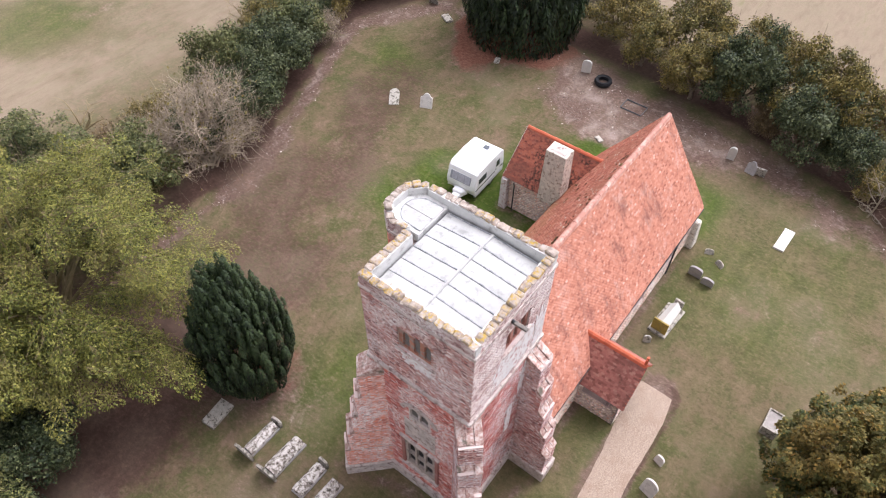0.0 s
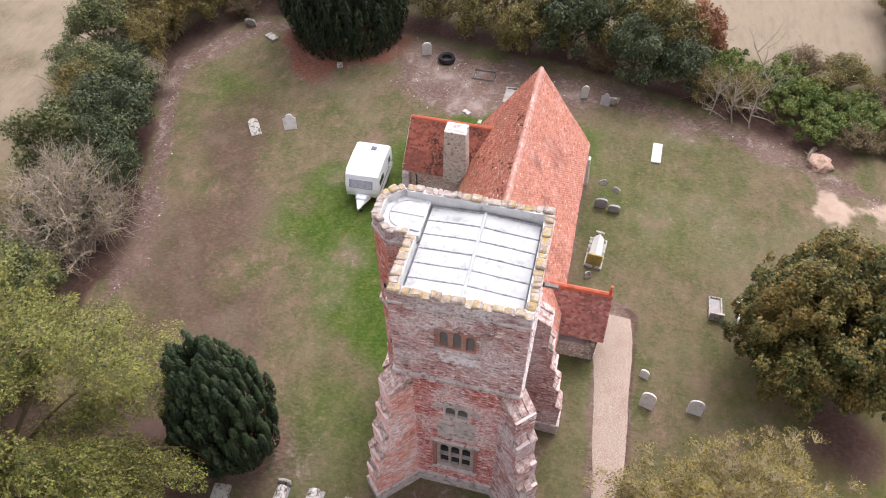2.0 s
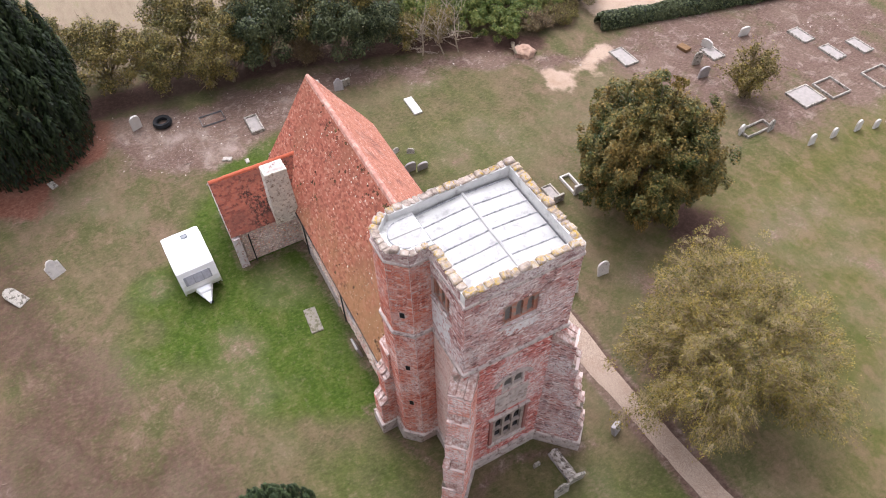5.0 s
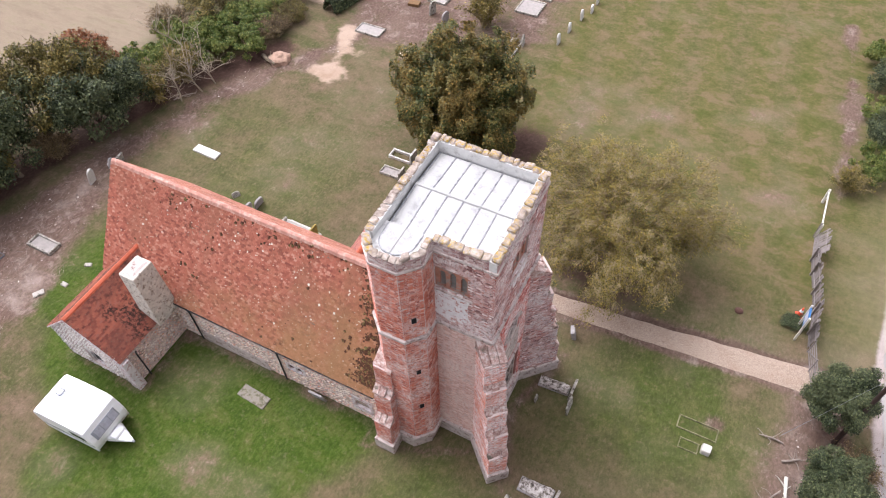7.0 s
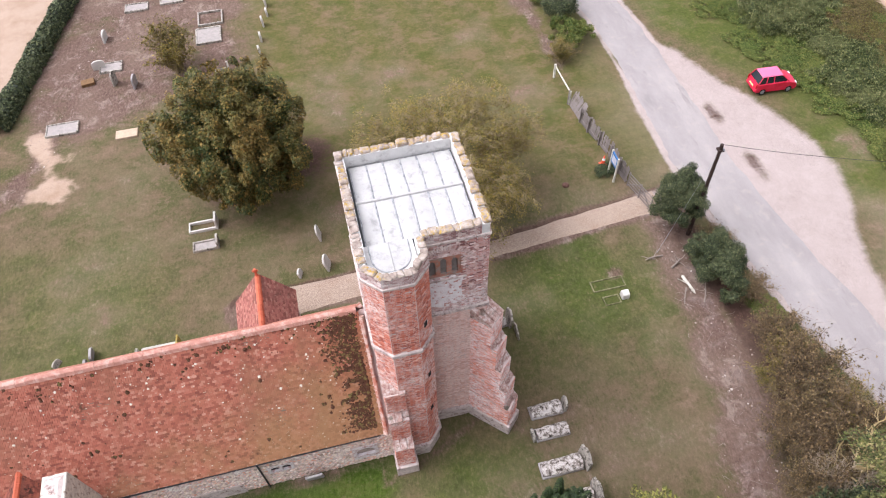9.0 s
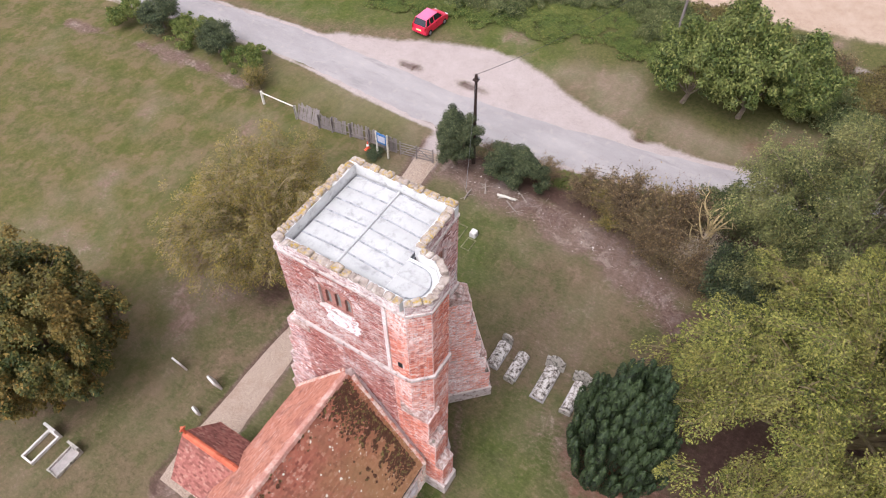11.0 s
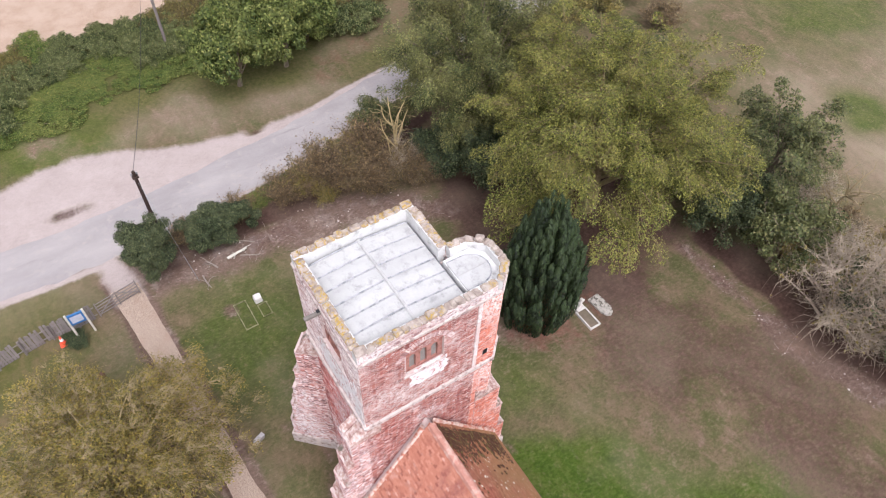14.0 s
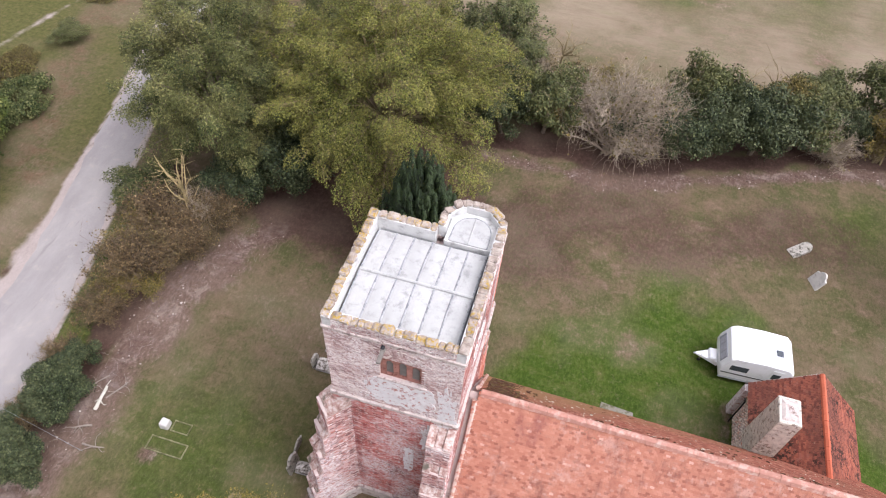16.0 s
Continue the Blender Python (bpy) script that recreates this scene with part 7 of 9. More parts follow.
def protos():
    mk = {}
    far = (0, 0)
    mk["olive"] = broadleaf("hedge_shrub", "tangled olive-brown leafy hedge shrub", "shrub", far, 3.6, 2.0, 2.0, 0.15, m_leaf_hedge, m_bark, 101, nclump=60, leaf=0.11, density=250, trunk=0.12, limbs=12, crad=0.25, twigs=180, sparse=0.4, group="hedge shrubs")
    mk["dark"] = broadleaf("elder_shrub", "bushy dark green leafy shrub", "shrub", far, 3.6, 2.0, 2.0, 0.1, m_leaf_dark, m_bark, 102, nclump=62, leaf=0.12, density=280, trunk=0.12, limbs=10, crad=0.27, group="dark shrubs")
    mk["green"] = broadleaf("hazel_shrub", "leafy mid-green shrub in the hedge", "shrub", far, 3.6, 2.0, 2.0, 0.1, m_leaf_green, m_bark, 103, nclump=60, leaf=0.12, density=260, trunk=0.12, limbs=10, crad=0.26, twigs=120, sparse=0.3, group="green shrubs")
    mk["bramble"] = broadleaf("bramble_patch", "low sprawling bright green bramble", "shrub", far, 1.5, 2.2, 2.2, 0.0, m_leaf_bramble, m_twig_ochre, 104, nclump=60, leaf=0.14, density=140, trunk=0.04, limbs=10, crad=0.34, flat=0.6, group="bramble patches")
    mk["russet"] = broadleaf("russet_shrub", "russet-leaved shrub in the hedge", "shrub", far, 3.2, 1.5, 1.5, 0.2, m_leaf_russet, m_bark, 105, nclump=40, leaf=0.16, density=150, trunk=0.1, limbs=10, crad=0.28, twigs=300, group="russet shrubs")
    mk["grey"] = twiggy("bare_shrub", "bare grey-twigged shrub in the hedge", far, 3.6, 2.3, 106, m_twig_pale, m_leaf_hedge, stems=44, twigs=3400, nleaf=1500, leaf=0.1, arch=0.75, tw=0.0095, group="bare shrubs")
    mk["ochre"] = twiggy("thorn_shrub", "thin thorny shrub with ochre twigs", far, 3.0, 1.8, 107, m_twig_ochre, m_leaf_ochre, stems=26, twigs=1100, nleaf=6000, leaf=0.1, group="thorn shrubs")
    mk["brown"] = twiggy("brown_shrub", "brown twiggy shrub with few leaves", far, 2.8, 1.9, 108, m_twig_dark, m_leaf_dull, stems=36, twigs=1600, nleaf=9000, leaf=0.085, tw=0.009, group="brown shrubs")
    mk["lane"] = broadleaf("sallow_shrub", "bushy yellow-green shrub across the lane", "shrub", far, 3.6, 2.0, 2.0, 0.0, m_leaf_lane, m_bark, 114, nclump=110, leaf=0.12, density=260, trunk=0.12, limbs=8, crad=0.2, sparse=0.3, group="lane shrubs")
    mk["mat"] = broadleaf("scrub_patch", "low tangled scrub of dull green weeds", "scrub", far, 0.9, 3.0, 2.4, 0.0, m_leaf_scrub, m_bark, 111, nclump=240, leaf=0.1, density=95, trunk=0.03, limbs=4, crad=0.55, flat=0.45, group="scrub patches")
    mk["tan"] = broadleaf("bracken_patch", "low band of browning bracken and bramble", "scrub", far, 1.0, 3.0, 2.2, 0.0, m_leaf_brown, m_bark, 112, nclump=240, leaf=0.1, density=95, trunk=0.03, limbs=4, crad=0.55, flat=0.45, group="bracken patches")
    mk["lime"] = broadleaf("nettle_patch", "low patch of yellow-green nettles", "scrub", far, 0.8, 2.6, 2.0, 0.0, m_leaf_bramble, m_bark, 113, nclump=240, leaf=0.1, density=95, trunk=0.03, limbs=4, crad=0.55, flat=0.45, group="nettle patches")
    return mk


SHRUBS = protos()
used = set()


def shrub(kind, x, y, size=1.0, tall=1.0):
    m = Matrix.Translation((x, y, ground_height(np.array([x]), np.array([y]))[0])) @ Matrix.Rotation(random.uniform(0, 6.28), 4, "Z") @ Matrix.Diagonal((size, size * random.uniform(0.9, 1.1), size * tall, 1))
    if kind not in used:
        used.add(kind)
        SHRUBS[kind].matrix_basis = m
        return SHRUBS[kind]
    ob = copy_thing(SHRUBS[kind], Matrix.Identity(4))
    ob.matrix_basis = m
    return ob


HEDGE = [
    # along the north edge, from the large tree towards the cypress
    ("green", 1.5, 24.2, 1.2, 1.1), ("dark", -1.2, 23.2, 1.1, 1.0), ("grey", 6.0, 24.0, 1.55, 1.15), ("grey", 8.2, 25.0, 1.35, 1.15), ("dark", 6.6, 25.2, 1.0, 0.9), ("grey", 3.2, 26.4, 1.1, 1.0),
    ("dark", 10.2, 24.6, 1.1, 1.1), ("dark", 12.6, 25.8, 1.15, 1.2), ("green", 11.2, 27.8, 1.2, 1.2), ("grey", 8.8, 26.4, 1.0, 1.0), ("dark", 15.2, 26.7, 1.15, 1.1), ("green", 17.8, 28.1, 1.2, 1.0), ("olive", 17, 30.3, 1.1, 0.9),
    ("grey", 20.2, 28.1, 0.9, 0.9), ("dark", 21, 29.9, 0.9, 0.9), ("ochre", 23.6, 29.1, 1.35, 1.1), ("ochre", 26.8, 29.5, 1.4, 1.2), ("olive", 29.8, 28.3, 1.15, 1.0), ("ochre", 33.2, 27.4, 1.5, 1.2), ("olive", 35.6, 23.6, 1.4, 1.0), ("brown", 31, 25.6, 0.9, 0.8),
    ("grey", 5.4, 26.2, 1.1, 1.0), ("ochre", 2.4, 24.8, 1.0, 1.0), ("grey", 8, 27.6, 1.0, 0.9), ("ochre", 5, 28.6, 1.1, 0.9), ("grey", 0.6, 26.2, 1.0, 1.0), ("brown", 2.6, 28.2, 1.1, 1.0), ("ochre", 9.6, 26.6, 0.9, 1.0), ("grey", -0.4, 29.6, 1.0, 0.9), ("ochre", 6.6, 28.7, 1.0, 0.9),
    ("green", 19.6, 32.2, 1.1, 0.8), ("green", 23.4, 32.8, 1.3, 1.0), ("olive", 27.4, 32.6, 1.4, 1.1), ("ochre", 31.4, 31.0, 1.6, 1.3), ("olive", 35.4, 28.4, 1.4, 1.1), ("olive", 34.2, 33.0, 1.3, 1.0), ("olive", 38.6, 26.6, 1.4, 1.0),
    # along the east edge
    ("olive", 34.6, 10.2, 1.3, 1.0), ("olive", 32.6, 7.0, 1.2, 1.0), ("olive", 35.2, 4.6, 1.3, 1.1), ("ochre", 31.6, 4.0, 1.2, 0.9), ("olive", 32.4, 1.0, 1.2, 1.1), ("olive", 35.0, -1.0, 1.2, 1.1), ("dark", 31.4, -0.8, 1.25, 1.25), ("olive", 31.2, 2.4, 1.1, 1.1), ("brown", 30.6, -3.2, 0.9, 0.9),
    ("olive", 32.6, -4.2, 1.25, 1.3), ("dark", 29.8, -5.6, 1.15, 1.25), ("dark", 29.4, -8.0, 1.0, 1.15), ("olive", 31.2, -7.0, 1.2, 1.35), ("russet", 33.0, -9.6, 1.2, 1.1), ("ochre", 28.6, -10.4, 1.0, 0.95), ("ochre", 28.2, -13.0, 1.0, 1.0), ("bramble", 30.6, -12.4, 1.1, 1.2), ("bramble", 28.6, -15.6, 1.1, 1.2),
    ("bramble", 31.0, -15.6, 1.1, 1.1), ("bramble", 27.0, -17.8, 1.0, 1.0), ("bramble", 29.4, -18.6, 1.1, 1.0), ("brown", 25.8, -20.2, 0.9, 0.6), ("bramble", 28.2, -21.4, 1.1, 0.9), ("brown", 30.4, -22.6, 1.0, 0.6),
    ("olive", 38.6, 14.0, 1.3, 1.0), ("olive", 38.0, 20.0, 1.3, 1.0),
    ("tan", 26.6, -22.4, 0.8, 1.2), ("mat", 29.2, -23.6, 0.9, 1.2), ("olive", 31.6, -19.6, 0.9, 0.8), ("tan", 31.8, -23.4, 0.8, 1.2), ("brown", 33.4, -17.4, 1.0, 0.7),
    # between churchyard and lane
    ("brown", -15.3, 7.4, 1.0, 0.9), ("brown", -14.6, 10.0, 1.0, 1.0), ("dark", -14.4, 11.6, 0.9, 1.0), ("brown", -16.3, 6.4, 1.15, 1.0), ("brown", -15.6, 8.8, 0.9, 0.9), ("ochre", -16.2, 4.4, 0.7, 0.8), ("brown", -17.5, 2.4, 0.9, 0.8), ("brown", -17.5, -3.9, 0.7, 0.7), ("brown", -17.6, -0.6, 0.75, 0.75), ("ochre", -17.4, -2.4, 0.6, 0.7), ("brown", -17.2, 4.9, 1.2, 1.05), ("ochre", -17.4, 3.4, 0.8, 0.9), ("ochre", -17.9, 7.0, 1.0, 0.9), ("brown", -17.2, 7.9, 1.25, 1.1), ("grey", -16.0, 9.8, 0.8, 1.0), ("green", -19.6, 10.0, 0.9, 0.8), ("lime", -18.3, 0.6, 0.4, 0.9), ("green", -12.6, 17.8, 1.3, 1.2), ("dark", -12.0, 13.8, 1.1, 1.1), ("green", -19.5, 19.0, 1.3, 1.3),
    ("brown", -17.5, 23.5, 1.2, 1.0), ("green", -11, 22.5, 1.3, 1.2), ("olive", -21.6, 26.0, 1.0, 0.8), ("olive", -22.8, 31.6, 1.1, 0.7), ("olive", -24.6, 37.0, 1.1, 0.8), ("dark", -5.4, 23.6, 1.2, 1.1), ("green", -15, 28, 1.2, 1.0), ("olive", -25.8, 43.5, 1.2, 0.9), ("brown", -19.5, 36, 1.1, 0.7),
    ("green", -33.6, 22.6, 0.6, 0.55), ("tan", -35.5, 18.6, 0.7, 0.7), ("tan", -35.6, 28.6, 0.6, 0.6), ("tan", -36.4, 16.0, 1.2, 1.2), ("grey", -18.4, 6.2, 0.7, 0.75), ("brown", -22.0, 22.8, 0.8, 0.8),
    # along the far side of the ploughed corner
    ("olive", 27.4, -25.6, 0.8, 0.7), ("dark", 30.4, -25.4, 0.9, 0.7), ("olive", 33.6, -25.4, 0.9, 0.8), ("olive", 36.8, -25.6, 1.0, 0.8), ("dark", 40.0, -25.6, 1.0, 0.8), ("olive", 43.4, -25.8, 1.1, 0.8), ("olive", 47.0, -26.4, 1.1, 0.8),
    # at the end of the fence
    ("ochre", -15.0, -22.0, 0.75, 0.8), ("bramble", -16.4, -24.2, 0.8, 1.2), ("dark", -16.6, -27.2, 0.75, 0.8), ("bramble", -17.0, -30.0, 0.9, 1.0), ("dark", -16.8, -33.0, 0.8, 0.8), ("bramble", -16.4, -36.0, 0.9, 1.1),
    # across the lane
    ("lane", -29.4, 4.2, 1.35, 1.15), ("lane", -29.8, 8, 1.45, 1.25), ("lane", -31.8, 6.2, 1.4, 1.25), ("lane", -32, 10.6, 1.3, 1.1), ("mat", -33, 14, 1.2, 1.2), ("tan", -36, 9, 1.2, 1), ("tan", -39, 6, 1.1, 1), ("mat", -30.5, -33, 1.2, 1.2), ("mat", -28, -37, 1.2, 1.2), ("brown", -37, 12, 1.1, 0.8),
    # the bush among the far graves
    ("ochre", 11.8, -28.4, 1.35, 0.95),
]
for row in HEDGE:
    shrub(*row)


def lane_scrub():
    """Low scrub beyond the verge: green nettles first, then browning bramble, then yellow-green growth."""
    r = random.Random(31)
    y = -37.0
    while y < 13.0:
        edge = -30.2 if y < -19 else (-30.2 - (y + 19) * 0.28 if y < -5 else -34.4)
        x = edge
        while x > -40.2:
            d = edge - x + r.uniform(-0.8, 0.8)
            if d < 1.9:
                kind, tall = "lime", r.uniform(0.3, 0.55)
            elif d < 4.9:
                kind, tall = ("mat" if r.random() < 0.8 else "tan"), r.uniform(0.9, 1.4)
            elif d < 6.4:
                kind, tall = ("tan" if r.random() < 0.75 else "mat"), r.uniform(0.9, 1.2)
            else:
                kind, tall = ("lime" if r.random() < 0.7 else "tan"), r.uniform(0.5, 0.8)
            shrub(kind, round(x + r.uniform(-0.6, 0.6), 2), round(y + r.uniform(-0.7, 0.7), 2), r.uniform(0.75, 1.05), tall)
            x -= 2.1
        y += 2.5


lane_scrub()


def clipped_hedge():
    """A long low clipped hedge along the ploughed field."""
    r = np.random.default_rng(44)
    ob = thing("clipped_hedge", "low dark clipped field hedge", "hedge")
    a, b = np.array([23.6, -24.6]), np.array([19.6, -43.0])
    n = 22000
    t = r.random(n)
    d = (b - a) / np.linalg.norm(b - a)
    s = np.array([-d[1], d[0]])
    th = r.uniform(0, math.pi, n)
    q = 0.75 * r.uniform(0.8, 1.1, n) * (1 + 0.05 * np.sin(t * 47) + 0.05 * np.sin(t * 19))
    off = np.cos(th) * q * 0.9
    z = 0.1 + np.sin(th) * q * 1.3
    p = np.concatenate([a + t[:, None] * (b - a) + off[:, None] * s, z[:, None]], 1)
    nr = np.concatenate([np.cos(th)[:, None] * s, np.sin(th)[:, None] + 0.3], 1)
    raw_part("foliage", *leaves(p, nr, 0.17, r, 0.7, single=True), m_leaf_dark, ob)
    bm = bmesh.new()
    for i in range(40):
        c = a + (b - a) * (i + 0.5) / 40
        tube_bm([(c[0], c[1], -0.05), (c[0] + 0.05, c[1], 0.9)], [0.03, 0.015], 5, bm)
    part("stool", bm, m_bark, ob)


clipped_hedge()


def dead_tree(at, height, seed, material, label, girth=0.13, lean=(0.0, 0.0)):
    rnd = random.Random(seed)
    ob = thing("dead_tree", label, "dead tree", Matrix.Translation((*at, 0)))
    bm = bmesh.new()
    tips = []
    top = limb_bm(bm, (0, 0, -0.1), (lean[0] + rnd.uniform(-0.5, 0.5), lean[1] + rnd.uniform(-0.5, 0.5), height * 0.6), girth, girth * 0.55, rnd, 7, 0.08)
    part("trunk", bm, material, ob)
    for i in range(12):
        bm = bmesh.new()
        s = top[rnd.randint(1, 4)]
        e = s + Vector((rnd.uniform(-1.4, 1.4), rnd.uniform(-1.4, 1.4), rnd.uniform(0.3, height * 0.5)))
        pts = limb_bm(bm, s, e, girth * 0.46, girth * 0.15, rnd, 5, 0.2, 5)
        for j in range(7):
            p = pts[rnd.randint(1, 5)]
            limb_bm(bm, p, p + Vector((rnd.uniform(-0.7, 0.7), rnd.uniform(-0.7, 0.7), rnd.uniform(-0.1, 0.7))), girth * 0.14, 0.005, rnd, 3, 0.25, 3)
        part("branch", bm, material, ob)
    return ob


dead_tree((-16.2, 9.5), 5.8, 3, m_bark_dead, "bare branching dead tree with ochre bark")
dead_tree((1.2, 29.2), 4.3, 6, m_twig_ochre, "thin leafless sapling above the hedge")
dead_tree((13.6, 29.8), 4.2, 7, m_twig_ochre, "thin leafless sapling above the hedge")
dead_tree((16.2, 30.6), 4.2, 8, m_twig_ochre, "thin leafless sapling above the hedge")
for x, y, h, sd, lx, ly in ((27.1, -11.0, 3.9, 4, 0.3, 0.5), (26.5, -12.5, 4.3, 5, -0.2, 0.2), (26.2, -13.6, 3.8, 9, 0.4, 0.3), (28.6, -15.0, 6.0, 10, 1.0, 2.0)):
    dead_tree((x, y), h, sd, m_whitebark, "slender pale-barked bare sapling in the hedge", 0.06, (lx, ly))

# ---- caravan ----
m_white = plain("white_caravan_aluminium", srgb(240, 240, 240), 0.35, 0.05, 1.5, 30, 0.05, 0.002, spec=0.5, stain=srgb(208, 208, 202), smin=0.55, smax=0.8)
m_grey_panel = plain("pale_grey_caravan_panel", srgb(204, 206, 210), 0.4, 0.08, 2, 30, 0.05, 0.002)
m_cvglass = Nodes("tinted_acrylic_window").finish(srgb(70, 74, 80), 0.1, spec=0.6)
m_curtain = plain("pale_curtain_behind_glass", srgb(186, 186, 196), 0.6, 0.2, 6, 30)
m_rubber = plain("black_rubber", srgb(30, 30, 32), 0.8, 0.25, 6, 40)
m_steel = plain("galvanised_steel", srgb(160, 162, 166), 0.45, 0.15, 4, 30, metal=0.6)


def caravan():
    ob = thing("caravan", "small white two-berth touring caravan parked on the grass", "caravan", Matrix.Translation((13.38, 9.5, 0)) @ Matrix.Rotation(radians(2.5), 4, "Z") @ Matrix.Diagonal((0.95, 1.0, 0.9, 1)))
    # profile along x (front at 0), then set in at the roof edges
    prof = [(0.12, 0.5), (0.0, 0.95), (0.02, 1.35), (0.3, 2.2), (0.55, 2.4), (2.0, 2.46), (3.2, 2.36), (3.48, 2.05), (3.56, 1.2), (3.5, 0.5)]
    bm = bmesh.new()
    rows = []
    for y, k in ((-1.03, 0.0), (-1.0, 0.05), (-0.9, 0.09), (0.9, 0.09), (1.0, 0.05), (1.03, 0.0)):
        cx, cz = 1.78, 1.2
        s = 1.0 if abs(y) < 0.95 else (0.985 if abs(y) < 1.02 else 0.955)
        rows.append([bm.verts.new((cx + (x - cx) * s, y, max(0.45, cz + (z - cz) * s))) for x, z in prof])
    for a, b in zip(rows, rows[1:]):
        for i in range(len(prof)):
            j = (i + 1) % len(prof)
            bm.faces.new((a[i], a[j], b[j], b[i]))
    bm.faces.new(rows[0][::-1])
    bm.faces.new(rows[-1])
    part("body", bm, m_white, ob)
    for s in (-1, 1):
        box_part("side_stripe", (0.12, s * 1.036 - 0.006, 0.92), (3.46, s * 1.036 + 0.006, 0.99), m_iron, ob)
        box_part("skirt", (0.15, s * 1.0 - 0.03, 0.36), (3.4, s * 1.0 + 0.03, 0.52), m_grey_panel, ob, "", 0.01)
        box_part("window", (0.45, s * 1.035 - 0.012, 1.3), (1.35, s * 1.035 + 0.012, 1.75), m_cvglass, ob, "tinted side window", 0.01)
        w = part("wheel", tube_bm([(2.0, s * 0.82, 0.29), (2.0, s * 0.99, 0.29)], 0.29, 20), m_rubber, ob)
        part("hub_cap", tube_bm([(2.0, s * 0.99, 0.29), (2.0, s * 1.0, 0.29)], 0.16, 16), m_steel, w)
        box_part("wheel_arch", (1.6, s * 1.035 - 0.01, 0.5), (2.4, s * 1.035 + 0.02, 0.62), m_grey_panel, ob, "", 0.01)
        part("corner_leg", tube_bm([(0.45 if s < 0 else 3.1, s * 0.75, 0.5), (0.4 if s < 0 else 3.15, s * 0.78, 0.0)], 0.03, 6), m_steel, ob)
    door = box_part("door", (2.42, -1.052, 0.55), (3.02, -1.03, 2.12), m_white, ob, "white entrance door", 0.012)
    box_part("door_window", (2.52, -1.062, 1.3), (2.92, -1.05, 1.8), m_cvglass, door, "", 0.008)
    box_part("door_handle", (2.46, -1.075, 1.05), (2.5, -1.05, 1.17), m_iron, door)
    fw = bmesh.new()
    for y0, y1 in ((-0.6, -0.24), (-0.2, 0.24), (0.28, 0.64)):
        q = [(0.018, 1.35), (0.185, 1.86)]
        v = [fw.verts.new(p) for p in ((q[0][0] - 0.012, y0, q[0][1]), (q[0][0] - 0.012, y1, q[0][1]), (q[1][0] - 0.04, y1, q[1][1]), (q[1][0] - 0.04, y0, q[1][1]))]
        fw.faces.new(v)
    r = bmesh.ops.extrude_face_region(fw, geom=fw.faces[:])
    bmesh.ops.translate(fw, verts=[g for g in r["geom"] if isinstance(g, bmesh.types.BMVert)], vec=(0.03, 0, -0.01))
    front = part("front_window", fw, m_curtain, ob, "three-pane front window with pale curtains")
    gk = bmesh.new()
    g = [gk.verts.new(p) for p in ((0.001, -0.67, 1.31), (0.001, 0.77, 1.31), (0.165, 0.77, 1.9), (0.165, -0.67, 1.9))]
    gk.faces.new(g)
    r = bmesh.ops.extrude_face_region(gk, geom=gk.faces[:])
    bmesh.ops.translate(gk, verts=[v for v in r["geom"] if isinstance(v, bmesh.types.BMVert)], vec=(0.04, 0, -0.012))
    bmesh.ops.recalc_face_normals(gk, faces=gk.faces[:])
    part("window_surround", gk, plain("dark_window_rubber", srgb(156, 158, 164), 0.6, 0.1), front, "grey window surround")
    box_part("roof_vent", (2.5, -0.35, 2.4), (2.85, 0.0, 2.5), m_cvglass, ob, "tinted square roof vent", 0.03)
    box_part("vent_frame", (2.45, -0.4, 2.38), (2.9, 0.05, 2.46), m_grey_panel, ob, "", 0.02)
    box_part("gas_locker", (-0.4, -0.36, 0.6), (0.03, 0.36, 0.84), m_white, ob, "white gas locker on the drawbar", 0.05, 0.9)
    bm = bmesh.new()
    for s in (-1, 1):
        tube_bm([(0.1, s * 0.45, 0.42), (-1.0, 0.0, 0.42)], 0.035, 6, bm)
    part("drawbar", bm, m_white, ob, "white A-frame drawbar")
    bm = bmesh.new()
    lo = [bm.verts.new(p) for p in ((0.1, -0.5, 0.46), (-1.05, -0.07, 0.46), (-1.05, 0.07, 0.46), (0.1, 0.5, 0.46))]
    hi = [bm.verts.new(p) for p in ((0.1, -0.44, 0.72), (-1.0, -0.05, 0.56), (-1.0, 0.05, 0.56), (0.1, 0.44, 0.72))]
    bm.faces.new(hi)
    bm.faces.new(lo[::-1])
    for i in range(4):
        bm.faces.new((lo[i], lo[(i + 1) % 4], hi[(i + 1) % 4], hi[i]))
    bmesh.ops.bevel(bm, geom=bm.edges[:], offset=0.02, segments=2, affect="EDGES")
    part("drawbar_cover", bm, m_white, ob, "white pointed drawbar cover")
    part("coupling", tube_bm([(-0.85, 0, 0.47), (-1.12, 0, 0.47)], [0.06, 0.05], 8), m_steel, ob)
    part("jockey_wheel", tube_bm([(-0.75, -0.1, 0.6), (-0.75, -0.1, 0.1)], 0.03, 6), m_steel, ob)
    part("jockey_tyre", tube_bm([(-0.75, -0.14, 0.1), (-0.75, -0.06, 0.1)], 0.1, 12), m_rubber, ob)
    for s in (-1, 1):
        box_part("rear_light", (3.52, s * 0.85 - 0.08, 0.7), (3.57, s * 0.85 + 0.08, 0.95), m_redlamp, ob)
    box_part("rear_window", (3.5, -0.75, 1.3), (3.56, 0.75, 1.85), m_cvglass, ob, "", 0.01)


m_redlamp = Nodes("red_lamp_lens").finish(srgb(150, 30, 28), 0.2, spec=0.5)
caravan()

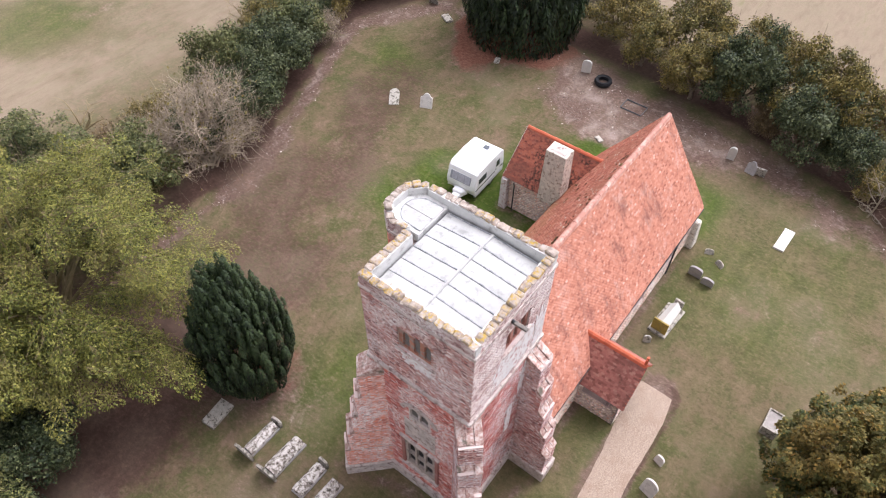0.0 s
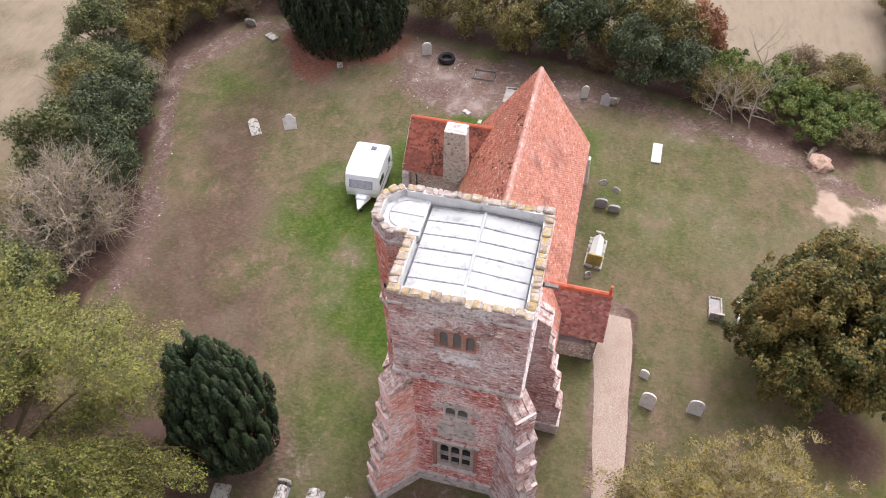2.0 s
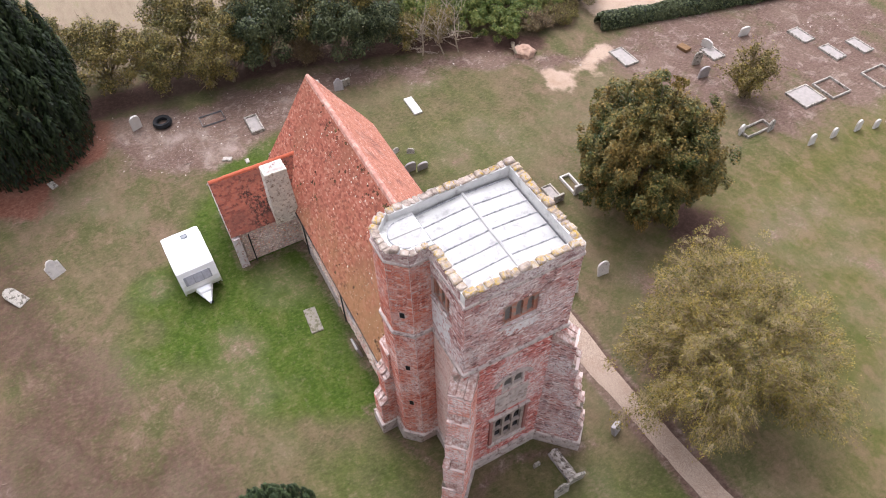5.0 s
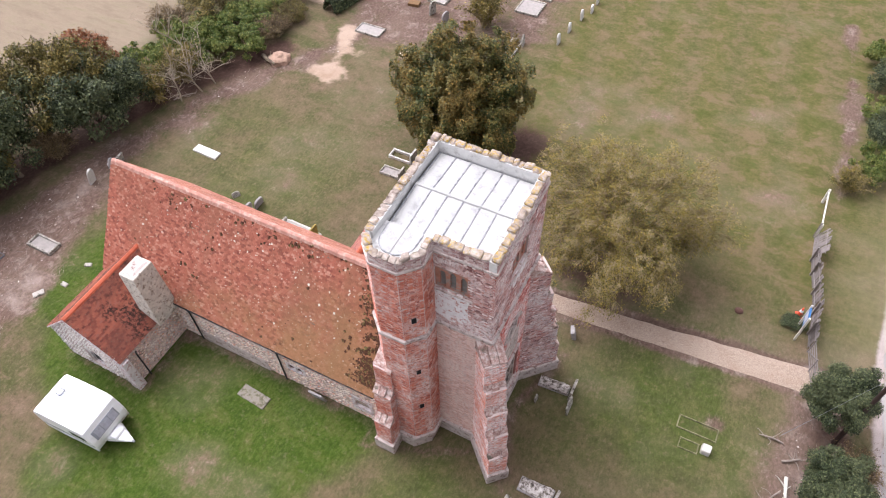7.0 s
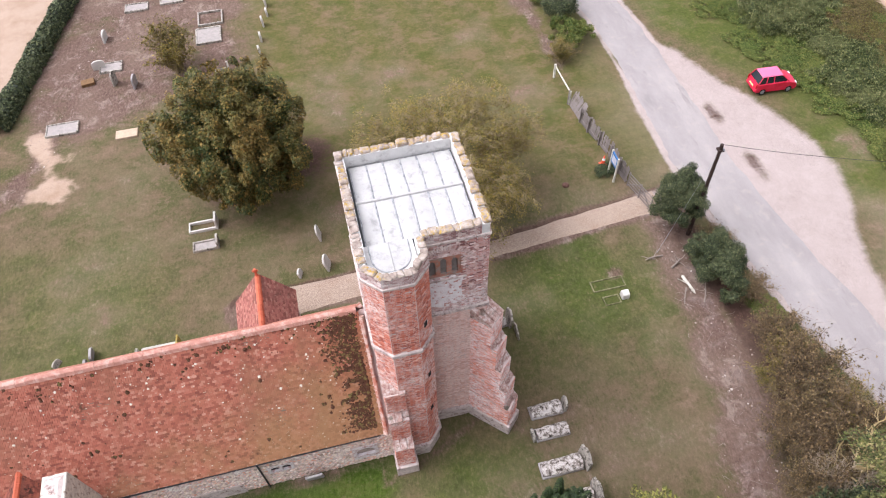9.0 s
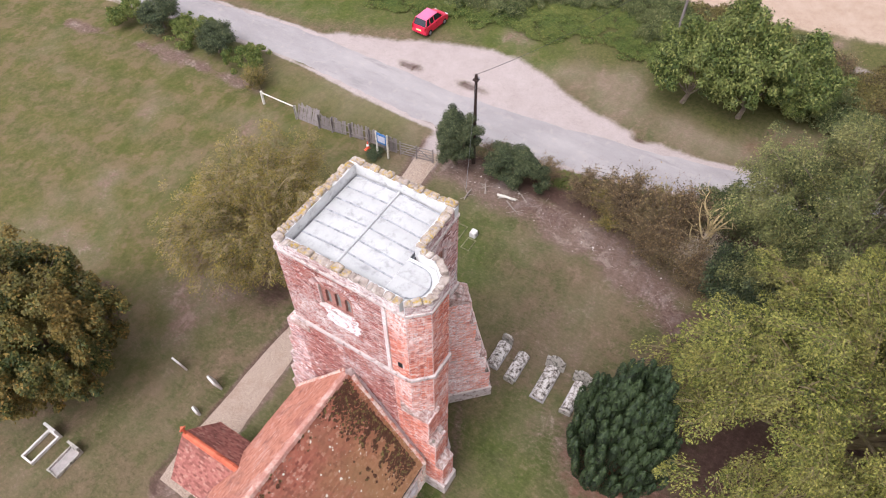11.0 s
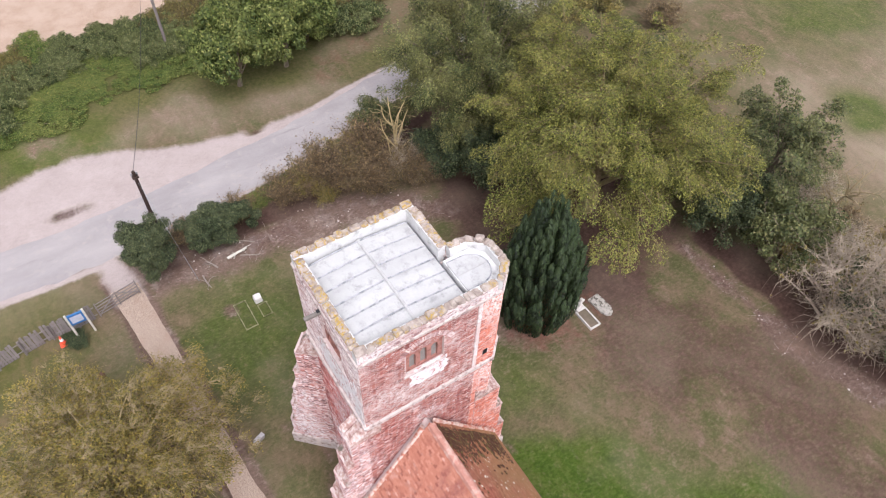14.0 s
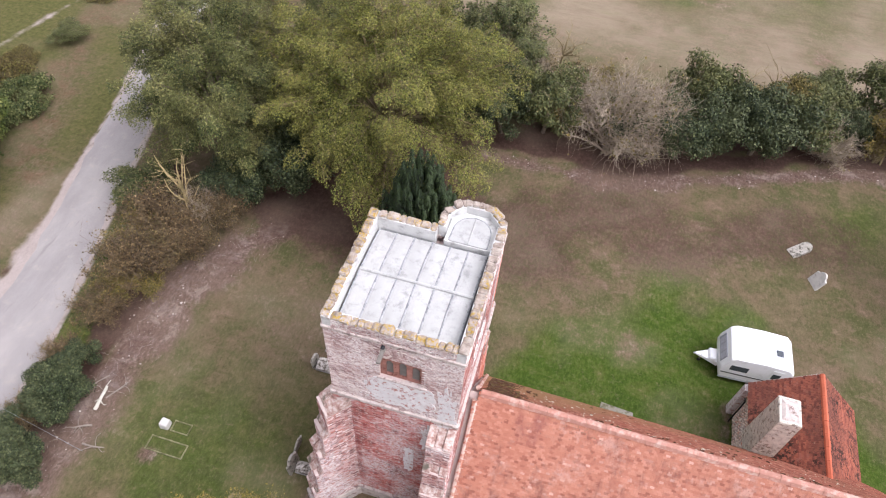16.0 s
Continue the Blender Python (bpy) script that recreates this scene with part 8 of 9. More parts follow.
# ---- red car ----
m_carpaint = Nodes("faded_red_car_paint")
m_carpaint = m_carpaint.finish(m_carpaint.mix(m_carpaint.step(m_carpaint.noise(1.5, 3), 0.35, 0.7), srgb(188, 20, 50), srgb(204, 36, 70)), 0.28, spec=0.5)
m_carroof = plain("pink_roof_paint", srgb(226, 104, 138), 0.4, 0.06, 2, 20, 0.05, 0.002, spec=0.4)
m_carglass = Nodes("dark_car_glass").finish(srgb(26, 30, 36), 0.08, spec=0.6)


def car():
    ob = thing("hatchback_car", "small faded red five-door hatchback parked on the verge", "car", Matrix.Translation((-27.75, -15.5, 0.0)) @ Matrix.Rotation(radians(176), 4, "Z") @ Matrix.Diagonal((0.83, 0.9, 0.94, 1)))
    # x forwards; outline of the side, lofted across with tumblehome
    low = [(-1.76, 0.3), (-1.78, 0.7), (-1.7, 0.92), (-1.0, 0.95), (0.55, 0.95), (1.2, 0.86), (1.68, 0.7), (1.76, 0.45), (1.72, 0.25)]
    bm = bmesh.new()
    rows = []
    for y, s, dz in ((-0.75, 0.96, -0.02), (-0.72, 0.99, 0.0), (0.0, 1.02, 0.02), (0.72, 0.99, 0.0), (0.75, 0.96, -0.02)):
        rows.append([bm.verts.new((x * s, y, z + dz)) for x, z in low])
    for a, b in zip(rows, rows[1:]):
        for i in range(len(low)):
            j = (i + 1) % len(low)
            bm.faces.new((a[i], a[j], b[j], b[i]))
    bm.faces.new(rows[0][::-1])
    bm.faces.new(rows[-1])
    bmesh.ops.bevel(bm, geom=[e for e in bm.edges if e.calc_face_angle(0) > 0.5], offset=0.03, segments=2, affect="EDGES")
    part("body", bm, m_carpaint, ob)
    # cabin: glass block with painted roof and pillars
    g = bmesh.new()
    base, top = [(-1.66, -0.68), (0.95, -0.68), (0.95, 0.68), (-1.66, 0.68)], [(-1.38, -0.54), (0.3, -0.54), (0.3, 0.54), (-1.38, 0.54)]
    a = [g.verts.new((x, y, 0.93)) for x, y in base]
    b = [g.verts.new((x, y, 1.42)) for x, y in top]
    g.faces.new(b)
    for i in range(4):
        g.faces.new((a[i], a[(i + 1) % 4], b[(i + 1) % 4], b[i]))
    part("window_glass", g, m_carglass, ob, "dark windows")
    box_part("roof", (-1.44, -0.56, 1.39), (0.36, 0.56, 1.49), m_carroof, ob, "pinkish red roof, paler than the body", 0.05, 0.95)
    for s in (-1, 1):
        for (x0, x1) in ((0.98, 0.32), (-0.35, -0.42), (-1.0, -0.98), (-1.68, -1.4)):
            part("pillar", tube_bm([(x0, s * 0.69, 0.92), (x1, s * 0.555, 1.42)], 0.04, 6), m_carpaint, ob)
        for x in (-1.12, 1.12):
            w = part("wheel", tube_bm([(x, s * 0.6, 0.27), (x, s * 0.76, 0.27)], 0.27, 20), m_rubber, ob)
            part("rim", tube_bm([(x, s * 0.755, 0.27), (x, s * 0.768, 0.27)], 0.17, 14), m_steel, w)
        box_part("headlight", (1.6, s * 0.55 - 0.13, 0.58), (1.75, s * 0.55 + 0.13, 0.74), m_grey_panel, ob, "", 0.03)
        box_part("tail_light", (-1.8, s * 0.66 - 0.06, 0.6), (-1.7, s * 0.66 + 0.06, 0.95), m_redlamp, ob, "", 0.02)
        box_part("door_mirror", (0.62, s * 0.82 - 0.08, 0.95), (0.74, s * 0.82 + 0.08, 1.07), m_carpaint, ob, "", 0.02)
        box_part("door_handle", (-0.3, s * 0.757 - 0.012, 0.8), (-0.15, s * 0.757 + 0.012, 0.83), m_iron, ob)
    box_part("bumper", (-1.83, -0.7, 0.3), (-1.68, 0.7, 0.52), m_carpaint, ob, "", 0.03)
    box_part("number_plate", (-1.845, -0.26, 0.56), (-1.79, 0.26, 0.67), m_plate, ob, "plain pale plate")
    box_part("bumper", (1.68, -0.7, 0.25), (1.82, 0.7, 0.48), m_carpaint, ob, "", 0.03)


m_plate = plain("plain_number_plate", srgb(226, 214, 150), 0.5, 0.1)
car()

# ---- pole, wire, fence, gate, notice board ----
m_pole = plain("creosoted_pole", srgb(58, 44, 38), 0.9, 0.3, 3, 30, 0.6, 0.01)
m_plank = plain("silvered_fence_plank", srgb(128, 119, 114), 0.92, 0.3, 2, 30, 0.7, 0.008, stain=srgb(96, 86, 80), smin=0.5, smax=0.7, sscale=2, rand=0.25)
m_whitepost = plain("white_painted_post", srgb(206, 200, 186), 0.7, 0.2, 3, 20, stain=srgb(136, 128, 108), smin=0.52, smax=0.7, sscale=4)
m_blue = plain("blue_notice_board", srgb(54, 104, 156), 0.5, 0.15, 3, 20)
m_orange = plain("orange_cone_plastic", srgb(226, 88, 58), 0.5, 0.1, 3, 20)


def utility_pole():
    top = Vector((0.25, 0.05, 7.1))
    ob = thing("utility_pole", "dark creosoted wooden utility pole beside the lane", "utility pole", Matrix.Translation((-16.6, -5.1, 0)))
    part("shaft", tube_bm([(0, 0, -0.2), top * 0.5, top], [0.12, 0.1, 0.085], 12), m_pole, ob)
    box_part("bracket", (top.x - 0.14, top.y - 0.16, 6.7), (top.x + 0.14, top.y + 0.16, 6.8), m_pole, ob, "", 0.01)
    for s in (-1, 1):
        part("insulator", tube_bm([(top.x - 0.1, top.y + s * 0.13, 6.8), (top.x - 0.1, top.y + s * 0.13, 6.93)], [0.04, 0.03], 8), m_steel, ob)
    a = Vector((-16.6, -5.1, 0)) + top
    b = Vector((-36.2, 1.3, 7.0))
    for (p, q, nm) in ((a, b, "overhead_wire"),):
        pts = [p.lerp(q, i / 16) - Vector((0, 0, 0.8 * 4 * (i / 16) * (1 - i / 16))) for i in range(17)]
        w = thing(nm, "thin black overhead service wire", "wire")
        part("cable", tube_bm(pts, 0.014, 5), m_iron, w)
    g = thing("stay_wire", "taut grey stay wire anchored in the ground", "wire")
    base = Vector((-14.3, -4.3, 0))
    st = Vector((-16.6, -5.1, 0)) + top * 0.93
    part("cable", tube_bm([st, base], 0.006, 5), m_steel, g)
    for i in range(6):
        p0, p1 = base.lerp(st, 0.02 + i * 0.04), base.lerp(st, 0.055 + i * 0.04)
        part("guard_sleeve", tube_bm([p0, p1], 0.012, 6), m_steel, g)


    far = thing("utility_pole", "pale weathered wooden pole beyond the scrub", "utility pole", Matrix.Translation((-36.2, 1.3, 0)))
    part("shaft", tube_bm([(0, 0, -0.2), (0, 0, 3.6), (0, 0, 7.2)], [0.12, 0.1, 0.085], 10), m_plank, far)
    box_part("bracket", (-0.14, -0.16, 6.85), (0.14, 0.16, 6.95), m_plank, far, "", 0.01)


utility_pole()


def fence():
    line = [(-13.9, -17.5), (-14.0, -15.6), (-14.15, -14.6), (-14.4, -13.3), (-14.6, -11.9), (-14.6, -10.6), (-14.7, -9.6)]
    ob = thing("paling_fence", "silvered close-boarded fence, leaning and gapped", "fence")
    r = random.Random(4)
    for k, (a, b) in enumerate(zip(line, line[1:])):
        a, b = Vector((*a, 0)), Vector((*b, 0))
        L = (b - a).length
        d = (b - a).normalized()
        nrm = Vector((d.y, -d.x, 0))
        lean = 0.5 if k == 0 else 0.1
        bm = add_box(bmesh.new(), (-0.05, -0.05, -0.2), (0.05, 0.05, 1.15), bevel=0.008)
        bm.transform(Matrix.Translation(a))
        part("post", bm, m_plank, ob)
        for z in (0.3, 0.85):
            part("rail", tube_bm([a + Vector((0, 0, z)) - nrm * lean * z, b + Vector((0, 0, z)) - nrm * lean * z], 0.03, 4), m_plank, ob)
        n = int(L / 0.14)
        for i in range(n):
            if r.random() < 0.06:
                continue
            p = a + d * (i + 0.5) * L / n
            tilt = lean + r.uniform(-0.05, 0.05)
            h = r.uniform(1.0, 1.22)
            m = Matrix.Translation(p) @ Matrix((d, -nrm, Vector((0, 0, 1)))).transposed().to_4x4() @ Matrix.Rotation(-tilt, 4, "X") @ Matrix.Rotation(r.uniform(-0.03, 0.03), 4, "Y")
            bm = add_box(bmesh.new(), (-0.062, 0.02, 0.03), (0.062, 0.04, h))
            bm.transform(m)
            part("board", bm, m_plank, ob)
    rail = thing("white_rail", "white-painted rail between two posts", "rail")
    part("bar", tube_bm([(-13.95, -20.5, 0.95), (-13.95, -17.4, 1.0)], 0.045, 6), m_whitepost, rail)
    for y in (-20.45, -17.5):
        bm = add_box(bmesh.new(), (-14.02, y - 0.06, -0.2), (-13.88, y + 0.06, 1.08), bevel=0.01)
        part("post", bm, m_whitepost, rail)
    gate = thing("field_gate", "grey wooden braced gate standing by the path", "gate")
    g0, g1 = Vector((-14.75, -9.5, 0)), Vector((-15.2, -7.3, 0))
    d = (g1 - g0).normalized()
    for i in range(5):
        z = 0.15 + i * 0.22
        part("bar", tube_bm([g0 + Vector((0, 0, z)), g1 + Vector((0, 0, z))], 0.028, 4), m_plank, gate)
    for p in (g0, g1, (g0 + g1) / 2):
        part("stile", tube_bm([p + Vector((0, 0, 0.0)), p + Vector((0, 0, 1.15))], 0.04, 4), m_plank, gate)
    for p, q in ((g0, (g0 + g1) / 2 + Vector((0, 0, 1.05))), (g1, (g0 + g1) / 2 + Vector((0, 0, 1.05)))):
        part("brace", tube_bm([p + Vector((0, 0, 0.12)), q], 0.03, 4), m_plank, gate)


fence()


def notice_board():
    ob = thing("notice_board", "blue notice board on two white posts", "notice board", Matrix.Translation((-14.05, -10.4, 0)))
    for y in (-0.42, 0.42):
        box_part("post", (-0.05, y - 0.05, -0.2), (0.05, y + 0.05, 1.95), m_whitepost, ob, "", 0.01)
    p = box_part("panel", (-0.04, -0.37, 1.05), (0.04, 0.37, 1.85), m_blue, ob, "", 0.012)
    box_part("sheet", (0.042, -0.28, 1.2), (0.046, 0.28, 1.72), m_curtain, p)
    c = thing("traffic_cone", "orange traffic cone with a pale band", "traffic cone", Matrix.Translation((-14.0, -11.55, 0.02)))
    part("cone", tube_bm([(0, 0, 0.03), (0, 0, 0.7)], [0.15, 0.03], 14), m_orange, c)
    part("band", tube_bm([(0, 0, 0.36), (0, 0, 0.52)], [0.096, 0.07], 14), m_white, c)
    box_part("base", (-0.2, -0.2, 0.0), (0.2, 0.2, 0.04), m_orange, c, "", 0.01)
    shrub("dark", -13.9, -10.9, 0.3, 0.32)


notice_board()

# ---- graves ----
m_grave = plain("lichened_headstone", srgb(168, 161, 150), 0.9, 0.3, 4, 26, 0.6, 0.008, stain=srgb(92, 86, 76), smin=0.5, smax=0.6, sscale=5)
m_grave_dark = plain("slate_grey_headstone", srgb(158, 152, 150), 0.8, 0.2, 4, 26, 0.4, 0.006, stain=srgb(166, 160, 150), smin=0.55, smax=0.7, sscale=5)
m_grave_white = plain("white_marble", srgb(197, 192, 184), 0.6, 0.1, 3, 26, 0.3, 0.004, stain=srgb(170, 166, 154), smin=0.58, smax=0.75, sscale=4)
m_grave_pale = plain("pale_weathered_headstone", srgb(200, 194, 186), 0.9, 0.2, 4, 26, 0.5, 0.008, stain=srgb(150, 142, 132), smin=0.56, smax=0.7, sscale=6)
m_grave_yellow = plain("yellow_lichen_stone", srgb(164, 142, 74), 0.92, 0.25, 4, 26, 0.6, 0.008, stain=srgb(126, 116, 84), smin=0.5, smax=0.7, sscale=5)


def tomb_mat():
    k = Nodes("flaking_coped_tomb_stone")
    c = k.ramp(k.noise(5, 6, 0.75), [(0.36, srgb(46, 40, 35)), (0.45, srgb(118, 108, 98)), (0.54, srgb(192, 184, 176)), (0.8, srgb(224, 220, 214))])
    return k.finish(c, 0.9, k.noise(22, 6, 0.7), 0.8, 0.015)


m_tomb = tomb_mat()


def head_outline(w, h, style):
    if style == "round":
        return [(-w / 2, 0), (w / 2, 0), (w / 2, h * 0.72)] + [(w / 2 * math.cos(t), h * 0.72 + h * 0.28 * math.sin(t)) for t in np.linspace(0.25, math.pi - 0.25, 9)] + [(-w / 2, h * 0.72)]
    if style == "shoulder":
        return [(-w / 2, 0), (w / 2, 0), (w / 2, h * 0.75), (w * 0.32, h * 0.8)] + [(w * 0.3 * math.cos(t), h * 0.8 + h * 0.2 * math.sin(t)) for t in np.linspace(0.2, math.pi - 0.2, 7)] + [(-w * 0.32, h * 0.8), (-w / 2, h * 0.75)]
    return [(-w / 2, 0), (w / 2, 0), (w / 2, h), (-w / 2, h * 0.97)]


def slab_bm(w, h, t, style):
    bm = bmesh.new()
    a = [bm.verts.new((x, -t / 2, z)) for x, z in head_outline(w, h, style)]
    b = [bm.verts.new((x, t / 2, z)) for x, z in head_outline(w, h, style)]
    bm.faces.new(a)
    bm.faces.new(b[::-1])
    for i in range(len(a)):
        j = (i + 1) % len(a)
        bm.faces.new((a[i], a[j], b[j], b[i]))
    bmesh.ops.bevel(bm, geom=[e for e in bm.edges if e.calc_face_angle(0) > 1.0], offset=0.012, segments=1, affect="EDGES")
    return bm


def headstone(x, y, turn, w=0.55, h=0.85, t=0.1, style="round", lean=4, material=None, label="weathered pale headstone standing in the grass", side=0):
    """turn: the way its face looks, in degrees from +x."""
    bm = slab_bm(w, h + 0.15, t, style)
    bmesh.ops.translate(bm, verts=bm.verts, vec=(0, 0, -0.15))
    me = bpy.data.meshes.new("headstone")
    bmesh.ops.recalc_face_normals(bm, faces=bm.faces)
    bm.to_mesh(me)
    bm.free()
    me.materials.append(material or m_grave)
    ob = new("headstone", me)
    ob.matrix_world = Matrix.Translation((x, y, 0)) @ Matrix.Rotation(radians(turn + 90), 4, "Z") @ Matrix.Rotation(radians(lean), 4, "X") @ Matrix.Rotation(radians(side), 4, "Y")
    return tagged(ob, label, "headstone", "headstones")


def coped_tomb(x0, x1, y, width, label, head=None, foot=None, turn=0.0, height=0.42, head_h=0.95):
    """A low ridged tomb on a slab, lying along x, with stones at its ends."""
    ob = thing("coped_tomb", label, "tomb", Matrix.Translation(((x0 + x1) / 2, y, 0)) @ Matrix.Rotation(radians(turn), 4, "Z"), "coped tombs")
    L = abs(x1 - x0)
    box_part("base_slab", (-L / 2 - 0.04, -width / 2 - 0.02, -0.1), (L / 2 + 0.04, width / 2 + 0.02, 0.08), m_grave_dark, ob, "", 0.02, jitter=0.015)
    bm = bmesh.new()
    prof = [(-width / 2, 0.08), (-width / 2, height * 0.5), (-width * 0.2, height * 0.92), (0.0, height), (width * 0.2, height * 0.92), (width / 2, height * 0.5), (width / 2, 0.08)]
    rows = []
    for i in range(9):
        s = i / 8
        k = 1.0 if 0 < i < 8 else 0.93
        rows.append([bm.verts.new((-L / 2 + s * L, py * k * (1.06 - 0.2 * s) + random.uniform(-0.012, 0.012), pz * (k if pz > 0.1 else 1) + random.uniform(-0.012, 0.012))) for py, pz in prof])
    for a, b in zip(rows, rows[1:]):
        for i in range(len(prof) - 1):
            bm.faces.new((a[i], a[i + 1], b[i + 1], b[i]))
    bm.faces.new(rows[0])
    bm.faces.new(rows[-1][::-1])
    part("coped_body", bm, m_tomb, ob, "ridged stone body, flaking and dark-stained")
    for sgn, have in ((-1, head), (1, foot)):
        if have:
            st = slab_bm(have[0], have[1], 0.12, have[2])
            st.transform(Matrix.Translation((sgn * (L / 2 + 0.14), 0, -0.05)) @ Matrix.Rotation(radians(90 + random.uniform(-6, 6)), 4, "Z") @ Matrix.Rotation(radians(sgn * 5), 4, "X"))
            part("end_stone", st, m_grave, ob)
    return ob


coped_tomb(-5.85, -4.2, 7.35, 0.55, "pale coped tomb with dark flaking sides and tall headstone", (0.95, 1.0, "shoulder"), (0.6, 0.5, "round"))
coped_tomb(-5.9, -4.0, 5.85, 0.72, "broad pale grey coped tomb with leaning headstone", (1.0, 1.0, "shoulder"), None)
coped_tomb(-5.85, -4.3, 4.2, 0.6, "coped tomb streaked black and white", None, (0.55, 0.55, "round"))
coped_tomb(-5.9, -4.4, 3.1, 0.65, "flaking pale coped tomb with small headstone", (0.6, 0.75, "round"), None)
coped_tomb(-4.75, -3.3, -2.05, 0.5, "grey coped tomb beside the tower buttress", (0.85, 1.05, "shoulder"), None, 3)
headstone(-5.1, -1.25, 0, 0.75, 0.95, 0.08, "shoulder", 6)
headstone(-3.5, -1.0, 0, 0.35, 0.35, 0.08, "round", 5, label="small low footstone in the grass")
headstone(-3.9, -5.2, 20, 0.5, 0.6, 0.2, "square", 14, m_grave_dark, "broken grey stump of a headstone")


def kerbed_grave(x0, x1, y0, y1, label, material=None, h=0.14, w=0.1, fill=None, stone=None, turn=0.0):
    cx, cy = (x0 + x1) / 2, (y0 + y1) / 2
    ob = thing("kerbed_grave", label, "grave", Matrix.Translation((cx, cy, 0.02)) @ Matrix.Rotation(radians(turn), 4, "Z"), "kerbed graves")
    X, Y = (x1 - x0) / 2, (y1 - y0) / 2
    for lo, hi in (((-X, -Y, -0.1), (X, -Y + w, h)), ((-X, Y - w, -0.1), (X, Y, h)), ((-X, -Y + w, -0.1), (-X + w, Y - w, h)), ((X - w, -Y + w, -0.1), (X, Y - w, h))):
        box_part("kerb", lo, hi, material or m_grave, ob, "", 0.012, jitter=0.006)
    if fill:
        box_part("infill", (-X + w, -Y + w, -0.1), (X - w, Y - w, 0.06), fill, ob)
    if stone:
        st = slab_bm(stone[0], stone[1], 0.12, stone[2])
        st.transform(Matrix.Translation((stone[3] * (X + 0.02), 0, -0.02)) @ Matrix.Rotation(radians(90), 4, "Z"))
        part("headstone", st, material or m_grave, ob)
    return ob


m_chips = plain("grey_grave_chippings", srgb(156, 148, 142), 0.95, 0.2, 4, 60, 0.8, 0.02)
m_grassfill = plain("earth_in_the_grave", srgb(112, 100, 84), 0.95, 0.25, 3, 50, 0.8, 0.03)
g = kerbed_grave(-1.6, -0.3, 12.2, 12.9, "white-kerbed grave with a small stone cross", m_grave_white, 0.1, 0.07, fill=m_grassfill)
part("cross", add_box(add_box(bmesh.new(), (-0.83, -0.07, 0.1), (-0.69, 0.07, 0.95), bevel=0.01), (-0.8, -0.24, 0.58), (-0.72, 0.24, 0.72), bevel=0.01), m_grave_white, g, "white stone cross")
box_part("cross_base", (-0.98, -0.28, 0.0), (-0.55, 0.28, 0.2), m_grave_white, g, "", 0.02)
lg = bmesh.new()
prism_bm([(-0.75, -0.36), (0.3, -0.36), (0.62, -0.2), (0.72, 0.0), (0.62, 0.2), (0.3, 0.36), (-0.75, 0.36)], -0.05, 0.1, lg)
led = part("ledger_stone", lg, m_grave, None)
led.matrix_world = Matrix.Translation((-1.15, 13.75, 0.0)) @ Matrix.Rotation(radians(4), 4, "Z")
tagged(led, "flat lichened ledger stone with a rounded foot", "ledger stone")


def ledger(x, y, L, W, turn, material, label, h=0.1):
    ob = box_part("ledger_stone", (-L / 2, -W / 2, -0.08), (L / 2, W / 2, h), material, None, "", 0.015, jitter=0.01)
    ob.matrix_world = Matrix.Translation((x, y, 0.02)) @ Matrix.Rotation(radians(turn), 4, "Z")
    return tagged(ob, label, "ledger stone", "ledger stones")


ledger(22.15, -7.68, 1.85, 0.6, -2, m_grave_white, "clean white marble slab lying in the grass", 0.08)
ledger(8.9, 5.0, 1.6, 0.65, -4, plain("sunken_mossy_ledger", srgb(146, 138, 126), 0.95, 0.35, 4, 26, 0.8, 0.02, stain=srgb(96, 92, 72), smin=0.45, smax=0.6, sscale=4), "sunken grey lichened ledger stone in lush grass", 0.04)
headstone(17.75, 18.55, 215, 0.7, 1.25, 0.16, "round", -74, m_grave, "toppled round-headed slab lying in the grass")
ledger(-5.45, 9.95, 1.4, 0.75, 6, m_grave, "grey ledger stone at the foot of the yew", 0.12)
m_kerb_green = plain("algae_green_kerb", srgb(136, 132, 100), 0.95, 0.3, 4, 26, 0.6, stain=srgb(94, 92, 62), smin=0.45, smax=0.6, sscale=3)
kerbed_grave(-11.75, -9.9, -3.35, -2.65, "low thin greenish kerb round a grassed grave", m_kerb_green, 0.04, 0.05)
kerbed_grave(-11.1, -10.2, -2.25, -1.7, "low thin greenish kerb round a grassed grave", m_kerb_green, 0.04, 0.05)
vb = box_part("grave_vase_block", (-0.22, -0.22, -0.05), (0.22, 0.22, 0.36), m_grave_white, None, "", 0.04, 0.9, jitter=0.02)
vb.matrix_world = Matrix.Translation((-11.4, -2.05, 0))
tagged(vb, "square pale stone block at a grave's head", "stone block")
headstone(18.8, 16.5, 205, 0.85, 1.0, 0.14, "shoulder", -24, m_grave_pale, label="pale weathered headstone standing alone on the grass")
headstone(16.5, -4.6, 180, 0.75, 0.85, 0.12, "round", 10, m_grave_dark, "dark grey round-topped headstone south of the nave")
headstone(16.3, -5.4, 180, 0.7, 0.6, 0.12, "round", 8, m_grave_dark, "low dark grey round-topped headstone")
for x, y, a in ((18.5, -4.6, 20), (18.0, -5.4, -30)):
    headstone(x, y, a, 0.5, 0.3, 0.1, "round", 20, label="small pale footstone sunk in the grass")
headstone(10.9, -4.45, 30, 0.4, 0.45, 0.1, "round", 8, label="small pale round footstone")
headstone(5.3, -7.85, 160, 0.45, 0.5, 0.1, "round", -12, m_grave_pale, label="small pale round footstone beside the path")
headstone(3.7, -8.05, 165, 0.7, 0.95, 0.1, "round", -14, m_grave_pale, label="pale round-topped headstone beside the path")
headstone(3.9, -10.3, 175, 0.7, 0.95, 0.09, "round", -10, m_grave_pale, label="thin pale round-topped headstone on the grass")


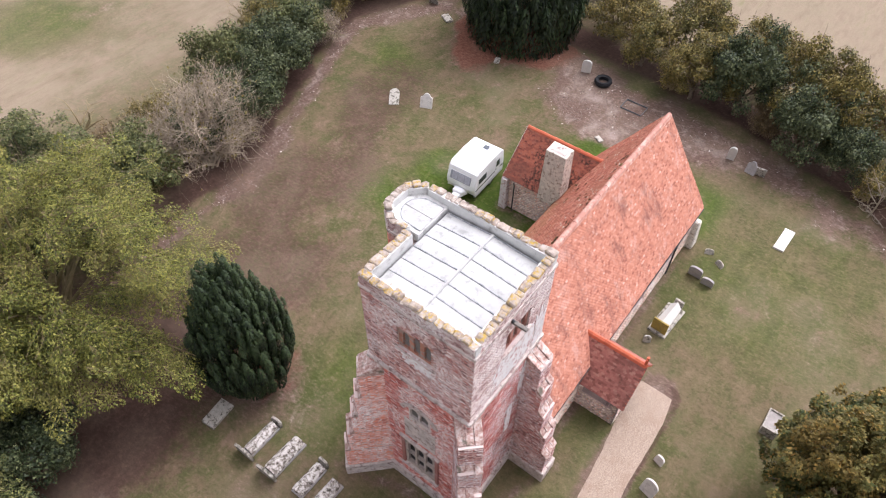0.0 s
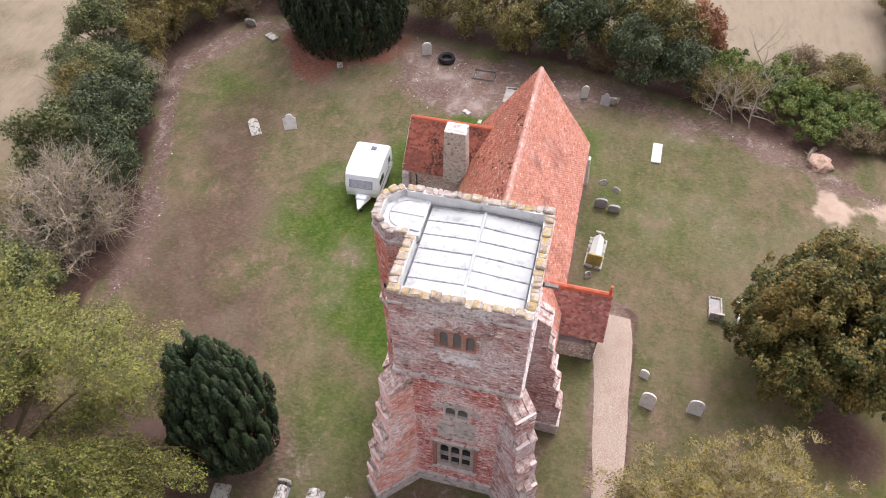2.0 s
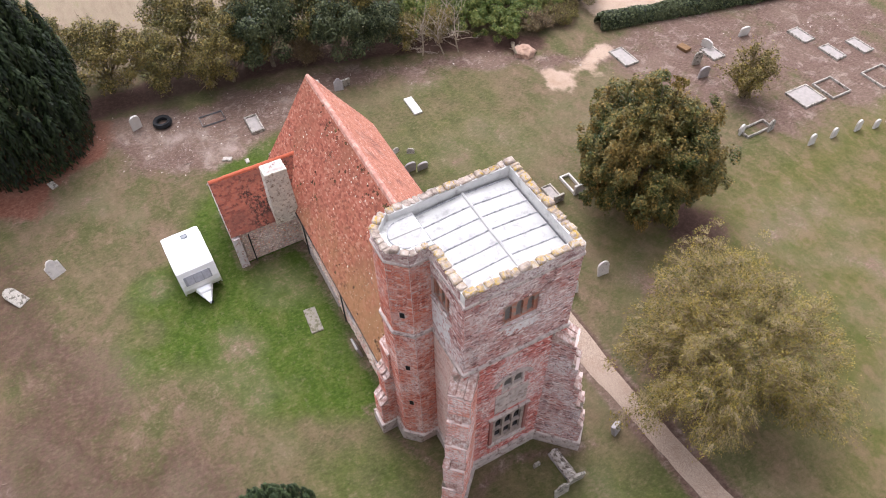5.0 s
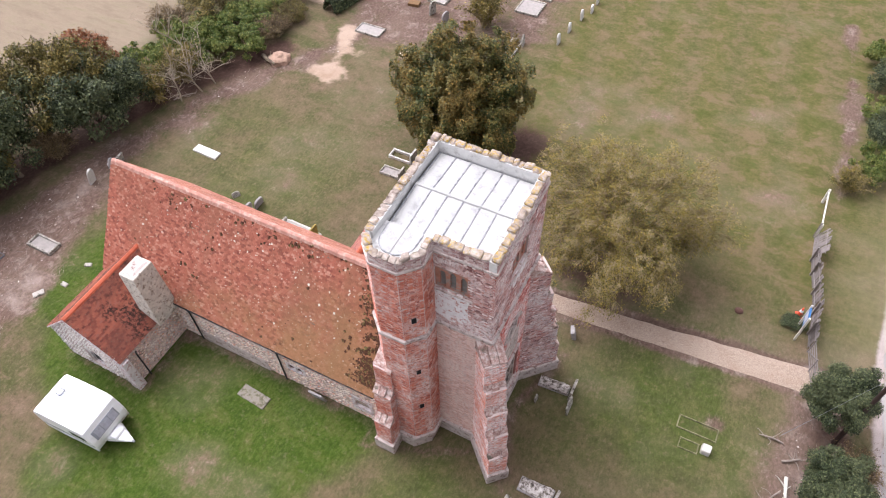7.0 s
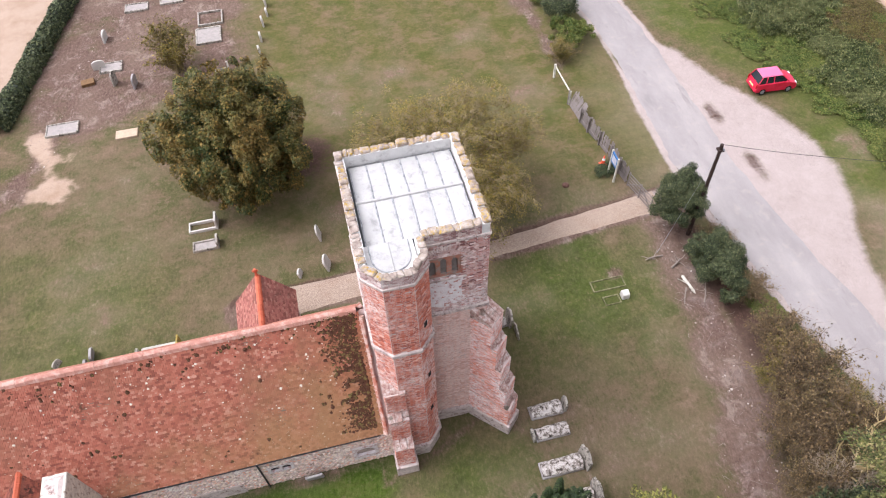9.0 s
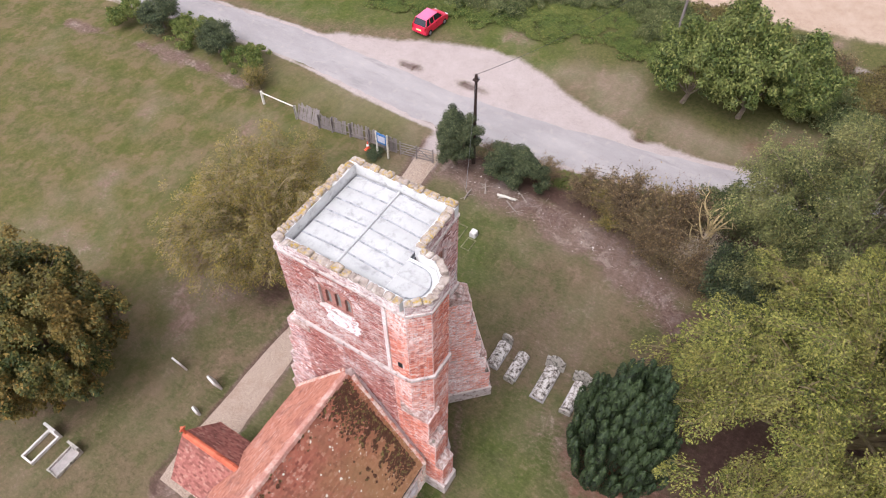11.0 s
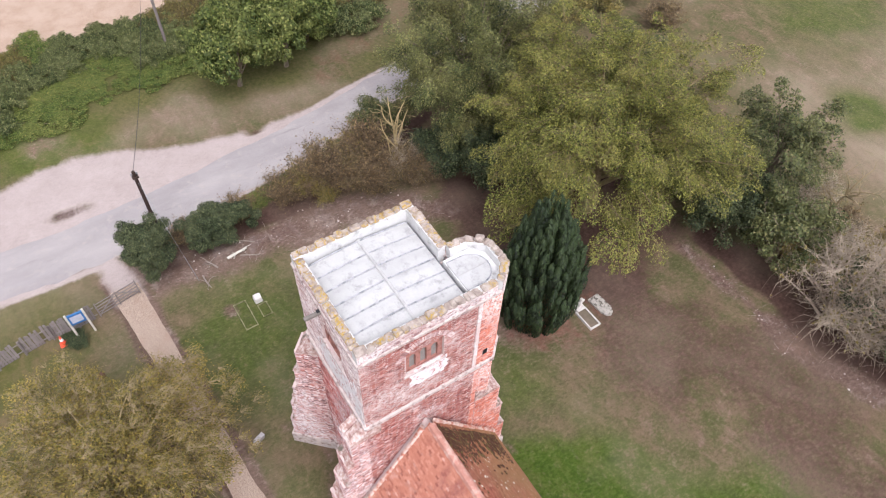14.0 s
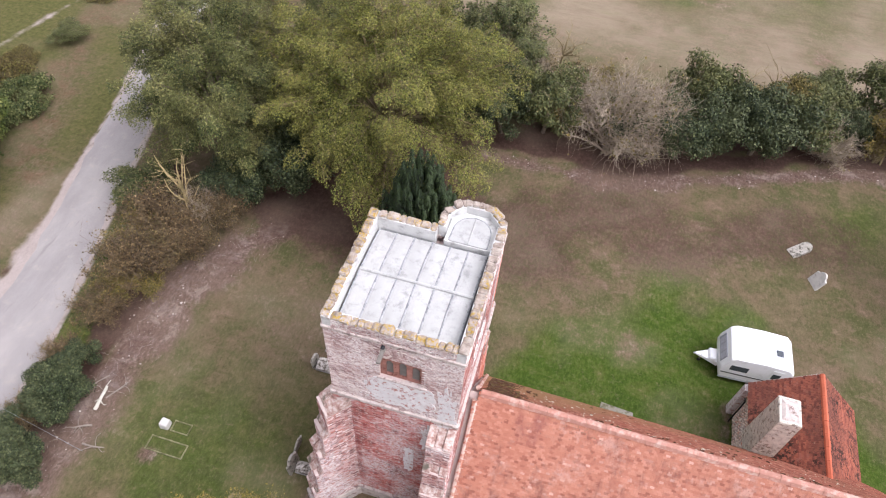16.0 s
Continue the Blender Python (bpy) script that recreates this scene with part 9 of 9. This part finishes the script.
def chest_tomb():
    ob = thing("chest_tomb", "pale chest tomb with a yellow lichened end", "tomb", Matrix.Translation((12.75, -4.7, 0)) @ Matrix.Rotation(radians(-4), 4, "Z"))
    box_part("base_slab", (-1.15, -0.5, -0.08), (1.1, 0.5, 0.1), m_grave, ob, "", 0.02, jitter=0.01)
    bm = bmesh.new()
    prof = [(-0.36, 0.1), (-0.36, 0.45), (0.0, 0.85), (0.36, 0.45), (0.36, 0.1)]
    a = [bm.verts.new((-0.9, y, z)) for y, z in prof]
    b = [bm.verts.new((0.85, y * 0.8, z * 0.9)) for y, z in prof]
    bm.faces.new(a)
    bm.faces.new(b[::-1])
    for i in range(5):
        j = (i + 1) % 5
        bm.faces.new((a[i], a[j], b[j], b[i]))
    part("coped_body", bm, m_grave_white, ob)
    e = prism_bm([(-0.98, -0.42), (-0.9, -0.42), (-0.9, 0.42), (-0.98, 0.42)], 0.08, 0.95)
    part("end_stone", e, m_grave_yellow, ob, "yellow lichened end stone")
    st = slab_bm(0.5, 0.55, 0.12, "square")
    st.transform(Matrix.Translation((1.2, 0, 0)) @ Matrix.Rotation(radians(90), 4, "Z"))
    part("foot_stone", st, m_grave, ob)


chest_tomb()
kerbed_grave(9.7, 11.1, -11.65, -10.95, "stone-kerbed grave filled with grey chippings", None, 0.16, 0.08, m_chips, (0.7, 0.6, "square", -1))
kerbed_grave(9.7, 11.3, -13.2, -12.45, "white-kerbed grave with an upright end stone", m_grave_white, 0.16, 0.1, None, (0.8, 0.75, "square", -1))
# scattered stones by the north-east and east edges
headstone(29.3, 9.75, 200, 0.7, 1.1, 0.12, "round", 6, m_grave_white, "pale headstone against the hedge")
headstone(29.9, 20.4, 190, 0.8, 0.9, 0.12, "square", 10, label="pale headstone beside the cypress")
headstone(29.8, 24.4, 190, 0.8, 0.7, 0.12, "round", 14, label="pale headstone leaning in the hedge")
ledger(28.6, 22.1, 1.1, 0.6, 60, m_grave, "small pale flat stone on bare earth", 0.12)
headstone(26.9, -2.4, 190, 0.5, 1.2, 0.12, "round", 12, m_grave_white, "narrow white headstone by the east hedge")
headstone(26.4, -3.9, 170, 0.65, 0.9, 0.12, "shoulder", -8, m_grave_dark, "grey headstone by the east hedge")
headstone(26.6, -4.5, 185, 0.6, 0.7, 0.12, "square", 14, m_grave, "broken pale headstone leaning by the hedge")
for x, y, L, a in ((26.4, 15.7, 0.7, 20), (23.3, 5.3, 0.6, 60), (22.5, 4.2, 0.4, 0), (22.3, 2.6, 0.4, 30)):
    ledger(x, y, L, L * 0.6, a, m_grave, "loose pale flat stone lying on the ground", 0.05)
kerbed_grave(27.2, 28.3, 4.2, 5.8, "rusty iron grave rail on bare earth", m_gutter, 0.06, 0.03)
kerbed_grave(24.8, 26.6, 2.2, 3.1, "broken kerbed grave with pale rubble", None, 0.18, 0.1, m_chips)
ls = headstone(5.95, 3.62, 90, 0.75, 0.9, 0.1, "square", 14, m_grave_dark, "grey slab leaning against the nave wall")

tyre = thing("tractor_tyre", "large black tractor tyre lying by the hedge", "tyre", Matrix.Translation((28.9, 8.1, 0.0)))
bm = bmesh.new()
rings = []
for i in range(28):
    a = 2 * math.pi * i / 28
    rings.append([bm.verts.new(((0.48 + r_) * math.cos(a), (0.48 + r_) * math.sin(a), z_)) for r_, z_ in ((-0.12, 0.05), (0.1, 0.0), (0.17, 0.16), (0.1, 0.34), (-0.12, 0.3), (-0.08, 0.17))])
for i in range(28):
    p, q = rings[i], rings[(i + 1) % 28]
    for j in range(6):
        bm.faces.new((p[j], p[(j + 1) % 6], q[(j + 1) % 6], q[j]))
part("casing", bm, m_rubber, tyre)

m_ridge_tan = plain("pale_tan_spoil", srgb(182, 162, 138), 0.95, 0.25, 4, 24, 0.8, 0.03)
# far graves to the south-east
FAR = [(18.4, 20.5, -24.5, -23.3, m_grave), (8.6, 10.5, -33.0, -31.0, m_grave), (8.4, 10.3, -35.2, -33.4, m_grave), (7.5, 9.5, -39.6, -37.4, m_grave), (11.4, 13.2, -38.2, -37.2, m_grave), (11.0, 12.8, -40.6, -39.6, m_grave), (14.1, 15.9, -37.9, -36.8, m_grave), (15.8, 17.4, -30.5, -29.4, m_grave), (8.3, 9.2, -27.6, -25.4, m_grave)]
for x0, x1, y0, y1, mt in FAR:
    kerbed_grave(x0, x1, y0, y1, "pale stone-kerbed grave in the newer burial ground", mt, 0.12, 0.1, m_chips if x0 > 8.4 else None)
for x, y, a, w, h, mt in ((14.8, -27.4, 170, 0.8, 0.9, m_grave_dark), (16.2, -28.0, 160, 0.6, 1.1, m_grave), (17.4, -30.1, 100, 0.9, 0.7, m_grave_white), (17.2, -33.6, 170, 0.8, 0.8, m_grave_white), (8.9, -25.4, 10, 0.5, 0.7, m_grave_white), (8.2, -27.3, 10, 0.6, 0.8, m_grave), (5.0, -34.9, 0, 0.5, 0.8, m_grave_white), (5.4, -32.3, 0, 0.5, 0.8, m_grave_white), (5.7, -30.4, 0, 0.5, 0.7, m_grave_white), (5.9, -28.6, 0, 0.5, 0.8, m_grave_white), (5.0, -33.6, 0, 0.5, 0.6, m_grave_white), (4.6, -36.4, 0, 0.5, 0.8, m_grave_white)):
    headstone(x, y, a, w, h, 0.12, "round", 4, mt, "pale headstone in the newer burial ground")
ledger(18.1, -28.5, 0.9, 0.6, 10, plain("dead_flowers", srgb(120, 92, 62), 0.9, 0.4, 10, 40), "heap of dead flowers on a grave", 0.2)
ledger(15.2, -22.3, 1.4, 0.8, 0, m_ridge_tan, "low mound of pale spoil", 0.1)

# ---- fallen timber and spoil ----
def log(a, b, r0, label, material=None):
    ob = thing("fallen_branch", label, "branch", Matrix.Translation((*a, 0)))
    rnd = random.Random(int(a[0] * 100))
    bm = bmesh.new()
    limb_bm(bm, (0, 0, r0), (b[0] - a[0], b[1] - a[1], r0 + 0.1), r0, r0 * 0.6, rnd, 7, 0.06)
    for i in range(5):
        s = Vector((b[0] - a[0], b[1] - a[1], 0)) * rnd.uniform(0.3, 0.95) + Vector((0, 0, r0))
        limb_bm(bm, s, s + Vector((rnd.uniform(-0.6, 0.6), rnd.uniform(-0.6, 0.6), rnd.uniform(0.05, 0.4))), r0 * 0.4, 0.01, rnd, 4, 0.2, 3)
    part("wood", bm, material or m_twig_grey, ob)


log((-14.9, -2.4), (-15.0, -1.2), 0.09, "pale split log on bare earth", m_whitepost)
log((-14.8, -1.7), (-14.2, -0.7), 0.04, "pale fallen branch on bare earth")
log((-14.5, -4.0), (-13.4, -3.9), 0.05, "pale fallen branch on bare earth")
log((-15.3, -0.6), (-15.9, -1.8), 0.04, "twisted fallen branch under the hedge")
log((-14.6, -3.1), (-15.3, -3.5), 0.06, "short grey log on bare earth")
log((27.6, -10.8), (26.6, -12.0), 0.05, "grey fallen branch under the hedge")
log((24.9, -17.6), (23.4, -17.0), 0.16, "thick grey fallen trunk by the brambles", m_bark)
for k, (x, y, s) in enumerate(((23.6, -17.8, 0.8), (-11.2, -10.5, 0.22))):
    r = np.random.default_rng(60 + k)
    bm = bmesh.new()
    bmesh.ops.create_icosphere(bm, subdivisions=3, radius=s)
    for v in bm.verts:
        v.co.z = max(-0.05, v.co.z * 0.7)
        v.co *= 1 + 0.35 * noise.noise(v.co * 2.5)
    h = part("earth_mound" if k == 0 else "molehill", bm, plain("pale_cut_root_plate" if k == 0 else "turned_brown_earth", srgb(170, 140, 120) if k == 0 else srgb(104, 76, 66), 0.95, 0.35, 4, 24, 0.9, 0.04))
    h.location = (x, y, 0)
    tagged(h, "pale upturned root plate by the brambles" if k == 0 else "small mound of turned brown earth", "mound")
